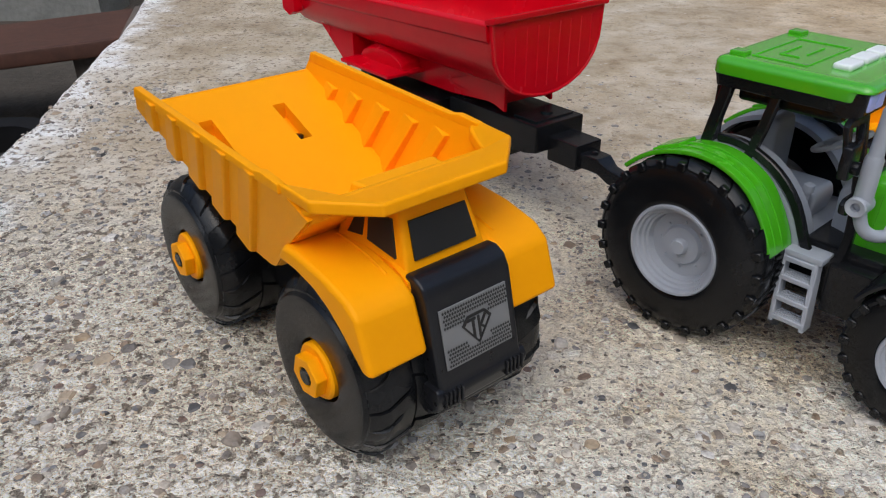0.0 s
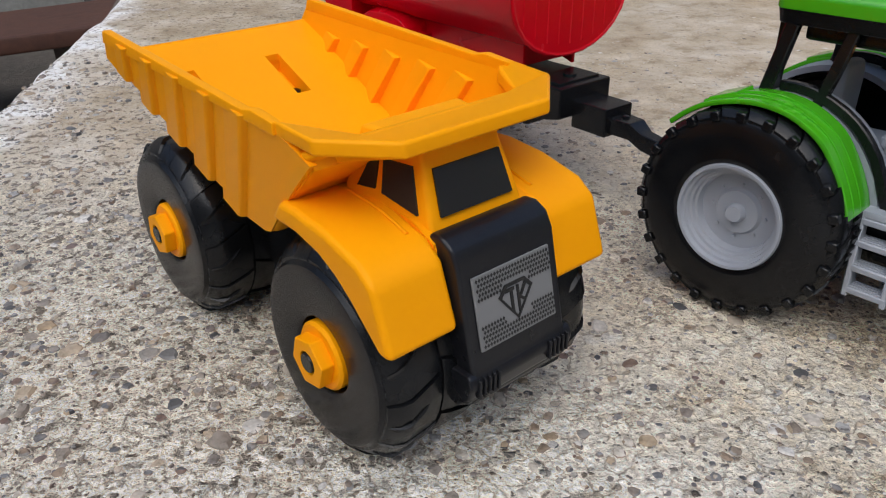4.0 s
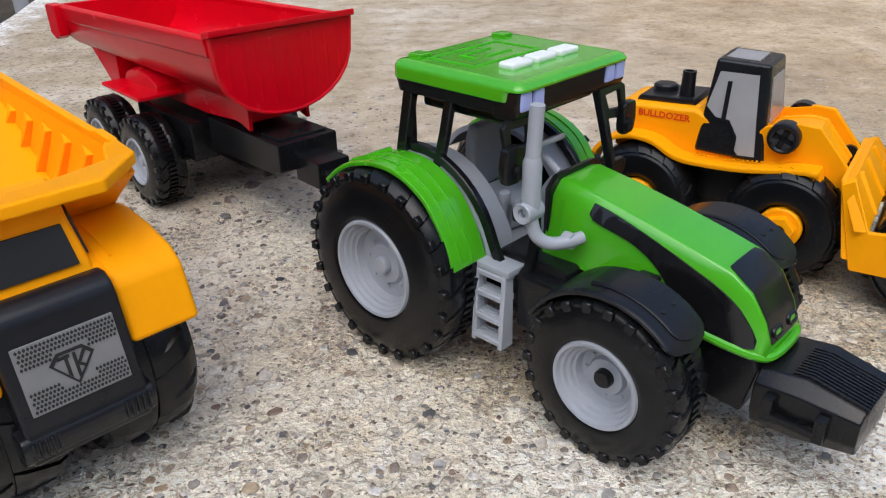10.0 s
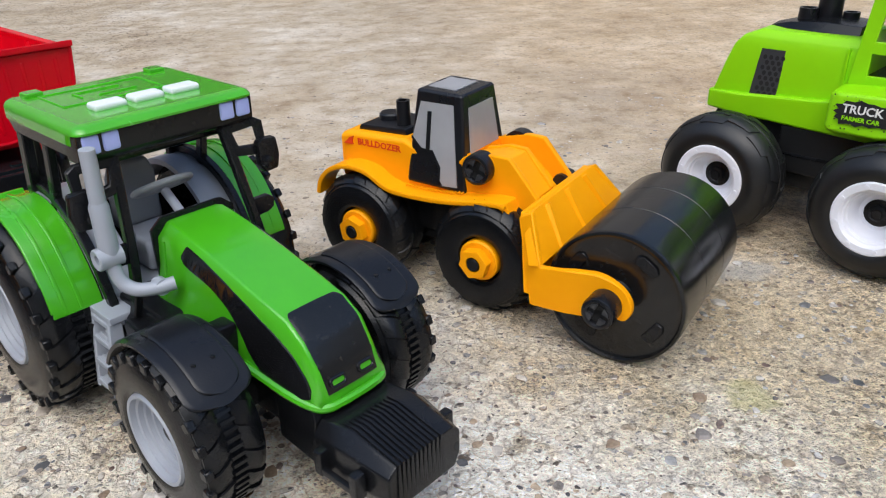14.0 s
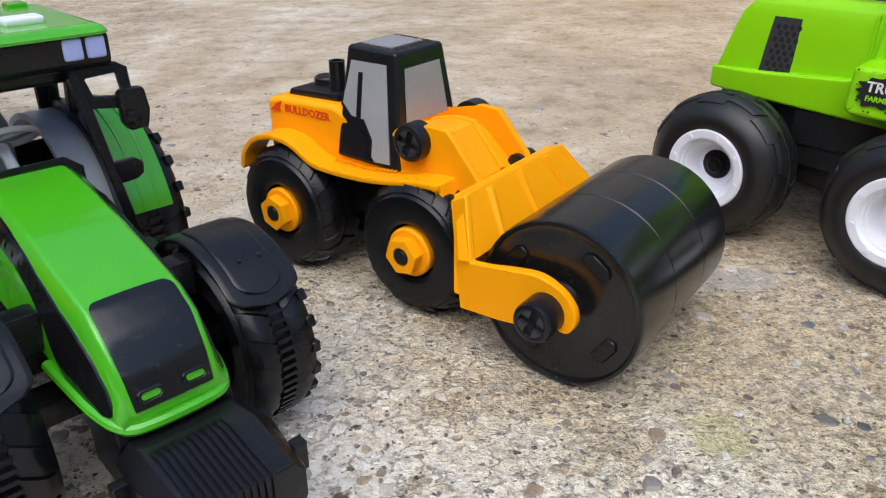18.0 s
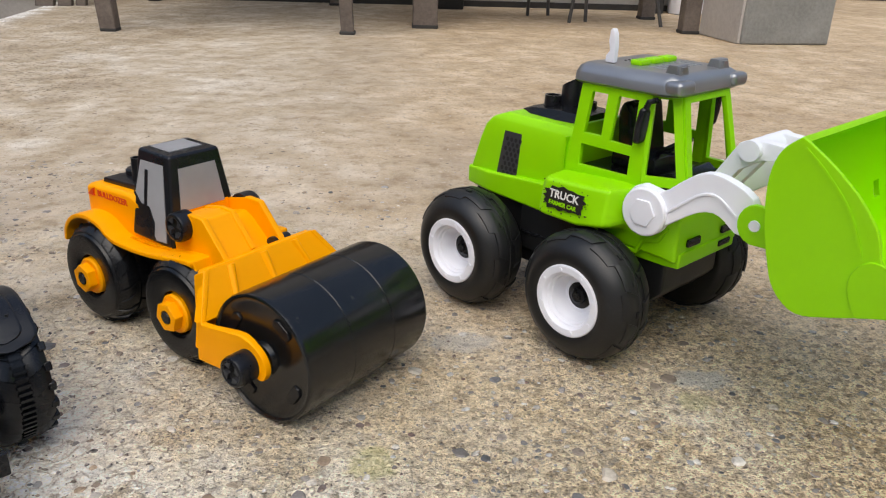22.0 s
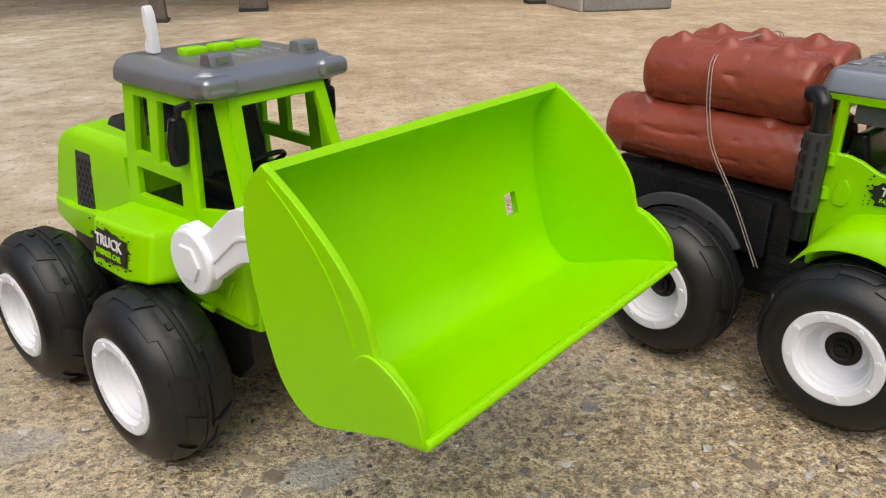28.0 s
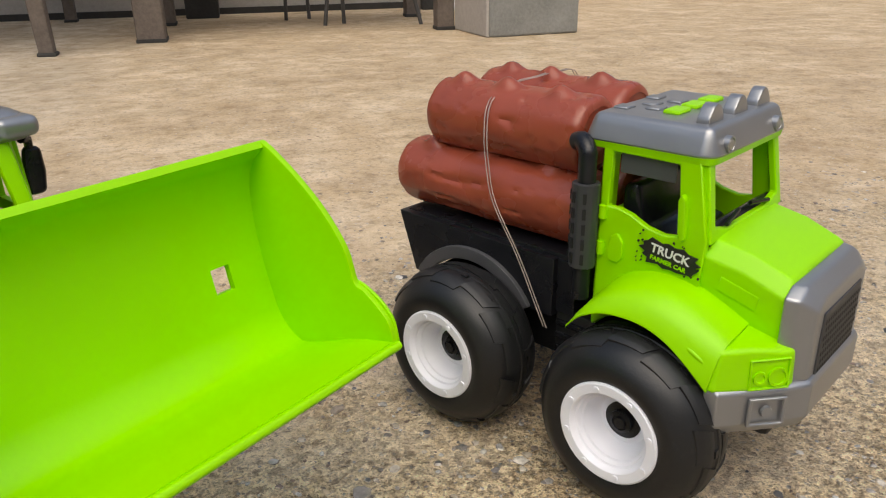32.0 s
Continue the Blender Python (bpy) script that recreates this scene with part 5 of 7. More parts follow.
# ---- red tipping trailer behind the tractor ----
def build_trailer():
    t = thing("toy_trailer", 0.0584, 0.5220, -52, "red plastic toy tipping trailer on a black frame behind the tractor", "toy trailer")
    wheel = lug_wheel(t, 34, 25, 17.6, 4.0, 20, GREY, 6)
    four_wheels(wheel, [(-105, -49, 34), (-175, -49, 34), (-105, 49, 34), (-175, 49, 34)])
    part("frame", join(box(-195, 0, -16, 16, 38, 62, 2), bevel(prism([(-60, 70), (34, 71), (34, 52), (22, 49), (-60, 46)], -22.5, 22.5), 1.5), box(-113, -97, -38, 38, 28, 40, 2), box(-183, -167, -38, 38, 28, 40, 2), box(-158, -66, -34, 34, 36, 66, 3)), BLACK, t, "black plastic frame")
    part("frame_recess", box(6, 28, -18, 18, 70.5, 72.3, 0.6), BLACK, t)
    part("frame_plug", lathe([(71, 0), (71, 4.5), (73.4, 4.2), (73.4, 0)], 18, "z", (18, 2, 0)), BLACK, t)
    part("drawbar_box", bevel(join(box(33, 60, -11, 13, 45, 62.5, 0)), 1.2), BLACK, t, "drawbar block")
    part("drawbar", bevel(loft([[(x, -w, z - 5), (x, w, z - 5), (x, w, z + 5), (x, -w, z + 5)] for x, w, z in ((58, 8, 52), (74, 7, 52), (82, 5, 47), (104, 4, 44))]), 1), BLACK, t)
    part("drawbar_pin", lathe([(50, 0), (50, 2), (58.2, 2), (59, 0)], 10, "z", (66, 0, 0)), BLACK, t)

    def bowl(z0, hw, depth, n=14, flat=0.16):
        """Half the trough's cross-section as (y, z), from rim to bottom and up the other side."""
        pts = [(-hw, z0)]
        for i in range(n + 1):
            a = math.pi * i / n
            pts.append((-hw * math.cos(a) * 0.985, z0 - depth * flat - depth * (1 - flat) * math.sin(a) ** 0.8))
        return pts + [(hw, z0)]
    def shell(x0, x1, f0, f1):
        rings = []
        for x, (z0, hw, d) in ((x0, f0), (x1, f1)):
            o = bowl(z0, hw, d)
            i = bowl(z0, hw - 2.4, d - 2.4)[::-1]
            rings.append([(x, y, z) for y, z in o + i])
        return loft(rings)
    bed = part("bed", shell(-242, 16, (130.5, 52, 43), (139, 50, 52)), RED, t, "rounded red tipping bed", 30)
    face = [(y, z) for y, z in bowl(139, 50.5, 53)]
    part("front_panel", bevel(prism(face, 14, 18.5, "x"), 0.8), RED, bed, "ribbed front panel")
    for i in range(9):
        y = -40 + i * 10
        zb = 139 - 53 * 0.16 - 53 * 0.84 * max(0.02, 1 - (y / 50) ** 2) ** 0.4
        part("panel_rib", box(18, 19.0, y - 1.2, y + 1.2, zb + 6, 134, 0.5, 1), RED, bed)
    part("panel_frame", tube([(17.6, y, z) for y, z in face], 1.5, 8), RED, bed)
    part("front_lip", bevel(loft([[(x, -52, z), (x, 52, z), (x, 52, z + 4), (x, -52, z + 4)] for x, z in ((12, 137.5), (22, 140))]), 0.8), RED, bed)
    rear = [(y, z) for y, z in bowl(130.5, 52, 43)]
    part("tailgate", bevel(prism(rear, -244, -240, "x"), 0.8), RED, bed)
    for s in (-1, 1):
        part("side_band", bevel(loft([[(x, s * (hw - 0.5), z - 13), (x, s * (hw + 2), z - 11), (x, s * (hw + 3.4), z - 1), (x, s * (hw + 1), z + 1.5), (x, s * (hw - 2), z)] for x, hw, z in ((-246, 50.5, 130.5), (14, 49, 139))]), 0.8), RED, bed, "raised band along the rim")
        part("tail_block", bevel(prism([(-249, 129.5), (-246, 131.5), (-228, 131.8), (-228, 108), (-238, 104), (-249, 108)], *sorted((s * 49, s * 58))), 1), RED, bed)
        shelf = part("side_shelf", box(-158, -91, *sorted((s * 22, s * 57)), 80.6, 83.6, 0.9), RED, bed, "red mudguard shelf")
        hump = [(-154, 82)] + [(-125 - 29 * math.cos(radians(a)) * 0.98, 83 + 13 * math.sin(radians(a)) ** 0.8) for a in range(15, 170, 15)] + [(-96, 82)]
        part("shelf_arch", bevel(loft([[(x, s * y, 82 + (z - 82) * k) for x, z in hump] for y, k in ((22, 1.3), (36, 1.0), (40, 0.85))]), 0.7), RED, shelf)
        part("front_leg", bevel(prism([(-62, 82), (-10, 100), (2, 98), (2, 73), (-8, 76)], *sorted((s * 20.5, s * 23.5))), 0.6), RED, bed)
        part("rear_strut", bevel(prism([(-222, 104), (-165, 100), (-165, 74), (-176, 70)], *sorted((s * 22, s * 40))), 0.8), RED, bed)
    part("bed_keel", bevel(prism([(-212, 98), (-2, 98), (-2, 77), (-60, 72), (-195, 70)], -22, 22), 1.2), RED, bed)
    return t


build_trailer()


# ---- yellow road roller ----
def cross_bolt(parent, x, z, y_tip, y_in, r):
    """Black knob bolt with a cross slot; the head faces -y."""
    b = part("bolt", lathe([(y_tip + 3.5, 0), (y_tip + 3.5, r * 0.62), (y_tip + 0.6, r * 0.66), (y_tip, r * 0.78), (y_tip + 0.4, r * 0.93), (y_tip + 2, r), (y_in, r), (y_in, 0)], 30, "y", (x, 0, z)), SATIN, parent, "black knob bolt")
    for a in (20, 110):
        part("bolt_slot", moved(box(-r * 0.66, r * 0.66, y_tip + 2.4, y_tip + 3.8, -r * 0.22, r * 0.22, 0), Matrix.Translation((x, 0, z)) @ Matrix.Rotation(radians(a), 4, "Y")), RECESS_SHADE, b)
    # quarters greyer than the black bolt: the light on them put into the colour
    for a in range(4):
        part("bolt_quarter", moved(prism([(r * 0.21, r * 0.21), (r * 0.64, r * 0.21), (r * 0.48, r * 0.48), (r * 0.21, r * 0.64)], y_tip + 0.2, y_tip + 4), Matrix.Translation((x, 0, z)) @ Matrix.Rotation(radians(20 + 90 * a), 4, "Y")), NETTING, b)
    return b


def build_roller():
    t = thing("toy_road_roller", 0.3470, 0.4652, -38.6, "yellow plastic toy road roller with a black drum and cab", "toy roller")
    wheel = slotted_wheel(t, 34, 29, 14, ORANGE, 6.5)
    four_wheels(wheel, [(44, -28, 34), (-44, -28, 34), (44, 28, 34), (-44, 28, 34)])
    part("chassis", join(box(-70, 72, -13, 13, 24, 60, 2), box(-28, 28, -20, 20, 34, 62, 2)), BLACK, t, "black underframe")
    body = part("body", bevel(loft([[(x, -hw, 60), (x, -hw, zt - 2), (x, -hw + 3, zt), (x, hw - 3, zt), (x, hw, zt - 2), (x, hw, 60)] for x, hw, zt in ((-68, 23, 88), (-60, 24, 90), (-18, 24.2, 91.5), (26, 23, 72))]), 1.2), ORANGE, t, "yellow engine body")
    fend = flat2([(-80, 50), (-77, 60), (-68, 69), (-54, 73.5), (-38, 72), (-24, 65), (-10, 63.5), (16, 64.5), (46, 69), (58, 69.5)], 4)
    for s in (-1, 1):
        f = part("mudguard", strip(fend, *sorted((s * 22, s * 38)), 3.2, 1.0), ORANGE, t, "yellow running board")
        for i in range(16):
            x = -14 + i * 2.6
            part("tread_notch", box(x, x + 0.9, *sorted((s * 27, s * 29.5)), 64.6 + max(0, i - 8) * 0.28, 65.3 + max(0, i - 8) * 0.28, 0, 1), ORANGE, f)
        part("mudguard_end", bevel(prism([(50, 69.5), (58, 69.5), (62, 58), (57, 57)], *sorted((s * 22, s * 36))), 0.8), ORANGE, f)
    # name on both sides
    for s in (-1, 1):
        m = Matrix.Translation((-37, s * 24.4, 84.6)) @ Matrix.Rotation(radians(90 if s < 0 else -90), 4, "X") @ Matrix.Rotation(radians(0 if s < 0 else 180), 4, "Z")
        part("name_lettering", moved(warped(text_mesh("BULLDOZER", 5.7, 0.15), lambda c: Vector((c.x * 1.04, c.y, c.z))), m), RED_INK, body, "red lettering")
        part("name_mark", prism([(-64.5, 82.4), (-57, 82.4), (-57.6, 83.4), (-57.4, 85), (-56.4, 87.8), (-59.4, 86.6), (-61.4, 84.6)], *sorted((s * 23.4, s * 25.0))), RED_INK, body, "red fin mark")
    part("engine_deck", bevel(prism([(-58, 90), (-56, 93.5), (-22, 95), (-20, 91)], -17, 17), 0.8), SATIN, body, "black engine deck")
    part("exhaust_pipe", lathe([(92, 0), (92, 4.6), (107, 4.2), (110, 4.2), (110, 2.8), (101, 2.8), (101, 0)], 20, "z", (-29, -8, 0)), SATIN, body, "short black stack")
    part("filler_cap", lathe([(92, 0), (92, 8), (97, 7.6), (98, 6.5), (98, 0)], 24, "z", (-46, 2, 0)), SATIN, body)
    # cab
    lo = [(26, -26.5, 65), (26, 26.5, 65), (-15.5, 26.5, 66.5), (-15.5, -26.5, 66.5)]
    hi = [(20, -18.5, 121), (20, 18.5, 121), (-11, 18.5, 122), (-11, -18.5, 122)]
    cab = part("cab", bevel(loft([lo, hi]), 2.0, 3), SATIN, t, "black cab with grey window stickers")
    part("roof_window", warped(box(-7, 12, -12, 12, -0.3, 0.5, 0.2), lambda c: c + Vector((0, 0, 121.8 - c.x * 0.03))), PALE, cab)

    def on_side(poly, s, lift):
        bm = prism(poly, 0, 0.7)
        return warped(bm, lambda c: Vector((c.x, s * (26.8 - (c.z - 66) * 8.3 / 54 + lift + c.y - 0.3), c.z)))
    for s in (-1, 1):
        part("side_window", on_side([(-12, 94), (-6, 88.5), (2, 87.5), (6, 82), (8, 76), (8, 71), (11, 68), (20.5, 68.5), (17.6, 90), (14.8, 115), (-7.5, 115)], s, 0), PALE, cab)
        part("window_bar", on_side([(-2.2, 88), (0.4, 88), (0.4, 110), (-2.2, 110)], s, 0.5), SATIN, cab)
        part("window_step", on_side([(-12.6, 93.2), (-6, 87), (2, 86.2), (7.4, 78), (7.4, 70.5), (8.6, 70.5), (8.6, 78.6), (2.6, 87.8), (-5.6, 88.4), (-12.6, 94.8)], s, 0.5), SATIN, cab)
    part("windscreen", warped(prism([(-16.5, 87), (16.5, 87), (13.5, 113), (-13.5, 113)], 0, 0.8, "x"), lambda c: Vector((26.0 - (c.z - 65) * 6 / 56 + c.x - 0.2, c.y, c.z))), PALE, cab, "pale windscreen sticker")
    # yellow boom housing in front of the cab
    hous = [(20, 66), (20, 84), (24, 87.5), (42, 91.5), (53, 91), (70, 71), (75, 60), (70, 50), (44, 58)]
    pair("boom_side", bevel(prism(hous, -24, -19.5), 1.0), ORANGE, t)
    part("boom_top", bevel(prism([(22, 70), (27, 80), (40, 83), (46, 80), (66, 62), (58, 54)], -20, 20), 0.8), ORANGE, t)
    part("boom_cover", bevel(prism([(22, 70), (25, 86), (42, 90), (52, 89.4), (69, 68.6), (60, 54)], -20.5, -1), 0.9), ORANGE, t)
    part("boom_web", bevel(prism([(26, 70), (27, 87.6), (42, 91), (52.4, 90.4), (69.6, 70), (60, 56)], -2, 1.6), 0.8), ORANGE, t)
    part("boom_rear_edge", bevel(prism([(20, 70), (20, 87), (24, 88), (25, 70)], -20, 20), 0.8), ORANGE, t)
    bolts = cross_bolt(t, 35, 83, -30.5, -20, 9.2)
    copy_thing(bolts, mm(70, 0, 0, 0, 0, 180))
    part("boom_pin", join(lathe([(17, 0), (17, 5), (30, 5), (30, 0)], 16, "y", (66, 0, 66))), SATIN, t)
    # blade frame and drum arms
    blade = part("blade", bevel(loft([[(70, -41.5, 69), (70, 41.5, 69), (76.5, 41.5, 71.6), (76.5, -41.5, 71.6)], [(83, -57.5, 47.4), (83, 57.5, 47.4), (90.5, 57.5, 48.6), (90.5, -57.5, 48.6)]]), 1.0), ORANGE, t, "sloping yellow front frame")
    part("blade_back", bevel(loft([[(70, -42, 70), (74, -42, 70), (74, 42, 70), (70, 42, 70)], [(80, -56, 30), (84, -56, 30), (84, 56, 30), (80, 56, 30)]]), 0.8), ORANGE, blade)
    for y in (-26, 0, 26):
        rib = loft([[(77.2, y * 0.95 - 3, 70), (79.2, y * 0.95 - 1.2, 70.8), (79.2, y * 0.95 + 1.2, 70.8), (77.2, y * 0.95 + 3, 70)], [(90, y * 1.2 - 1.8, 49.2), (91.2, y * 1.2 - 0.6, 50.4), (91.2, y * 1.2 + 0.6, 50.4), (90, y * 1.2 + 1.8, 49.2)]])
        part("blade_rib", bevel(rib, 0.5), ORANGE, blade)
    cheek = [(71, 68.5), (77.5, 71.6), (90.5, 48.8)] + flat2([(98, 49.6), (112, 51.6), (123, 52.2), (133, 49.4), (139.2, 43.2), (140.6, 36.4), (137.6, 31), (133.4, 30.4)], 4) + [(131.4, 33), (126, 29.4), (116, 27), (105, 25.6), (85, 25)]

    def cheek_y(c):
        return -58 + max(0, (c.z - 50) / 23) * 15.5 + c.y
    for s in (-1, 1):
        bm = warped(prism(cheek, 0, 4.2, b=0.9), lambda c: Vector((c.x, cheek_y(c), c.z)))
        part("drum_arm", bm if s < 0 else mirrored(bm), ORANGE, blade, "yellow drum arm")
    drum = part("drum", lathe([(-50, 0), (-50, 9), (-47.5, 10), (-47.5, 31.5), (-49, 34.5), (-50.5, 35.3), (-50, 36.6), (-48, 37.2), (-17, 37.2), (-16.6, 36.8), (-16.2, 37.2), (16.2, 37.2), (16.6, 36.8), (17, 37.2), (45, 37.2), (47, 36.6), (47.5, 35), (44.5, 31), (44.5, 10), (47, 9), (47, 0)], 72, "y", (128, 0, 37.2)), DRUM, t, "glossy black roller drum", 30)
    for s in (-1, 1):
        for a in (35, 125, 215, 305):
            part("drum_slot", moved(bevel(prism([(23, -6), (27, -7), (29.5, -4), (29.5, 4), (27, 7), (23, 6)], -1, 1.2), 0.5, 1), Matrix.Translation((128, s * 48.0 + (0.3 if s < 0 else -3), 37.2)) @ Matrix.Rotation(radians(a), 4, "Y")), BLACK, drum)
    tip = cross_bolt(t, 127, 37.5, -69.5, -56, 8.8)
    copy_thing(tip, mm(254, 0, 0, 0, 0, 180))
    return t


build_roller()


# ---- lime green wheel loader ----
def balloon_wheel(parent, R, w, rim_r, dish):
    """Fat toy tyre with a deep white rim and a dark axle end; outer side at -y."""
    h = w / 2
    wheel = part("wheel", lathe([(-h + dish - 1.6, 0), (-h + dish - 1.6, 2.6), (-h + dish - 0.6, 2.9), (-h + dish - 0.6, 3.4), (-h + dish - 1.2, 3.6), (-h + dish - 0.8, 5.0), (-h + dish + 1.6, 5.4), (-h + dish + 1.8, 8.6), (h, 8.6), (h, 0)], 24), BLACK, parent, "dark axle end")
    tread = [(-h - 0.2, R * 0.705), (-h + 0.3, R * 0.745), (-h + 1.6, R * 0.8), (-h + 3.6, R * 0.86), (-h + 6.4, R * 0.912), (-h + 10, R * 0.948), (-h + 14.5, R - 1.3), (-1.3, R - 0.9), (-0.9, R - 0.2), (0.9, R - 0.2), (1.3, R - 0.9), (h - 14, R - 1.3), (h - 9, R * 0.95), (h - 5, R * 0.91), (h - 1.8, R * 0.86), (h, R * 0.78)]
    prof = [(-h + 5, rim_r - 1), (-h + 1.2, rim_r), (-h + 0.2, rim_r + 1.4), (-h - 0.4, rim_r + 4)] + tread + [(h - 0.5, rim_r), (h - 6, rim_r - 2)]
    part("tyre", lathe(prof, 72, closed=True), SOFT, wheel, "fat matt black tyre")
    for s, ph in ((-1, 0.0), (1, 0.25)):
        a, b_ = sorted((s * (h - 5.4), s * 4.6))
        ring_of("tread_block", stepped_block(tread, a, b_, 7, 0.462, 1.5, 0.12 * s, 4, 5), 7, ph, SOFT, wheel)
        a, b_ = sorted((s * (h - 8.5), s * 2.0))
        ring_of("tread_block", stepped_block(tread, a, b_, 7, 0.462, 1.5, 0.12 * s, 4, 5), 7, ph + 0.5, SOFT, wheel)
        a, b_ = sorted((s * 4.4, s * 1.8))
        ring_of("tread_tab", tread_block(R - 1.0, a, b_, 14, 0.9, 0.22), 14, ph, SOFT, wheel)
    rim = lathe([(-h + 2.5, rim_r + 0.4), (-h + 0.4, rim_r + 0.2), (-h - 0.2, rim_r - 0.6), (-h, rim_r - 4.6), (-h + 0.8, rim_r - 5.4), (-h + 3.0, rim_r - 5.8), (-h + 3.3, rim_r - 6.9), (-h + 5.6, rim_r - 7.4), (-h + 6, rim_r - 8.4), (-h + dish * 0.85, rim_r - 9.6), (-h + dish + 2.5, rim_r - 12), (-h + dish + 2.5, 5)], 56)
    rr = part("rim", rim, WHITE, wheel, "deep white rim")
    for i in range(8):
        a = 2 * math.pi * i / 8 + 0.3
        part("rim_stud", lathe([(0.2, 1.5), (-0.55, 1.3), (-0.7, 0)], 10, "y", ((rim_r - 2.8) * math.cos(a), -h, (rim_r - 2.8) * math.sin(a))), WHITE, rr)
    return wheel


def splat(w, h, seed, n=26):
    """An uneven torn patch outline, w by h."""
    rnd = random.Random(seed)
    pts = []
    for i in range(n):
        a = 2 * math.pi * i / n
        k = 1 + (0.22 if i % 2 else -0.12) * rnd.random()
        cx, cy = math.cos(a), math.sin(a)
        e = (abs(cx) ** 4 + abs(cy) ** 4) ** -0.25
        pts.append((cx * e * w / 2 * k, cy * e * h / 2 * k))
    return pts


def badge(parent, m, w, h, seed):
    """Black torn patch with two lines of lettering; drawn in the x, z plane and facing -y."""
    p = part("decal", moved(prism(splat(w, h, seed), -0.35, 0.3), m), INK, parent, "black splash decal with pale lettering")
    rnd = random.Random(seed + 5)
    drops = join(*[lathe([(-0.33, 0), (-0.33, r), (0.2, r), (0.2, 0)], 8, "y", (x, 0, z)) for x, z, r in [((rnd.random() - 0.5) * w * 1.25, (rnd.random() - 0.5) * h * 1.5, 0.2 + 0.35 * rnd.random()) for _ in range(40)]])
    part("decal_drops", moved(drops, m), INK, p)
    up = Matrix.Rotation(radians(90), 4, "X")
    big = warped(text_mesh("TRUCK", h * 0.52), lambda c: Vector((c.x * 1.0, c.y, c.z)))
    bmesh.ops.transform(big, matrix=m @ Matrix.Translation((0, -0.4, h * 0.15)) @ up, verts=big.verts)
    part("decal_title", big, WHITE_INK, p, "pale worn letters")
    small = text_mesh("FARMER CAR", h * 0.27)
    bmesh.ops.transform(small, matrix=m @ Matrix.Translation((0, -0.4, -h * 0.26)) @ up, verts=small.verts)
    part("decal_line", small, LIME, p)
    return p


def honeycomb(y_of, x0, x1, z0, z1, cell, mat, parent, shear=0.0):
    """Flat dark hexagons on a panel that paint the shade in a net's holes, seen from -y."""
    bm = bmesh.new()
    j = 0
    z = z0 + cell * 0.6
    while z < z1 - cell * 0.5:
        x = x0 + cell * (0.6 if j % 2 else 1.1)
        while x < x1 - cell * 0.5:
            k = [bm.verts.new((x + shear * (z - z0) + cell * 0.36 * math.cos(radians(60 * i + 30)), 0, z + cell * 0.42 * math.sin(radians(60 * i + 30)))) for i in range(6)]
            bm.faces.new(k)
            x += cell
        z += cell * 0.86
        j += 1
    for v in bm.verts:
        v.co.y = y_of(v.co.x, v.co.z)
    return part("vent_net", bm, mat, parent)


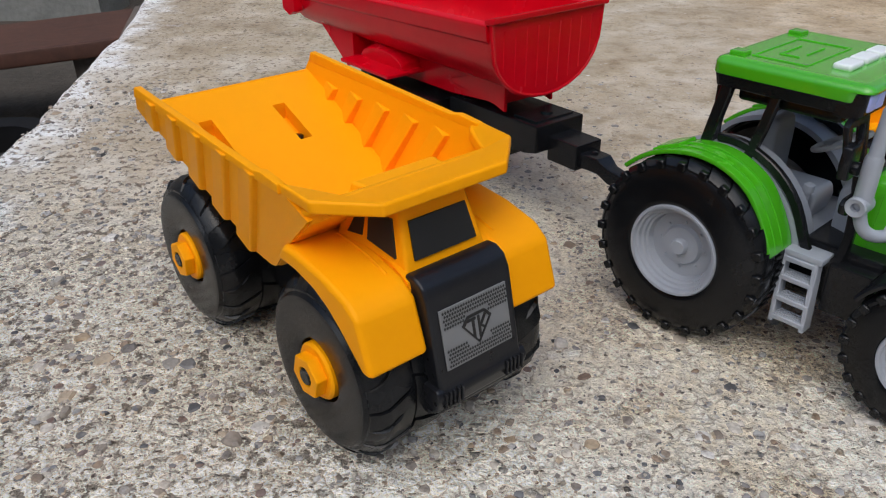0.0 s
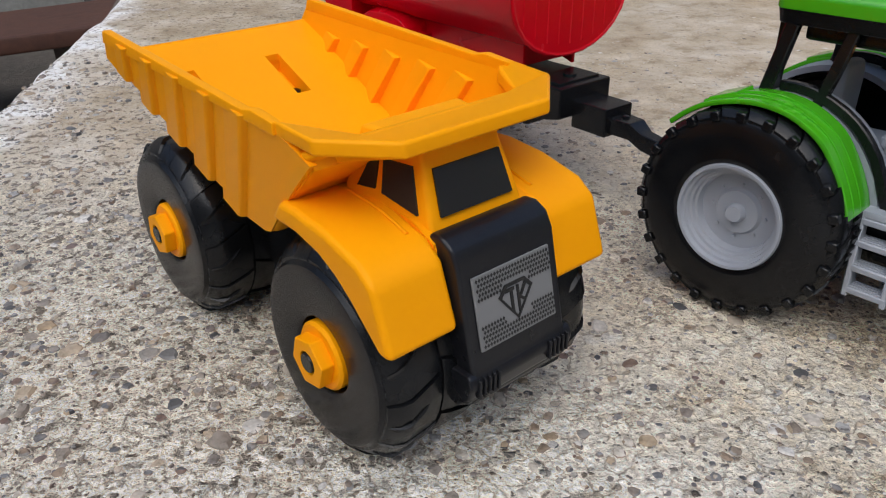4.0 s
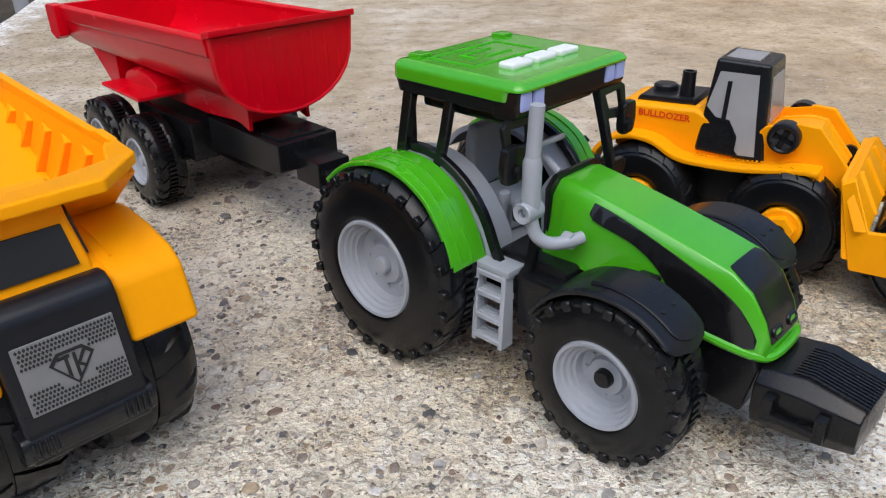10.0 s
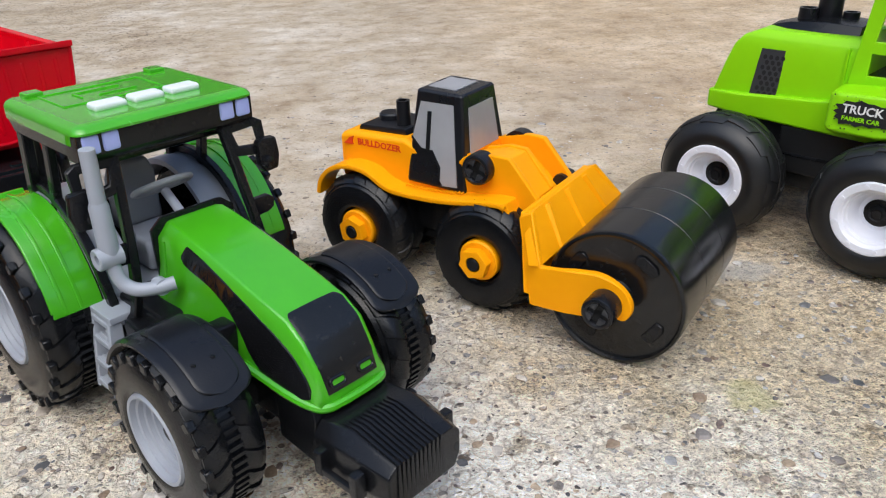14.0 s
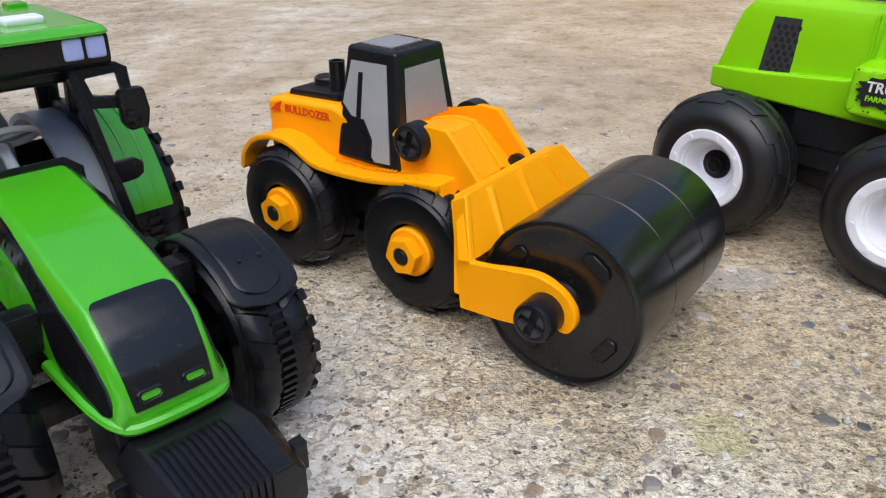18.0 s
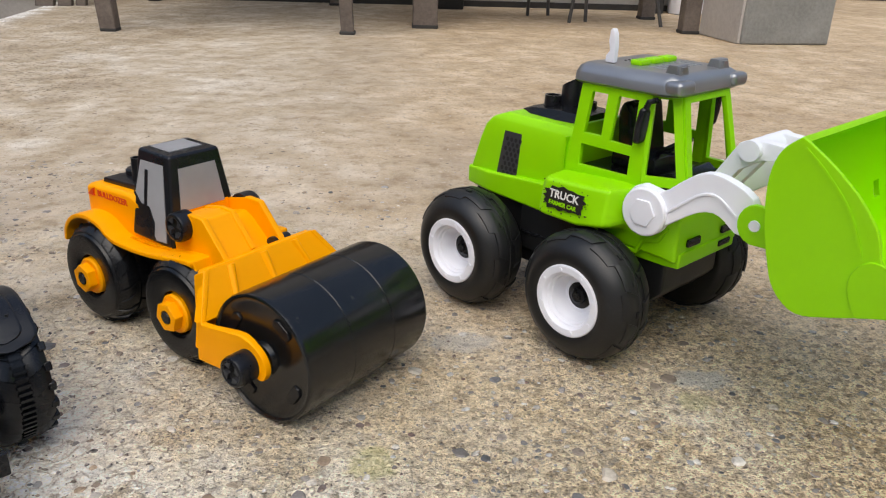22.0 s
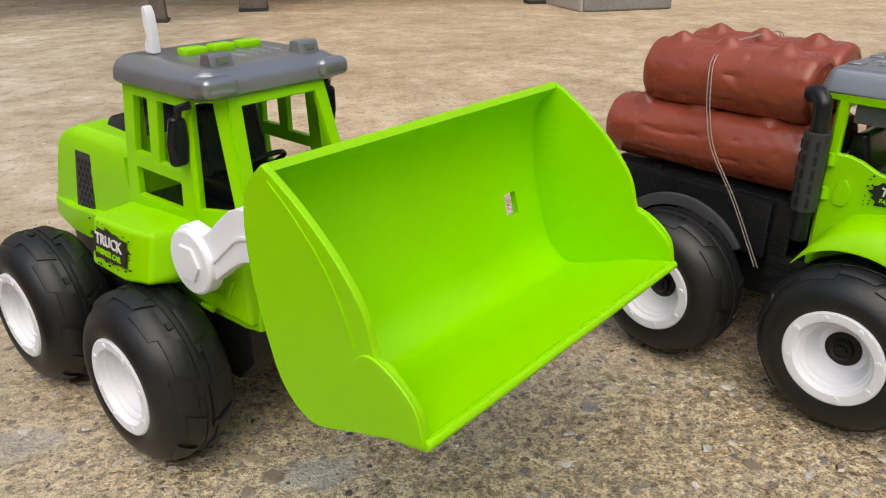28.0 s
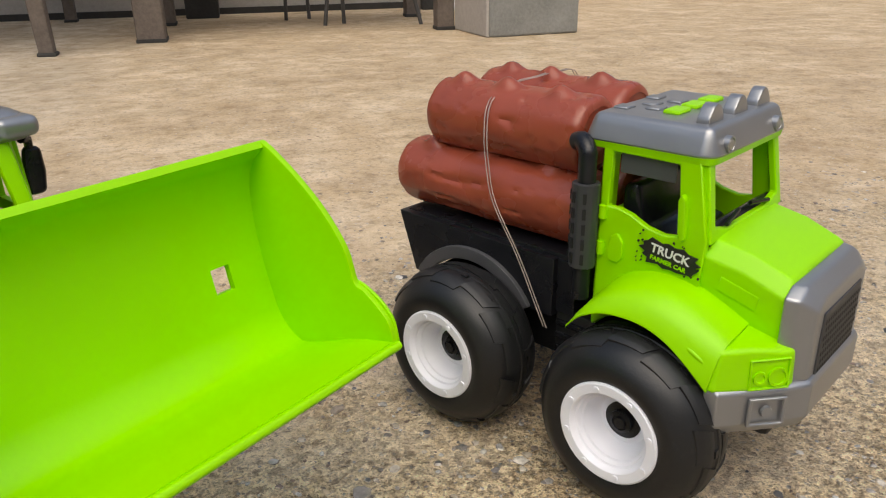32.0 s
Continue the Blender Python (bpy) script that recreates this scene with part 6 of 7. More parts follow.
def build_loader():
    t = thing("toy_wheel_loader", 0.6217, 0.4940, -50.5, "lime green plastic toy wheel loader with raised bucket", "toy loader")
    wheel = balloon_wheel(t, 42.2, 37, 23.2, 12)
    four_wheels(wheel, [(47.5, -61, 42.2), (-56.5, -61, 42.2), (47.5, 61, 42.2), (-56.5, 61, 42.2)])
    part("chassis", join(bevel(prism([(-80, 44), (-80, 78), (84, 72), (84, 46), (70, 32), (-70, 32)], -33, 33), 3, 2), box(-30, 30, -38, 38, 44, 76, 2)), SOFT, t, "black underframe")
    for x in (-56.5, 47.5):
        part("axle", box(x - 5, x + 5, -44, 44, 37, 48, 2), SOFT, t)
    pair("chassis_groove", box(-28, 28, -38.8, -37.6, 56, 58, 0.4), BLACK, t)
    # body
    body = part("body", bevel(loft([[(x, -hw, zb), (x, -hw, zt), (x, hw, zt), (x, hw, zb)] for x, hw, zb, zt in ((-85, 37, 79, 92), (-60, 41, 78, 93), (-6, 41, 76, 97), (84, 39, 72, 113), (92, 37, 70, 112))]), 2.0, 3), LIME, t, "lime green body")
    part("body_skirt", bevel(loft([[(x, -hw, 66), (x, -hw, 76), (x, hw, 76), (x, hw, 66)] for x, hw in ((30, 36), (84, 35), (93, 33))]), 1.5), LIME, body)
    part("front_vent", box(91, 94, 12, 26, 70, 74, 0.8), BLACK, body)
    pair("skirt_slot", box(92.2, 94.4, -27, -13, 79, 84, 0.8), BLACK, body)
    for s in (-1, 1):
        zig = [(58, 73), (66, 73), (70, 82), (80, 84), (86, 92), (88, 92), (82, 81.5), (72, 79.5), (68, 70.5), (58, 70.5)]
        part("skirt_relief", bevel(prism([(x * 0.98 + 1, z) for x, z in zig], *sorted((s * 38.2, s * 40.4))), 0.6, 1), LIME, body)
    hood = part("hood", bevel(loft([[(x0, -hw, z), (x1, -hw, z), (x1, hw, z), (x0, hw, z)] for x0, x1, hw, z in ((-82, 9, 37, 91), (-75, 9, 36, 114), (-71, 9, 35, 125), (-66, 9, 33, 131), (-56, 9, 29, 135))]), 1.6, 3), LIME, t, "rounded lime engine hood")
    part("hood_slot", box(2.2, 3.6, -37, 37, 97, 130, 0), LIME, hood)

    def vent_y(x, z):
        return -37.8 + max(0, (z - 91)) * 0.1
    for s in (-1, 1):
        v = warped(prism([(-55, 92), (-37, 92), (-35.5, 124), (-52, 124)], -0.6, 0.6, b=0.4), lambda c: Vector((c.x, vent_y(c.x, c.z) + c.y, c.z)))
        vent = part("side_vent", v if s < 0 else mirrored(v), NETTING, hood, "black honeycomb vent")
        if s < 0:
            honeycomb(lambda x, z: vent_y(x, z) - 0.75, -53, -36, 92, 123, 4.0, RECESS_SHADE, vent, 0.08)
    part("engine_top", bevel(loft([[(x, -w, 134), (x, -w * 0.8, zt - 1), (x, 0, zt), (x, w * 0.8, zt - 1), (x, w, 134)] for x, w, zt in ((-58, 12, 136), (-44, 20, 140), (-20, 22, 142), (2, 20, 141))]), 0.8), BLACK, hood)
    for x, y, r, zt, cut in ((-38, -2, 6.5, 147, 0.0), (-27, 5, 8, 157, 0.55), (-14, 8, 5.5, 145, 0.0)):
        stack = lathe([(138, 0), (138, r), (zt, r * 0.94), (zt, r * 0.66), (zt - 6, r * 0.66), (zt - 6, 0)], 24, "z", (x, y, 0))
        part("exhaust_pipe", warped(stack, lambda c, x=x, zt=zt, cut=cut: Vector((c.x, c.y, c.z + (cut * (c.x - x) if c.z > zt - 8 else 0)))), SATIN, hood, "black exhaust stack")
    for s in (-1, 1):
        bx = loft([[(2, s * 36, 78), (2, s * 36, 108), (3, s * 55, 107), (4, s * 60, 87)], [(8, s * 36, 79), (8, s * 36, 110), (8, s * 58.5, 108), (8, s * 63, 85.5)], [(36, s * 36, 80), (36, s * 36, 112), (36, s * 59, 109.5), (36, s * 63, 85)], [(54, s * 36, 82), (54, s * 36, 113), (54, s * 56, 110), (55, s * 61, 88)], [(66, s * 36, 84), (66, s * 36, 113), (62, s * 42, 109), (63, s * 43, 92)]])
        part("side_box", bevel(bx, 2.2, 3), LIME, body, "bulging lime mudguard")
    badge(body, Matrix.Translation((25, -61.6, 98.2)) @ Matrix.Rotation(radians(-9.5), 4, "X"), 30, 13.5, 3)
    # cab
    side = [(6, 107), (63, 110), (61.5, 170), (12, 170)]
    holes = [[(17, 136), (30.5, 136), (31.5, 162), (20, 162)], [(37, 134.5), (53.5, 134), (53.5, 162), (39.5, 162)], [(16.5, 115.5), (53, 116), (53, 128.5), (16.5, 129)]]
    for s in (-1, 1):
        p = warped(plate(side, holes, -1.6, 1.6, b=0.5), lambda c: Vector((c.x, -37.5 + (c.z - 108) * 0.055 + c.y, c.z)))
        part("cab_side", p if s < 0 else mirrored(p), LIME, t, "lime cab side with open windows")

    def framed(bl, br, tr, tl, hole):
        """A flat frame between four corners, with one opening given in hundredths."""
        bl, br, tr, tl = (Vector(q) for q in (bl, br, tr, tl))
        nrm = (br - bl).cross(tl - bl).normalized()

        def f(c):
            u, v = c.x / 100, c.y / 100
            return bl * (1 - u) * (1 - v) + br * u * (1 - v) + tr * u * v + tl * (1 - u) * v + nrm * c.z
        return warped(plate([(0, 0), (100, 0), (100, 100), (0, 100)], [hole], -1.6, 1.6, "z", 0.5), f)
    angled = framed((61, -37.2, 108), (89, -29, 111), (74.5, -25, 169), (61, -34.3, 169), [(13, 17), (80, 16), (70, 92), (14, 92)])
    pair("corner_frame", angled, LIME, t, "lime slanted corner window frame")
    part("cab_front", framed((89, -29.6, 111), (89, 29.6, 111), (74.5, 25.6, 169), (74.5, -25.6, 169), [(9, 14), (91, 14), (88, 88), (12, 88)]), LIME, t)
    bk = plate([(-37, 108), (37, 108), (34, 170), (-34, 170)], [[(-29, 140), (29, 140), (28, 163), (-28, 163)]], 11, 14, "x", 0.5)
    part("cab_back", bk, LIME, t)
    part("cab_floor", box(12, 88, -35, 35, 108, 114, 1), BLACK, t)
    seat = part("seat", bevel(prism([(26, 114), (26, 124), (58, 124), (60, 114)], -18, 18), 2), BLACK, t, "black seat block")
    part("seat_back", bevel(prism([(30, 118), (27, 148), (30, 156), (37, 155), (44, 122)], -18, 18), 4, 4), BLACK, seat)
    part("dash", bevel(prism([(68, 114), (67, 118), (74, 120), (82, 114)], -22, 22), 1.5), BLACK, t)
    part("steering_ring", moved(lathe([(1.3 * math.sin(a), 11 + 1.3 * math.cos(a)) for a in [2 * math.pi * i / 8 for i in range(8)]], 24, "z", closed=True), Matrix.Translation((60, 0, 130)) @ Matrix.Rotation(radians(-35), 4, "Y")), BLACK, t)
    for s in (-1, 1):
        ma = part("mirror_arm", tube([(66, s * 36, 164), (63, s * 40, 163), (61, s * 41, 156)], 1.8, 8), BLACK, t)
        part("mirror", bevel(loft([[(x, s * 41 - 4, 138), (x, s * 41 + 4, 138), (x + 1, s * 41 + 5, 148), (x + 2, s * 41 + 4, 159), (x + 2, s * 41 - 3, 160), (x + 1, s * 41 - 5, 148)] for x in (57, 62)]), 2.4, 3), BLACK, ma, "black wing mirror")
    # roof
    def rr(z, k, front=0):
        pts = []
        x0, x1, hw, r = 2.5, 79, 38.8, 10
        for cx, cy, a0 in ((x1 - r, hw - r, 0), (x0 + r, hw - r, 90), (x0 + r, -hw + r, 180), (x1 - r, -hw + r, 270)):
            for i in range(5):
                a = radians(a0 + 22.5 * i)
                pts.append((cx + (r - k) * math.cos(a), cy + (r - k) * math.sin(a), z))
        return pts
    roof = part("roof", loft([rr(166.5, 1.5), rr(168, 0), rr(172.5, 0.5), rr(176, 2.6), rr(178.2, 6.5), rr(178.6, 9.9)]), SILVER, t, "silver plastic roof", 50)
    for y in (-14, 0.5, 15):
        part("sound_button", bevel(box(33, 41, y - 5.6, y + 5.6, 178.2, 181.8), 1.2), LIME, roof, "lime push button")
    for y in (-23, 23):
        part("roof_lamp", join(bevel(prism([(63, 177.5), (65, 183.5), (71, 183.5), (73, 177.5)], y - 5.5, y + 5.5), 0.8), box(71, 73, y - 2.5, y + 2.5, 179.5, 182.5, 0.4)), SILVER, roof)
    for y in (-30, 30):
        part("roof_bulge", bevel(box(69, 81.5, y - 8.5, y + 8.5, 167.5, 176), 3.4, 4), SILVER, roof)
    for i in range(6):
        part("roof_groove", box(45, 60, -17 + i * 7 - 0.6, -17 + i * 7 + 0.6, 178.2, 179.1, 0.2, 1), DIM_GREY, roof)
    part("speaker_holes", join(*[lathe([(178.4, 0), (179.0, 0), (179.0, 0.8), (178.4, 0.8)], 8, "z", (22 + 4 * (i % 3), -8 + 4 * (i // 3), 0)) for i in range(9)]), INK, roof)
    flag = [(-5, 179), (5, 179), (5.4, 188), (4, 196), (1, 199.5), (-2.4, 198.5), (-3, 192), (-1, 186), (-5, 183)]
    part("roof_lever", bevel(prism([(23 + x * 0.62, z) for x, z in flag], -27, -22.5), 0.9), WHITE, roof, "white curved lever")
    # lifting arms
    arm = [(64, 95), (72, 91), (84, 93.5), (96, 102), (108, 110.2), (117, 112.5), (124, 110), (131, 105), (139, 106), (142, 115), (138, 126), (126, 132), (114, 134.2), (104, 131.2), (94, 123.5), (84, 116), (72, 118), (63, 111)]
    for s in (-1, 1):
        e = 0 if s < 0 else -8
        y0, y1 = sorted((s * 43 + e, s * 50 + e))
        a = part("lift_arm", bevel(prism(flat2(arm + [arm[0]], 2)[:-1], y0, y1), 1.0), WHITE, t, "white lifting arm")
        part("arm_pivot", bevel(lathe([(s * 53, 0), (s * 53, 13.4), (s * 52, 14.6), (s * 46, 14.6), (s * 40, 0)], 40, "y", (76, e, 102.5)), 0.3, 1), WHITE, a)
        hexa = [(76 + 8.6 * math.cos(radians(60 * i)), 102.5 + 8.6 * math.sin(radians(60 * i))) for i in range(6)]
        part("pivot_nut", prism(hexa, *sorted((s * 52.6 + e, s * 54.4 + e)), b=0.5), WHITE, a)
        rib = flat2([(89, 106), (99, 114.5), (109, 122), (119, 123), (131, 115)], 4)
        part("arm_ridge", strip(rib, *sorted((s * 49.6 + e, s * 51 + e)), 1.6, 0.4), WHITE, a)
        part("bucket_ear", bevel(prism([(143 + 10 * math.cos(radians(a_)), 114 + 11 * math.sin(radians(a_))) for a_ in range(60, 300, 20)] + [(162, 104), (159, 125)], *sorted((s * 50.4 + e, s * 54 + e))), 0.8), LIME, t, "lime bucket ear")
        part("ear_pin", lathe([(s * 55, 0), (s * 55, 3), (s * 40, 3), (s * 40, 0)], 14, "y", (143, e, 114)), WHITE, t)
    link = [(92, 116), (98, 110), (112, 130), (124, 138), (140, 140), (140, 148), (122, 149), (110, 146)]
    part("tilt_link", bevel(prism(link, -18, -10), 1), WHITE, t, "white tilt link")
    part("tilt_link", bevel(prism(link, 10, 18), 1), WHITE, t)
    part("link_pin", lathe([(-22, 0), (-22, 6), (22, 6), (22, 0)], 18, "y", (118, 0, 143)), WHITE, t)
    part("link_bar", box(136, 154, -16, 16, 140, 148, 1.5), WHITE, t)
    # bucket
    back = flat2([(167, 169), (159, 161), (155.5, 148), (157, 128), (162, 108), (168, 94), (180, 86), (196, 90), (212, 96), (229, 100)], 4)
    run = [0.0]
    for a, c in zip(back, back[1:]):
        run.append(run[-1] + math.dist(a, c))

    def bend(c):
        k = min(max(int(np.searchsorted(run, c.x)), 1), len(back) - 1)
        f = (c.x - run[k - 1]) / (run[k] - run[k - 1])
        (ax, az), (bx, bz) = back[k - 1], back[k]
        d = Vector((bx - ax, bz - az)).normalized()
        return Vector((ax + (bx - ax) * f - d.y * c.z, c.y, az + (bz - az) * f + d.x * c.z))
    at = run[min(range(len(back)), key=lambda k: abs(back[k][1] - 119) + (99 if back[k][0] > 175 else 0))]
    sheet = plate([(0, -77), (run[-1], -77), (run[-1], 77), (0, 77)], [[(at - 5, 50.5), (at + 5, 50.5), (at + 5, 59), (at - 5, 59)]], 0, 3.0, "z")
    for r in run[1:-1]:
        bmesh.ops.bisect_plane(sheet, geom=sheet.verts[:] + sheet.edges[:] + sheet.faces[:], plane_co=(r, 0, 0), plane_no=(1, 0, 0))
    bucket = part("bucket", warped(sheet, bend), LIME, t, "lime green loading bucket, raised")
    sidep = back + [(x, z) for x, z in flat2([(229, 102), (226, 111), (216, 119.5), (211, 122), (207, 134), (197, 147), (183, 159), (167, 169.5)], 4)[:-1]]
    for s in (-1, 1):
        part("bucket_side", bevel(prism(sidep, *sorted((s * 75.2, s * 78))), 0.6, 2, 40), LIME, bucket)
        wear = flat2([(229.5, 100.5), (226.5, 111.5), (218, 119), (208, 122), (201, 116), (200, 106), (206, 94)], 4) + [(216, 97.5)]
        part("bucket_cutter", bevel(prism(wear, *sorted((s * 77.4, s * 79))), 0.7, 2, 40), LIME, bucket)
        seam = flat2([(170, 165), (181, 156), (193, 143), (201, 128), (203, 122)], 4)
        part("bucket_ridge", strip(seam, *sorted((s * 77.2, s * 78.4)), 1.6, 0.15), LIME, bucket)
    part("bucket_lip", bevel(prism([(221, 97), (230, 99), (231.4, 101), (230, 102.8), (221, 100.8)], -78, 78), 0.8), LIME, bucket)
    return t


build_loader()


# ---- lime green log truck ----
def toy_log(x0, x1, y, z, r, seed):
    """Moulded plastic log with knots, long bark grooves and a flat ringed end."""
    rings = []
    n, k = 60, 72
    rnd = random.Random(seed)
    knots = [(x0 + (x1 - x0) * f, radians(a), 4.4) for f, a in ((0.16, 96 + 4 * (seed % 5)), (0.46, 84 + 5 * (seed % 4)), (0.8, 100))]
    for i in range(n + 1):
        x = x0 + (x1 - x0) * i / n
        e = min(1, min(i, n - i) / 2.2)
        ring = []
        for j in range(k):
            a = 2 * math.pi * j / k
            ca, sa = math.cos(a), math.sin(a)
            rr = r * (0.93 + 0.07 * math.sqrt(e)) + 0.8 * noise.noise((x * 0.03, 2.2 * ca + seed, 2.2 * sa))
            g = noise.noise((x * 0.022, 2.6 * ca, 2.6 * sa + seed))
            rr -= 1.2 * max(0.0, 1 - abs(g) / 0.055) ** 2 * e
            rr += 0.16 * noise.noise((x * 0.16, 11 * ca, 11 * sa + seed))
            for kx, ka, kr in knots:
                da = (a - ka + math.pi) % (2 * math.pi) - math.pi
                d = math.sqrt(((x - kx) / 5.6) ** 2 + (da * r / 4.4) ** 2)
                rr += kr * math.exp(-d * d) - 0.35 * math.exp(-((d - 1.7) / 0.4) ** 2)
            ring.append((x, y + rr * ca, z + rr * sa))
        rings.append(ring)
    for f, dx in ((0.9, 0.8), (0.8, 1.2), (0.77, 0.8), (0.56, 0.8), (0.53, 1.2), (0.36, 1.2), (0.33, 0.8), (0.15, 0.8), (0.12, 1.2)):
        rings.append([(x1 + dx, y + (p[1] - y) * f, z + (p[2] - z) * f) for p in rings[n]])
    return loft(rings)


def build_log_truck():
    t = thing("toy_log_truck", 0.9555, 0.4516, -57.5, "lime green plastic toy log truck with white rims", "toy truck")
    wheel = balloon_wheel(t, 42.2, 37, 23.4, 12)
    four_wheels(wheel, [(47, -58.5, 42.2), (-53, -58.5, 42.2), (47, 58.5, 42.2), (-53, 58.5, 42.2)])
    part("chassis", join(box(-96, 96, -26, 26, 36, 66, 3), box(-10, 14, -36, 36, 44, 68, 3)), SOFT, t, "black underframe")
    for x in (-53, 47):
        part("axle", box(x - 5, x + 5, -42, 42, 37, 48, 2), SOFT, t)
    for i in range(3):
        pair("chassis_fin", box(-8, 12, -37.5, -35.5, 46 + i * 7, 49 + i * 7, 0.5), BLACK, t)
    # load bed
    arch = [(-60 + 42 * math.cos(radians(a)), 44 + 41 * math.sin(radians(a))) for a in range(150, 29, -8)]
    bedp = [(-115, 97), (-103, 63), (-99, 64)] + arch + [(-21, 64.5), (-9, 64.5), (-8.5, 95.5)]
    part("load_bed", join(bevel(prism(bedp, -40, 40), 1.0), box(-9, 2, -37, 37, 67, 95, 1)), SATIN, t, "black load bed")
    part("bed_floor", box(-112, -2, -36, 36, 92, 97.5, 1), SATIN, t)
    out = [(-60 + 45 * math.cos(radians(a)), 44 + 44 * math.sin(radians(a))) for a in range(151, 28, -6)]
    pair("bed_arch", strip(out, -42.5, -38, 7, 0.8), ARCH_GREY, t, "grey wheel arch moulding")
    # cab
    side = [(13, 68), (13, 156), (57, 157), (64, 122), (62, 96), (40, 84), (20, 74)]
    hole = [(17.5, 128), (17.5, 152.5), (48.5, 152), (52, 122), (45, 121), (37, 122.6), (29, 126.4), (23, 128)]
    for s in (-1, 1):
        p = warped(plate(side, [hole], -1.8, 1.8, b=0.6), lambda c: Vector((c.x, -37 + max(0, c.z - 122) * 0.045 + c.y, c.z)))
        part("cab_side", p if s < 0 else mirrored(p), LIME, t, "lime cab side with open window")
        part("door_edge", bevel(prism([(51.5, 124), (50.5, 138), (52, 141), (54, 139), (55.5, 122), (53.5, 120)], *sorted((s * 36.5, s * 40.5))), 1), LIME, t)
        for z in (105, 122):
            part("door_hinge", lathe([(z, 0), (z, 2), (z + 6, 2), (z + 6, 0)], 12, "z", (15.5, s * 38.8, 0)), LIME, t)
        part("door_handle", bevel(prism([(20, 103), (25, 103), (27, 106), (27, 113), (24, 117), (20.5, 115), (19, 108)], *sorted((s * 38.4, s * 40))), 0.8), LIME, t)
        part("visor_panel", box(20, 46, *sorted((s * 33.5, s * 34.6)), 143, 153, 0.5), ARCH_GREY, t, "dim grey blind")
    fr = warped(plate([(-37, 121), (37, 121), (35, 157), (-35, 157)], [[(-32, 127), (-20, 124), (20, 124), (32, 127), (30, 152), (-30, 152)]], -1.8, 1.8, "x", 0.6), lambda c: Vector((63.5 - (c.z - 121) * 0.16 + c.x, c.y, c.z)))
    part("cab_front", fr, LIME, t)
    part("cab_back", plate([(-37, 68), (37, 68), (35, 156), (-35, 156)], [[(-26, 122), (26, 122), (25, 148), (-25, 148)]], 11.5, 14.5, "x", 0.4), LIME, t)
    part("cab_floor", box(14, 62, -35, 35, 96, 101, 1), BLACK, t)
    seat = part("seat", bevel(prism([(18, 101), (18, 136), (26, 138), (30, 116), (44, 114), (44, 101)], -28, 28), 3, 3), BLACK, t, "black seat")
    part("dash", bevel(prism([(54, 101), (54, 122), (60, 126.5), (64, 122), (64, 101)], -34, 34), 1), BLACK, t)
    pair("wiper", tube([(64.5, -22, 126), (62.5, -6, 128)], 1.0, 6), BLACK, t)
    # roof
    def rr(z, k, lift=0.0):
        pts = []
        x0, x1, hw, r = 1.5, 63, 38.5, 7
        for cx, cy, a0 in ((x1 - r, hw - r, 0), (x0 + r, hw - r, 90), (x0 + r, -hw + r, 180), (x1 - r, -hw + r, 270)):
            for i in range(5):
                a = radians(a0 + 22.5 * i)
                pts.append((cx + (r - k) * math.cos(a), cy + (r - k) * math.sin(a), z))
        return pts
    part("roof_rail", bevel(loft([rr(153, 1.2), rr(157, 0.3)]), 0.5, 1), LIME, t)
    roof = part("roof", loft([rr(156.2, 0.5), rr(157, 0), rr(158, 0.2), rr(163, 2.0), rr(166, 3.2), rr(167.1, 4.2), rr(167.8, 5.6), rr(168, 6.9)]), SILVER, t, "silver plastic roof", 30)
    for y in (-15, 1, 17):
        part("sound_button", bevel(box(30, 38, y - 6, y + 6, 167.4, 169.8), 1.2), LIME, roof, "lime push button")
    for y in (-22, 2, 26):
        fin = [(-8, 0), (-6.6, 6), (-3, 10.2), (0, 11.2), (3, 10.2), (6.6, 6), (8, 0)]
        part("roof_lamp", bevel(prism([(y + a, 164 + c * 1.05) for a, c in fin], 49, 55, "x"), 1.2), SILVER, roof, "domed roof lamp")
    for y in (-25, 24):
        part("roof_stud", lathe([(61, 0), (63.6, 0), (63.6, 2.2), (63.1, 2.5), (63.7, 2.8), (63.6, 3.5), (61, 3.6)], 20, "x", (0, y, 160.5)), SILVER, roof)
    for i, (a, b_) in enumerate(((8, -20), (14, -6), (8, 8), (20, -14), (20, 6))):
        part("roof_relief", box(a, a + 7, b_ - 4, b_ + 4, 167.6, 168.9, 0.5, 1), SILVER, roof)
    # hood
    hood = part("hood", bevel(loft([[(x, -hb, 72), (x, -hs, zt - 8), (x, -hs + 6, zt - 1.2), (x, -10, zt), (x, 10, zt), (x, hs - 6, zt - 1.2), (x, hs, zt - 8), (x, hb, 72)] for x, hb, hs, zt in ((62, 36, 37, 124), (80, 35.5, 36.2, 120.5), (95, 35, 35.5, 114.5), (97.5, 34.5, 35, 113))]), 1.2), LIME, t, "lime hood")
    pair("hood_panel", warped(prism([(70, 103), (86, 98), (87, 104), (71, 109)], -0.8, 0.8, b=0.3), lambda c: Vector((c.x, -36.8 + (c.x - 62) * 0.06 + c.y, c.z))), LIME, hood)
    # front mudguards: stations from the rear tip forward, (x, z) of the outer lip and of the crease above it
    lipz = smooth_path([(15, 0, 77), (21, 0, 83.5), (30, 0, 88.5), (41, 0, 90.6), (52, 0, 90), (62, 0, 86.4), (71, 0, 80.2), (77.5, 0, 74.6), (81.5, 0, 70.8)], 4)
    crez = smooth_path([(15.5, 0, 79), (21, 0, 89), (30, 0, 97.5), (42, 0, 101.8), (54, 0, 102.2), (64, 0, 99.6), (73, 0, 95.6), (80, 0, 92), (84.5, 0, 89.6)], 4)
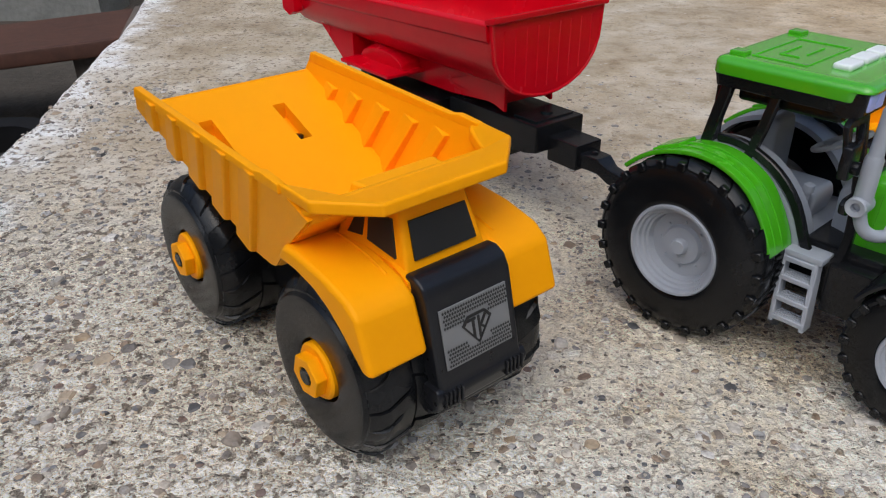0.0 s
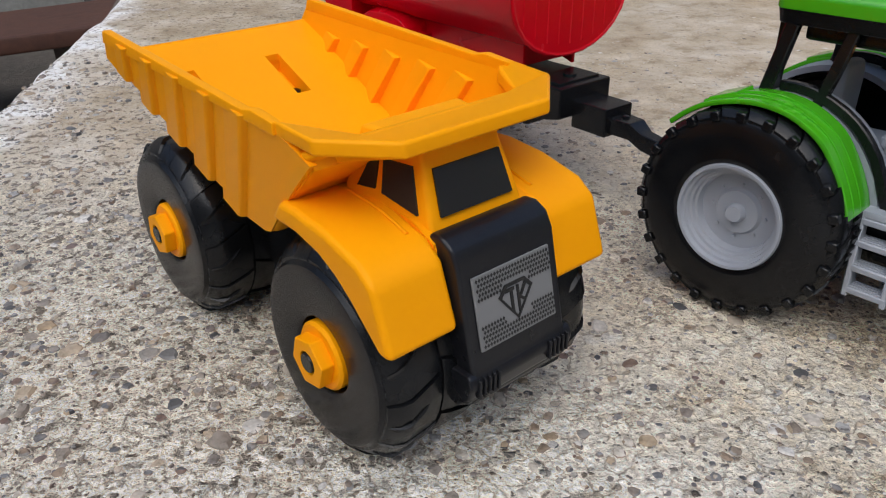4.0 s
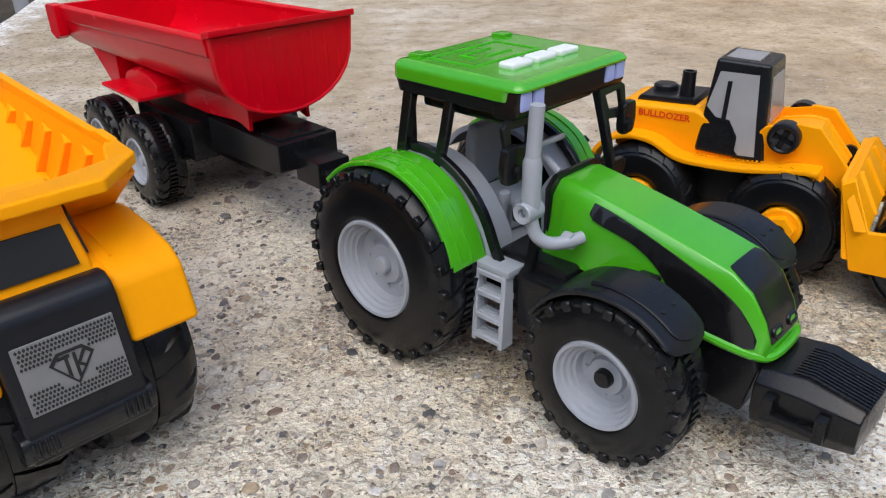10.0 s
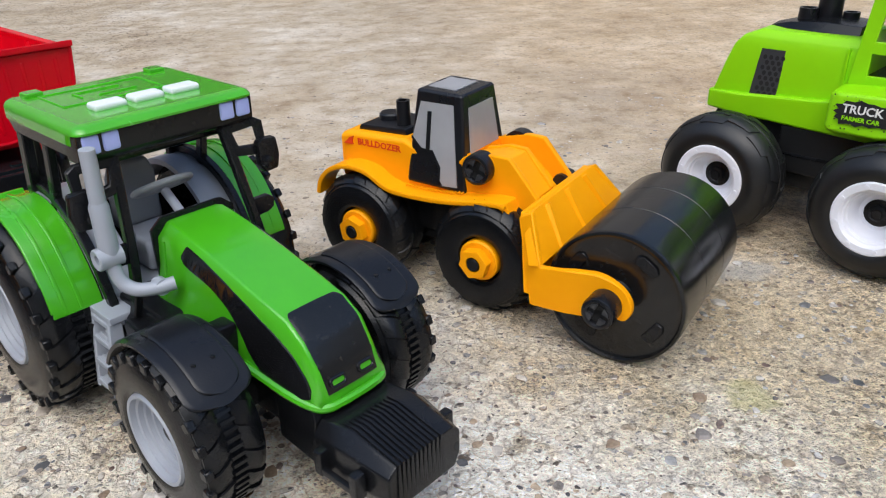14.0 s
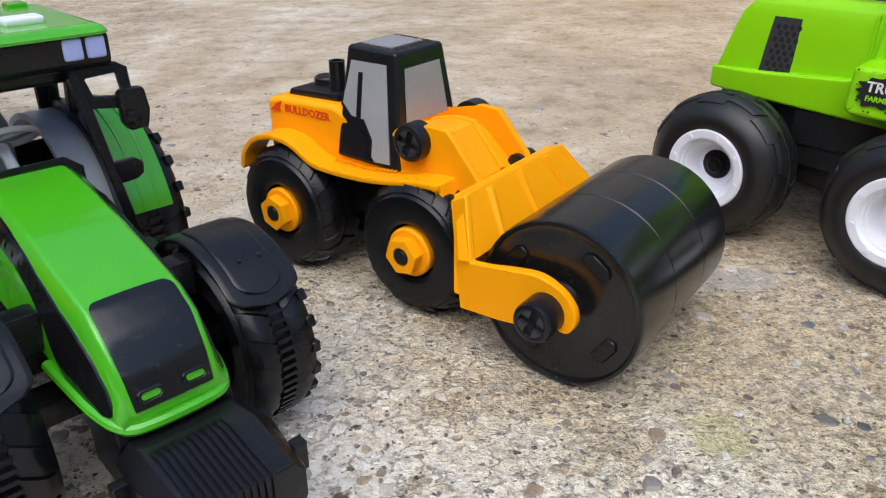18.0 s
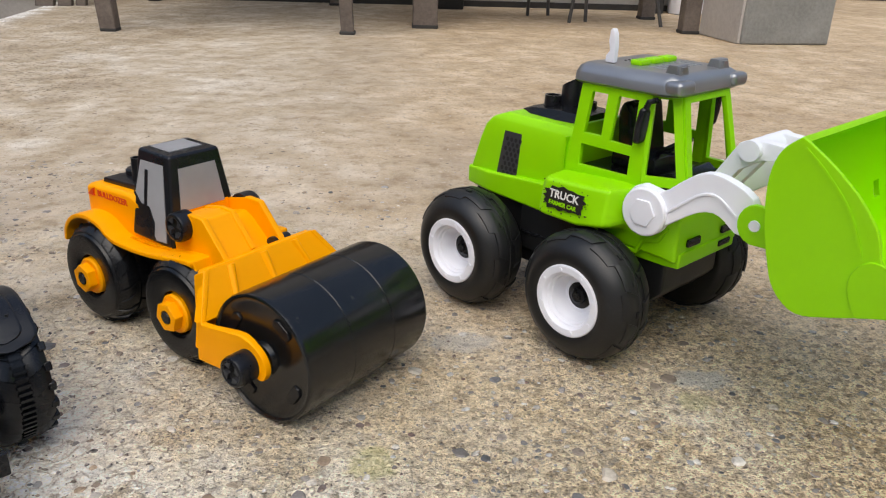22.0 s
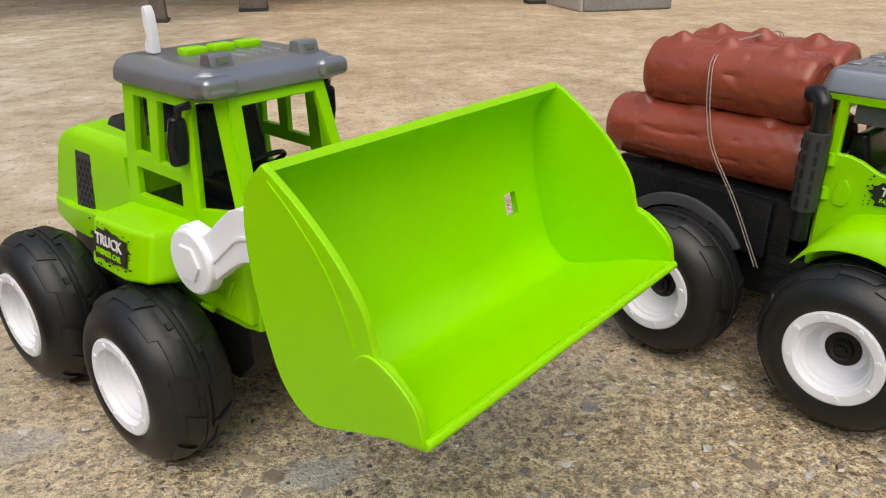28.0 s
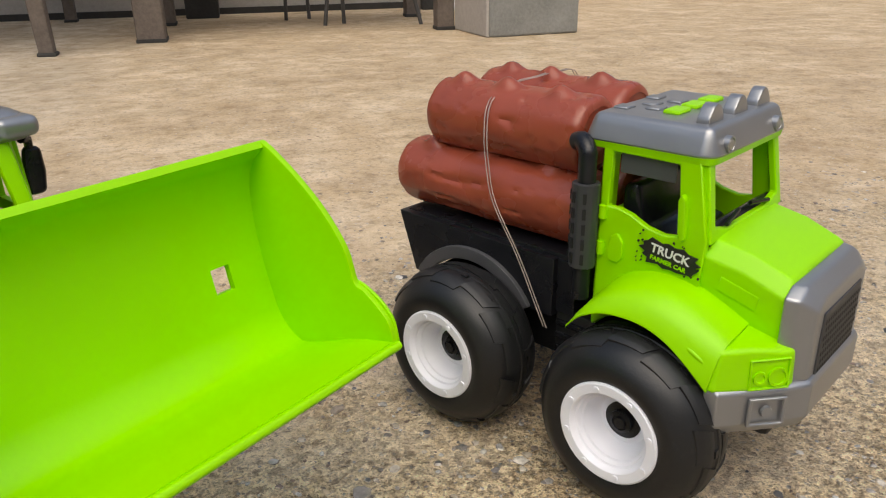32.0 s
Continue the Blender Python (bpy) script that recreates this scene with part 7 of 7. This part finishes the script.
    for s in (-1, 1):
        rings = []
        for i, (a, c) in enumerate(zip(lipz, crez)):
            mx, mz = (a.x + c.x) / 2, (a.z + c.z) / 2
            f = 5.0 * (i / (len(crez) - 1)) ** 1.6
            rings.append([(c.x, s * 34, c.z + 2.5), (c.x, s * (48 + f), c.z + 0.8), (c.x, s * (52 + f), c.z - 0.2), (mx + (c.x - mx) * 0.5, s * (56.5 + f * 0.75), mz + (c.z - mz) * 0.62), (mx, s * (60.5 + f * 0.3), mz + 0.8), (a.x, s * 63.6, a.z + 0.9), (a.x, s * 63.4, a.z), (a.x, s * 61.8, a.z + 0.2), (a.x + (c.x - a.x) * 0.4, s * 50, a.z + 1.2), (c.x, s * 34, a.z + 1.4)])
        g = part("mudguard", loft(rings), LIME, t, "swept lime mudguard", 58)
        low = [(80, s * 61.5, 70.6), (83.4, s * 63.2, 70.6), (93.3, s * 52, 70.3), (104.5, s * 37.5, 70.3), (104.5, s * 33, 70.3), (80, s * 33, 70.6)]
        high = [(78, s * 58.6, 88.6), (84.2, s * 59.6, 88.4), (92.6, s * 50.6, 89), (103.5, s * 37.4, 87.2), (103.5, s * 33, 86.6), (78, s * 33, 93)]
        part("mudguard_nose", bevel(loft([low, high]), 2.2, 4), LIME, g)
        part("side_marker", tube(smooth_path([(69, s * 61, 87.4), (73, s * 61.2, 85.4), (77, s * 61.2, 83.2), (80.5, s * 60.8, 81.2)], 3), [0.4, 0.9, 1.2, 1.3, 1.3, 1.3, 1.2, 1.1, 0.8, 0.4], 10), LIME, g)
        turn = Matrix.Translation((98.3, s * 44.8, 78)) @ Matrix.Rotation(radians(s * 38.5), 4, "Z") @ Matrix.Rotation(radians(-4), 4, "Y")
        hl = part("headlight", moved(plate([(-8.6, -6.6), (8.6, -6.6), (8.6, 6.6), (-8.6, 6.6)], [[(-7.8, -5.8), (7.8, -5.8), (7.8, 5.8), (-7.8, 5.8)]], -0.8, 0.9, "x", 0.3), turn), LIME, g, "moulded headlight")
        for y, r in ((4 * s, 2.9), (-3.6 * s, 4.2)):
            part("headlight_ring", moved(lathe([(-0.4, r), (1.0, r), (1.0, r - 1.0), (0.4, r - 1.2), (0.4, 0)], 20, "x", (0, y, -1.5)), turn), LIME, hl)
    # grille and bumper
    shell = [[(x, -hw, z0), (x, hw, z0), (x, hw, z1), (x, hw - 8, z1 + 4), (x, -hw + 8, z1 + 4), (x, -hw, z1)] for x, hw, z0, z1 in ((96.5, 37.4, 56, 107.6), (102, 36, 55, 107), (108.2, 29.5, 56, 102))]
    gr = part("grille_frame", bevel(loft(shell), 1.4, 2), SILVER, t, "silver grille frame")
    part("grille_upper", box(107.4, 108.9, -23, 23, 66, 99.5, 1), NETTING, gr, "black honeycomb grille")
    part("grille_lower", box(107.6, 109.2, -21, 22, 56, 66, 1), NETTING, gr)
    # shade of the grille holes, painted as flat dark hexagons
    net = bmesh.new()
    for j in range(11):
        for i in range(16):
            y, z = -21 + i * 2.8 + 1.4 * (j % 2), 59 + j * 3.6
            if y < 21.5 and abs(z - 66) > 1.5:
                net.faces.new([net.verts.new((109.2 if z > 66 else 109.5, y + 1.0 * math.cos(radians(60 * k + 30)), z + 1.3 * math.sin(radians(60 * k + 30)))) for k in range(6)])
    part("grille_net", net, RECESS_SHADE, gr)
    plan = [(80, -62), (86, -62), (105, -38), (110.5, -29), (110.5, 29), (105, 38), (86, 62), (80, 62)]
    bp_ = part("bumper", bevel(loft([[(x - 3, y * 0.97, 50) for x, y in plan], [(x, y, 56) for x, y in plan], [(x, y, 70) for x, y in plan], [(x - 1.5, y * 0.985, 72) for x, y in plan]]), 0.8, 2), SILVER, t, "silver bumper")
    for s in (-1, 1):
        turn = Matrix.Translation((99.5, s * 46, 62)) @ Matrix.Rotation(radians(s * 39.6), 4, "Z")
        lamp = part("bumper_lamp", moved(plate([(-8, -6.5), (8, -6.5), (8, 6.5), (-8, 6.5)], [[(-6.6, -5.2), (6.6, -5.2), (6.6, 5.2), (-6.6, 5.2)]], 0, 1.4, "x", 0.3), turn), SILVER, bp_)
        part("lamp_lens", moved(lathe([(0, 2.6), (1.2, 2.2), (1.4, 0)], 16, "x"), turn), SILVER, lamp)
    part("tow_lug", box(96, 106, -14, -4, 45, 51, 1.5), BLACK, bp_)
    # exhausts
    for s in (-1, 1):
        y = s * 42
        e = part("exhaust", tube(smooth_path([(8, y, 82), (8, y, 120), (8, y, 146), (7, y * 0.98, 152), (3, y * 0.93, 155), (-1, y * 0.9, 154)], 5), 4.2, 14), SATIN, t, "black exhaust stack")
        part("exhaust_guard", bevel(prism([(8 + 6.4 * math.cos(radians(a)), y + 6.4 * math.sin(radians(a))) for a in range(0, 360, 30)], 98, 138, "z"), 0.8), NETTING, e)
        for j in range(5):
            for a in (200, 250, 300):
                aa = radians(a if s < 0 else -a)
                m = Matrix.Translation((8 + 6.3 * math.cos(aa), y + 6.3 * math.sin(aa), 103 + j * 7.2)) @ Matrix.Rotation(aa, 4, "Z")
                part("guard_slot", moved(box(-0.5, 0.5, -0.8, 0.8, -2.4, 2.4, 0), m), RECESS_SHADE, e)
    badge(t, Matrix.Translation((49, -39.2, 112)) @ Matrix.Rotation(radians(8), 4, "Y"), 25, 10.5, 11)
    return t


build_log_truck()

for k, (x0, x1, y, z, r) in enumerate(((-119, 0, -19, 117, 18.5), (-119, 0, 19, 117, 18.5), (-99, -5, -15, 151.5, 18.6), (-96, -6, 20, 153, 18.4))):
    lg = thing("toy_log", 0.9555, 0.4516, -57.5, "brown plastic toy log with moulded knots stacked on the truck", "toy log", "logs on the truck")
    part("log_skin", toy_log(x0, x1, y, z, r, 3 + k * 4), BROWN, lg)
band = thing("elastic_band", 0.9555, 0.4516, -57.5, "clear elastic band stretched over the logs", "elastic band")
loop = smooth_path([(-10, -43.5, 60), (-28, -43, 93), (-44, -42.5, 117), (-51, -39.5, 134), (-54.5, -37, 150), (-57.5, -30, 163.5), (-57, -14, 170), (-55, 4, 171.4), (-54, 20, 172), (-52, 38, 167), (-50, 42, 120), (-30, 43, 66)], 4)
for dx in (-0.9, 0.9):
    part("band_strand", tube([(p.x + dx, p.y, p.z) for p in loop], 0.3, 8), BAND, band)


# ---- stones washed out of the slab: the 300 nearest are pieces, the rest one sheet of stuff ----
def pebble_shape(rnd, sides=9):
    """A low rounded stone of radius about 1, its foot at z = 0."""
    outline = [(1 + 0.42 * (rnd.random() - 0.5)) for _ in range(sides)]
    el = 0.62 + 0.38 * rnd.random()
    verts = []
    for f, z in ((1.05, -0.4), (0.94, 0.3), (0.68, 0.6)):
        for i in range(sides):
            a = 2 * math.pi * i / sides
            verts.append((f * outline[i] * math.cos(a), f * el * outline[i] * math.sin(a), z * (1 + 0.5 * (rnd.random() - 0.5))))
    verts.append((0, 0, 0.62))
    faces = []
    for k in range(2):
        for i in range(sides):
            j = (i + 1) % sides
            faces.append((k * sides + i, k * sides + j, (k + 1) * sides + j, (k + 1) * sides + i))
    for i in range(sides):
        faces.append((2 * sides + i, 2 * sides + (i + 1) % sides, 3 * sides))
    return verts, faces


def scatter_pebbles():
    rnd = random.Random(21)
    shapes = [pebble_shape(rnd) for _ in range(22)]
    meshes = []
    for verts, faces in shapes:
        me = bpy.data.meshes.new("pebble")
        me.from_pydata([(x * 0.001, y * 0.001, z * 0.001) for x, y, z in verts], [], faces)
        me.materials.append(PEBBLE)
        me.polygons.foreach_set("use_smooth", [True] * len(me.polygons))
        me.set_sharp_from_angle(angle=radians(32))
        meshes.append(me)
    spots = []
    for _ in range(70000):
        # denser in front, where the vehicles stand, and on the loose gravelly side
        y = 0.05 + 0.8 * rnd.random() ** 1.35
        x = -0.42 + 1.85 * rnd.random()
        if x < slab_edge(y) + 0.012:
            continue
        loose = max(0.0, min(1.0, (0.12 - x) / 0.12)) * max(0.0, min(1.0, (y - 0.18) / 0.1))
        dense = 0.45 + 0.9 * noise.noise((x * 6, y * 6, 4.2)) + 0.45 * loose - 1.4 * max(0.0, y - 0.4)
        if rnd.random() > 0.15 + 0.52 * dense:
            continue
        r = 0.75 + 0.8 * rnd.random() ** 2
        if rnd.random() < 0.27 + 0.12 * loose:
            r += 1.9 * rnd.random()
        if rnd.random() < 0.045 + 0.05 * loose:
            r += 3.4 * rnd.random()
        spots.append((x, y, r, rnd.random() * 360, rnd.randrange(22), 0.22 + 0.45 * rnd.random() + 0.5 * loose * rnd.random()))
    near = sorted(range(len(spots)), key=lambda i: -spots[i][2] + 6 * abs(spots[i][1] - 0.22) + (9 if spots[i][1] > 0.45 else 0))[:300]
    chosen = set(near)
    verts, faces = [], []
    for i, (x, y, r, a, k, hgt) in enumerate(spots):
        z = -0.0006 - 0.0001 * r
        if i in chosen:
            o = new("pebble", meshes[k])
            o.parent = pavement
            o.matrix_basis = Matrix.LocRotScale((x, y, z), Euler((0, 0, radians(a))), (r, r, r * hgt))
            continue
        c, s = math.cos(radians(a)) * r * 0.001, math.sin(radians(a)) * r * 0.001
        base = len(verts)
        vs, fs = shapes[k]
        verts += [(x + u * c - v * s, y + u * s + v * c, z + w * r * hgt * 0.001) for u, v, w in vs]
        faces += [tuple(base + q for q in f) for f in fs]
    me = bpy.data.meshes.new("gravel")
    me.from_pydata(verts, [], faces)
    me.materials.append(PEBBLES)
    me.polygons.foreach_set("use_smooth", [True] * len(me.polygons))
    me.set_sharp_from_angle(angle=radians(32))
    g = new("gravel", me)
    g.parent = pavement
    tagged(g, "small brown and grey stones bedded in the slab", kind="stuff")


scatter_pebbles()
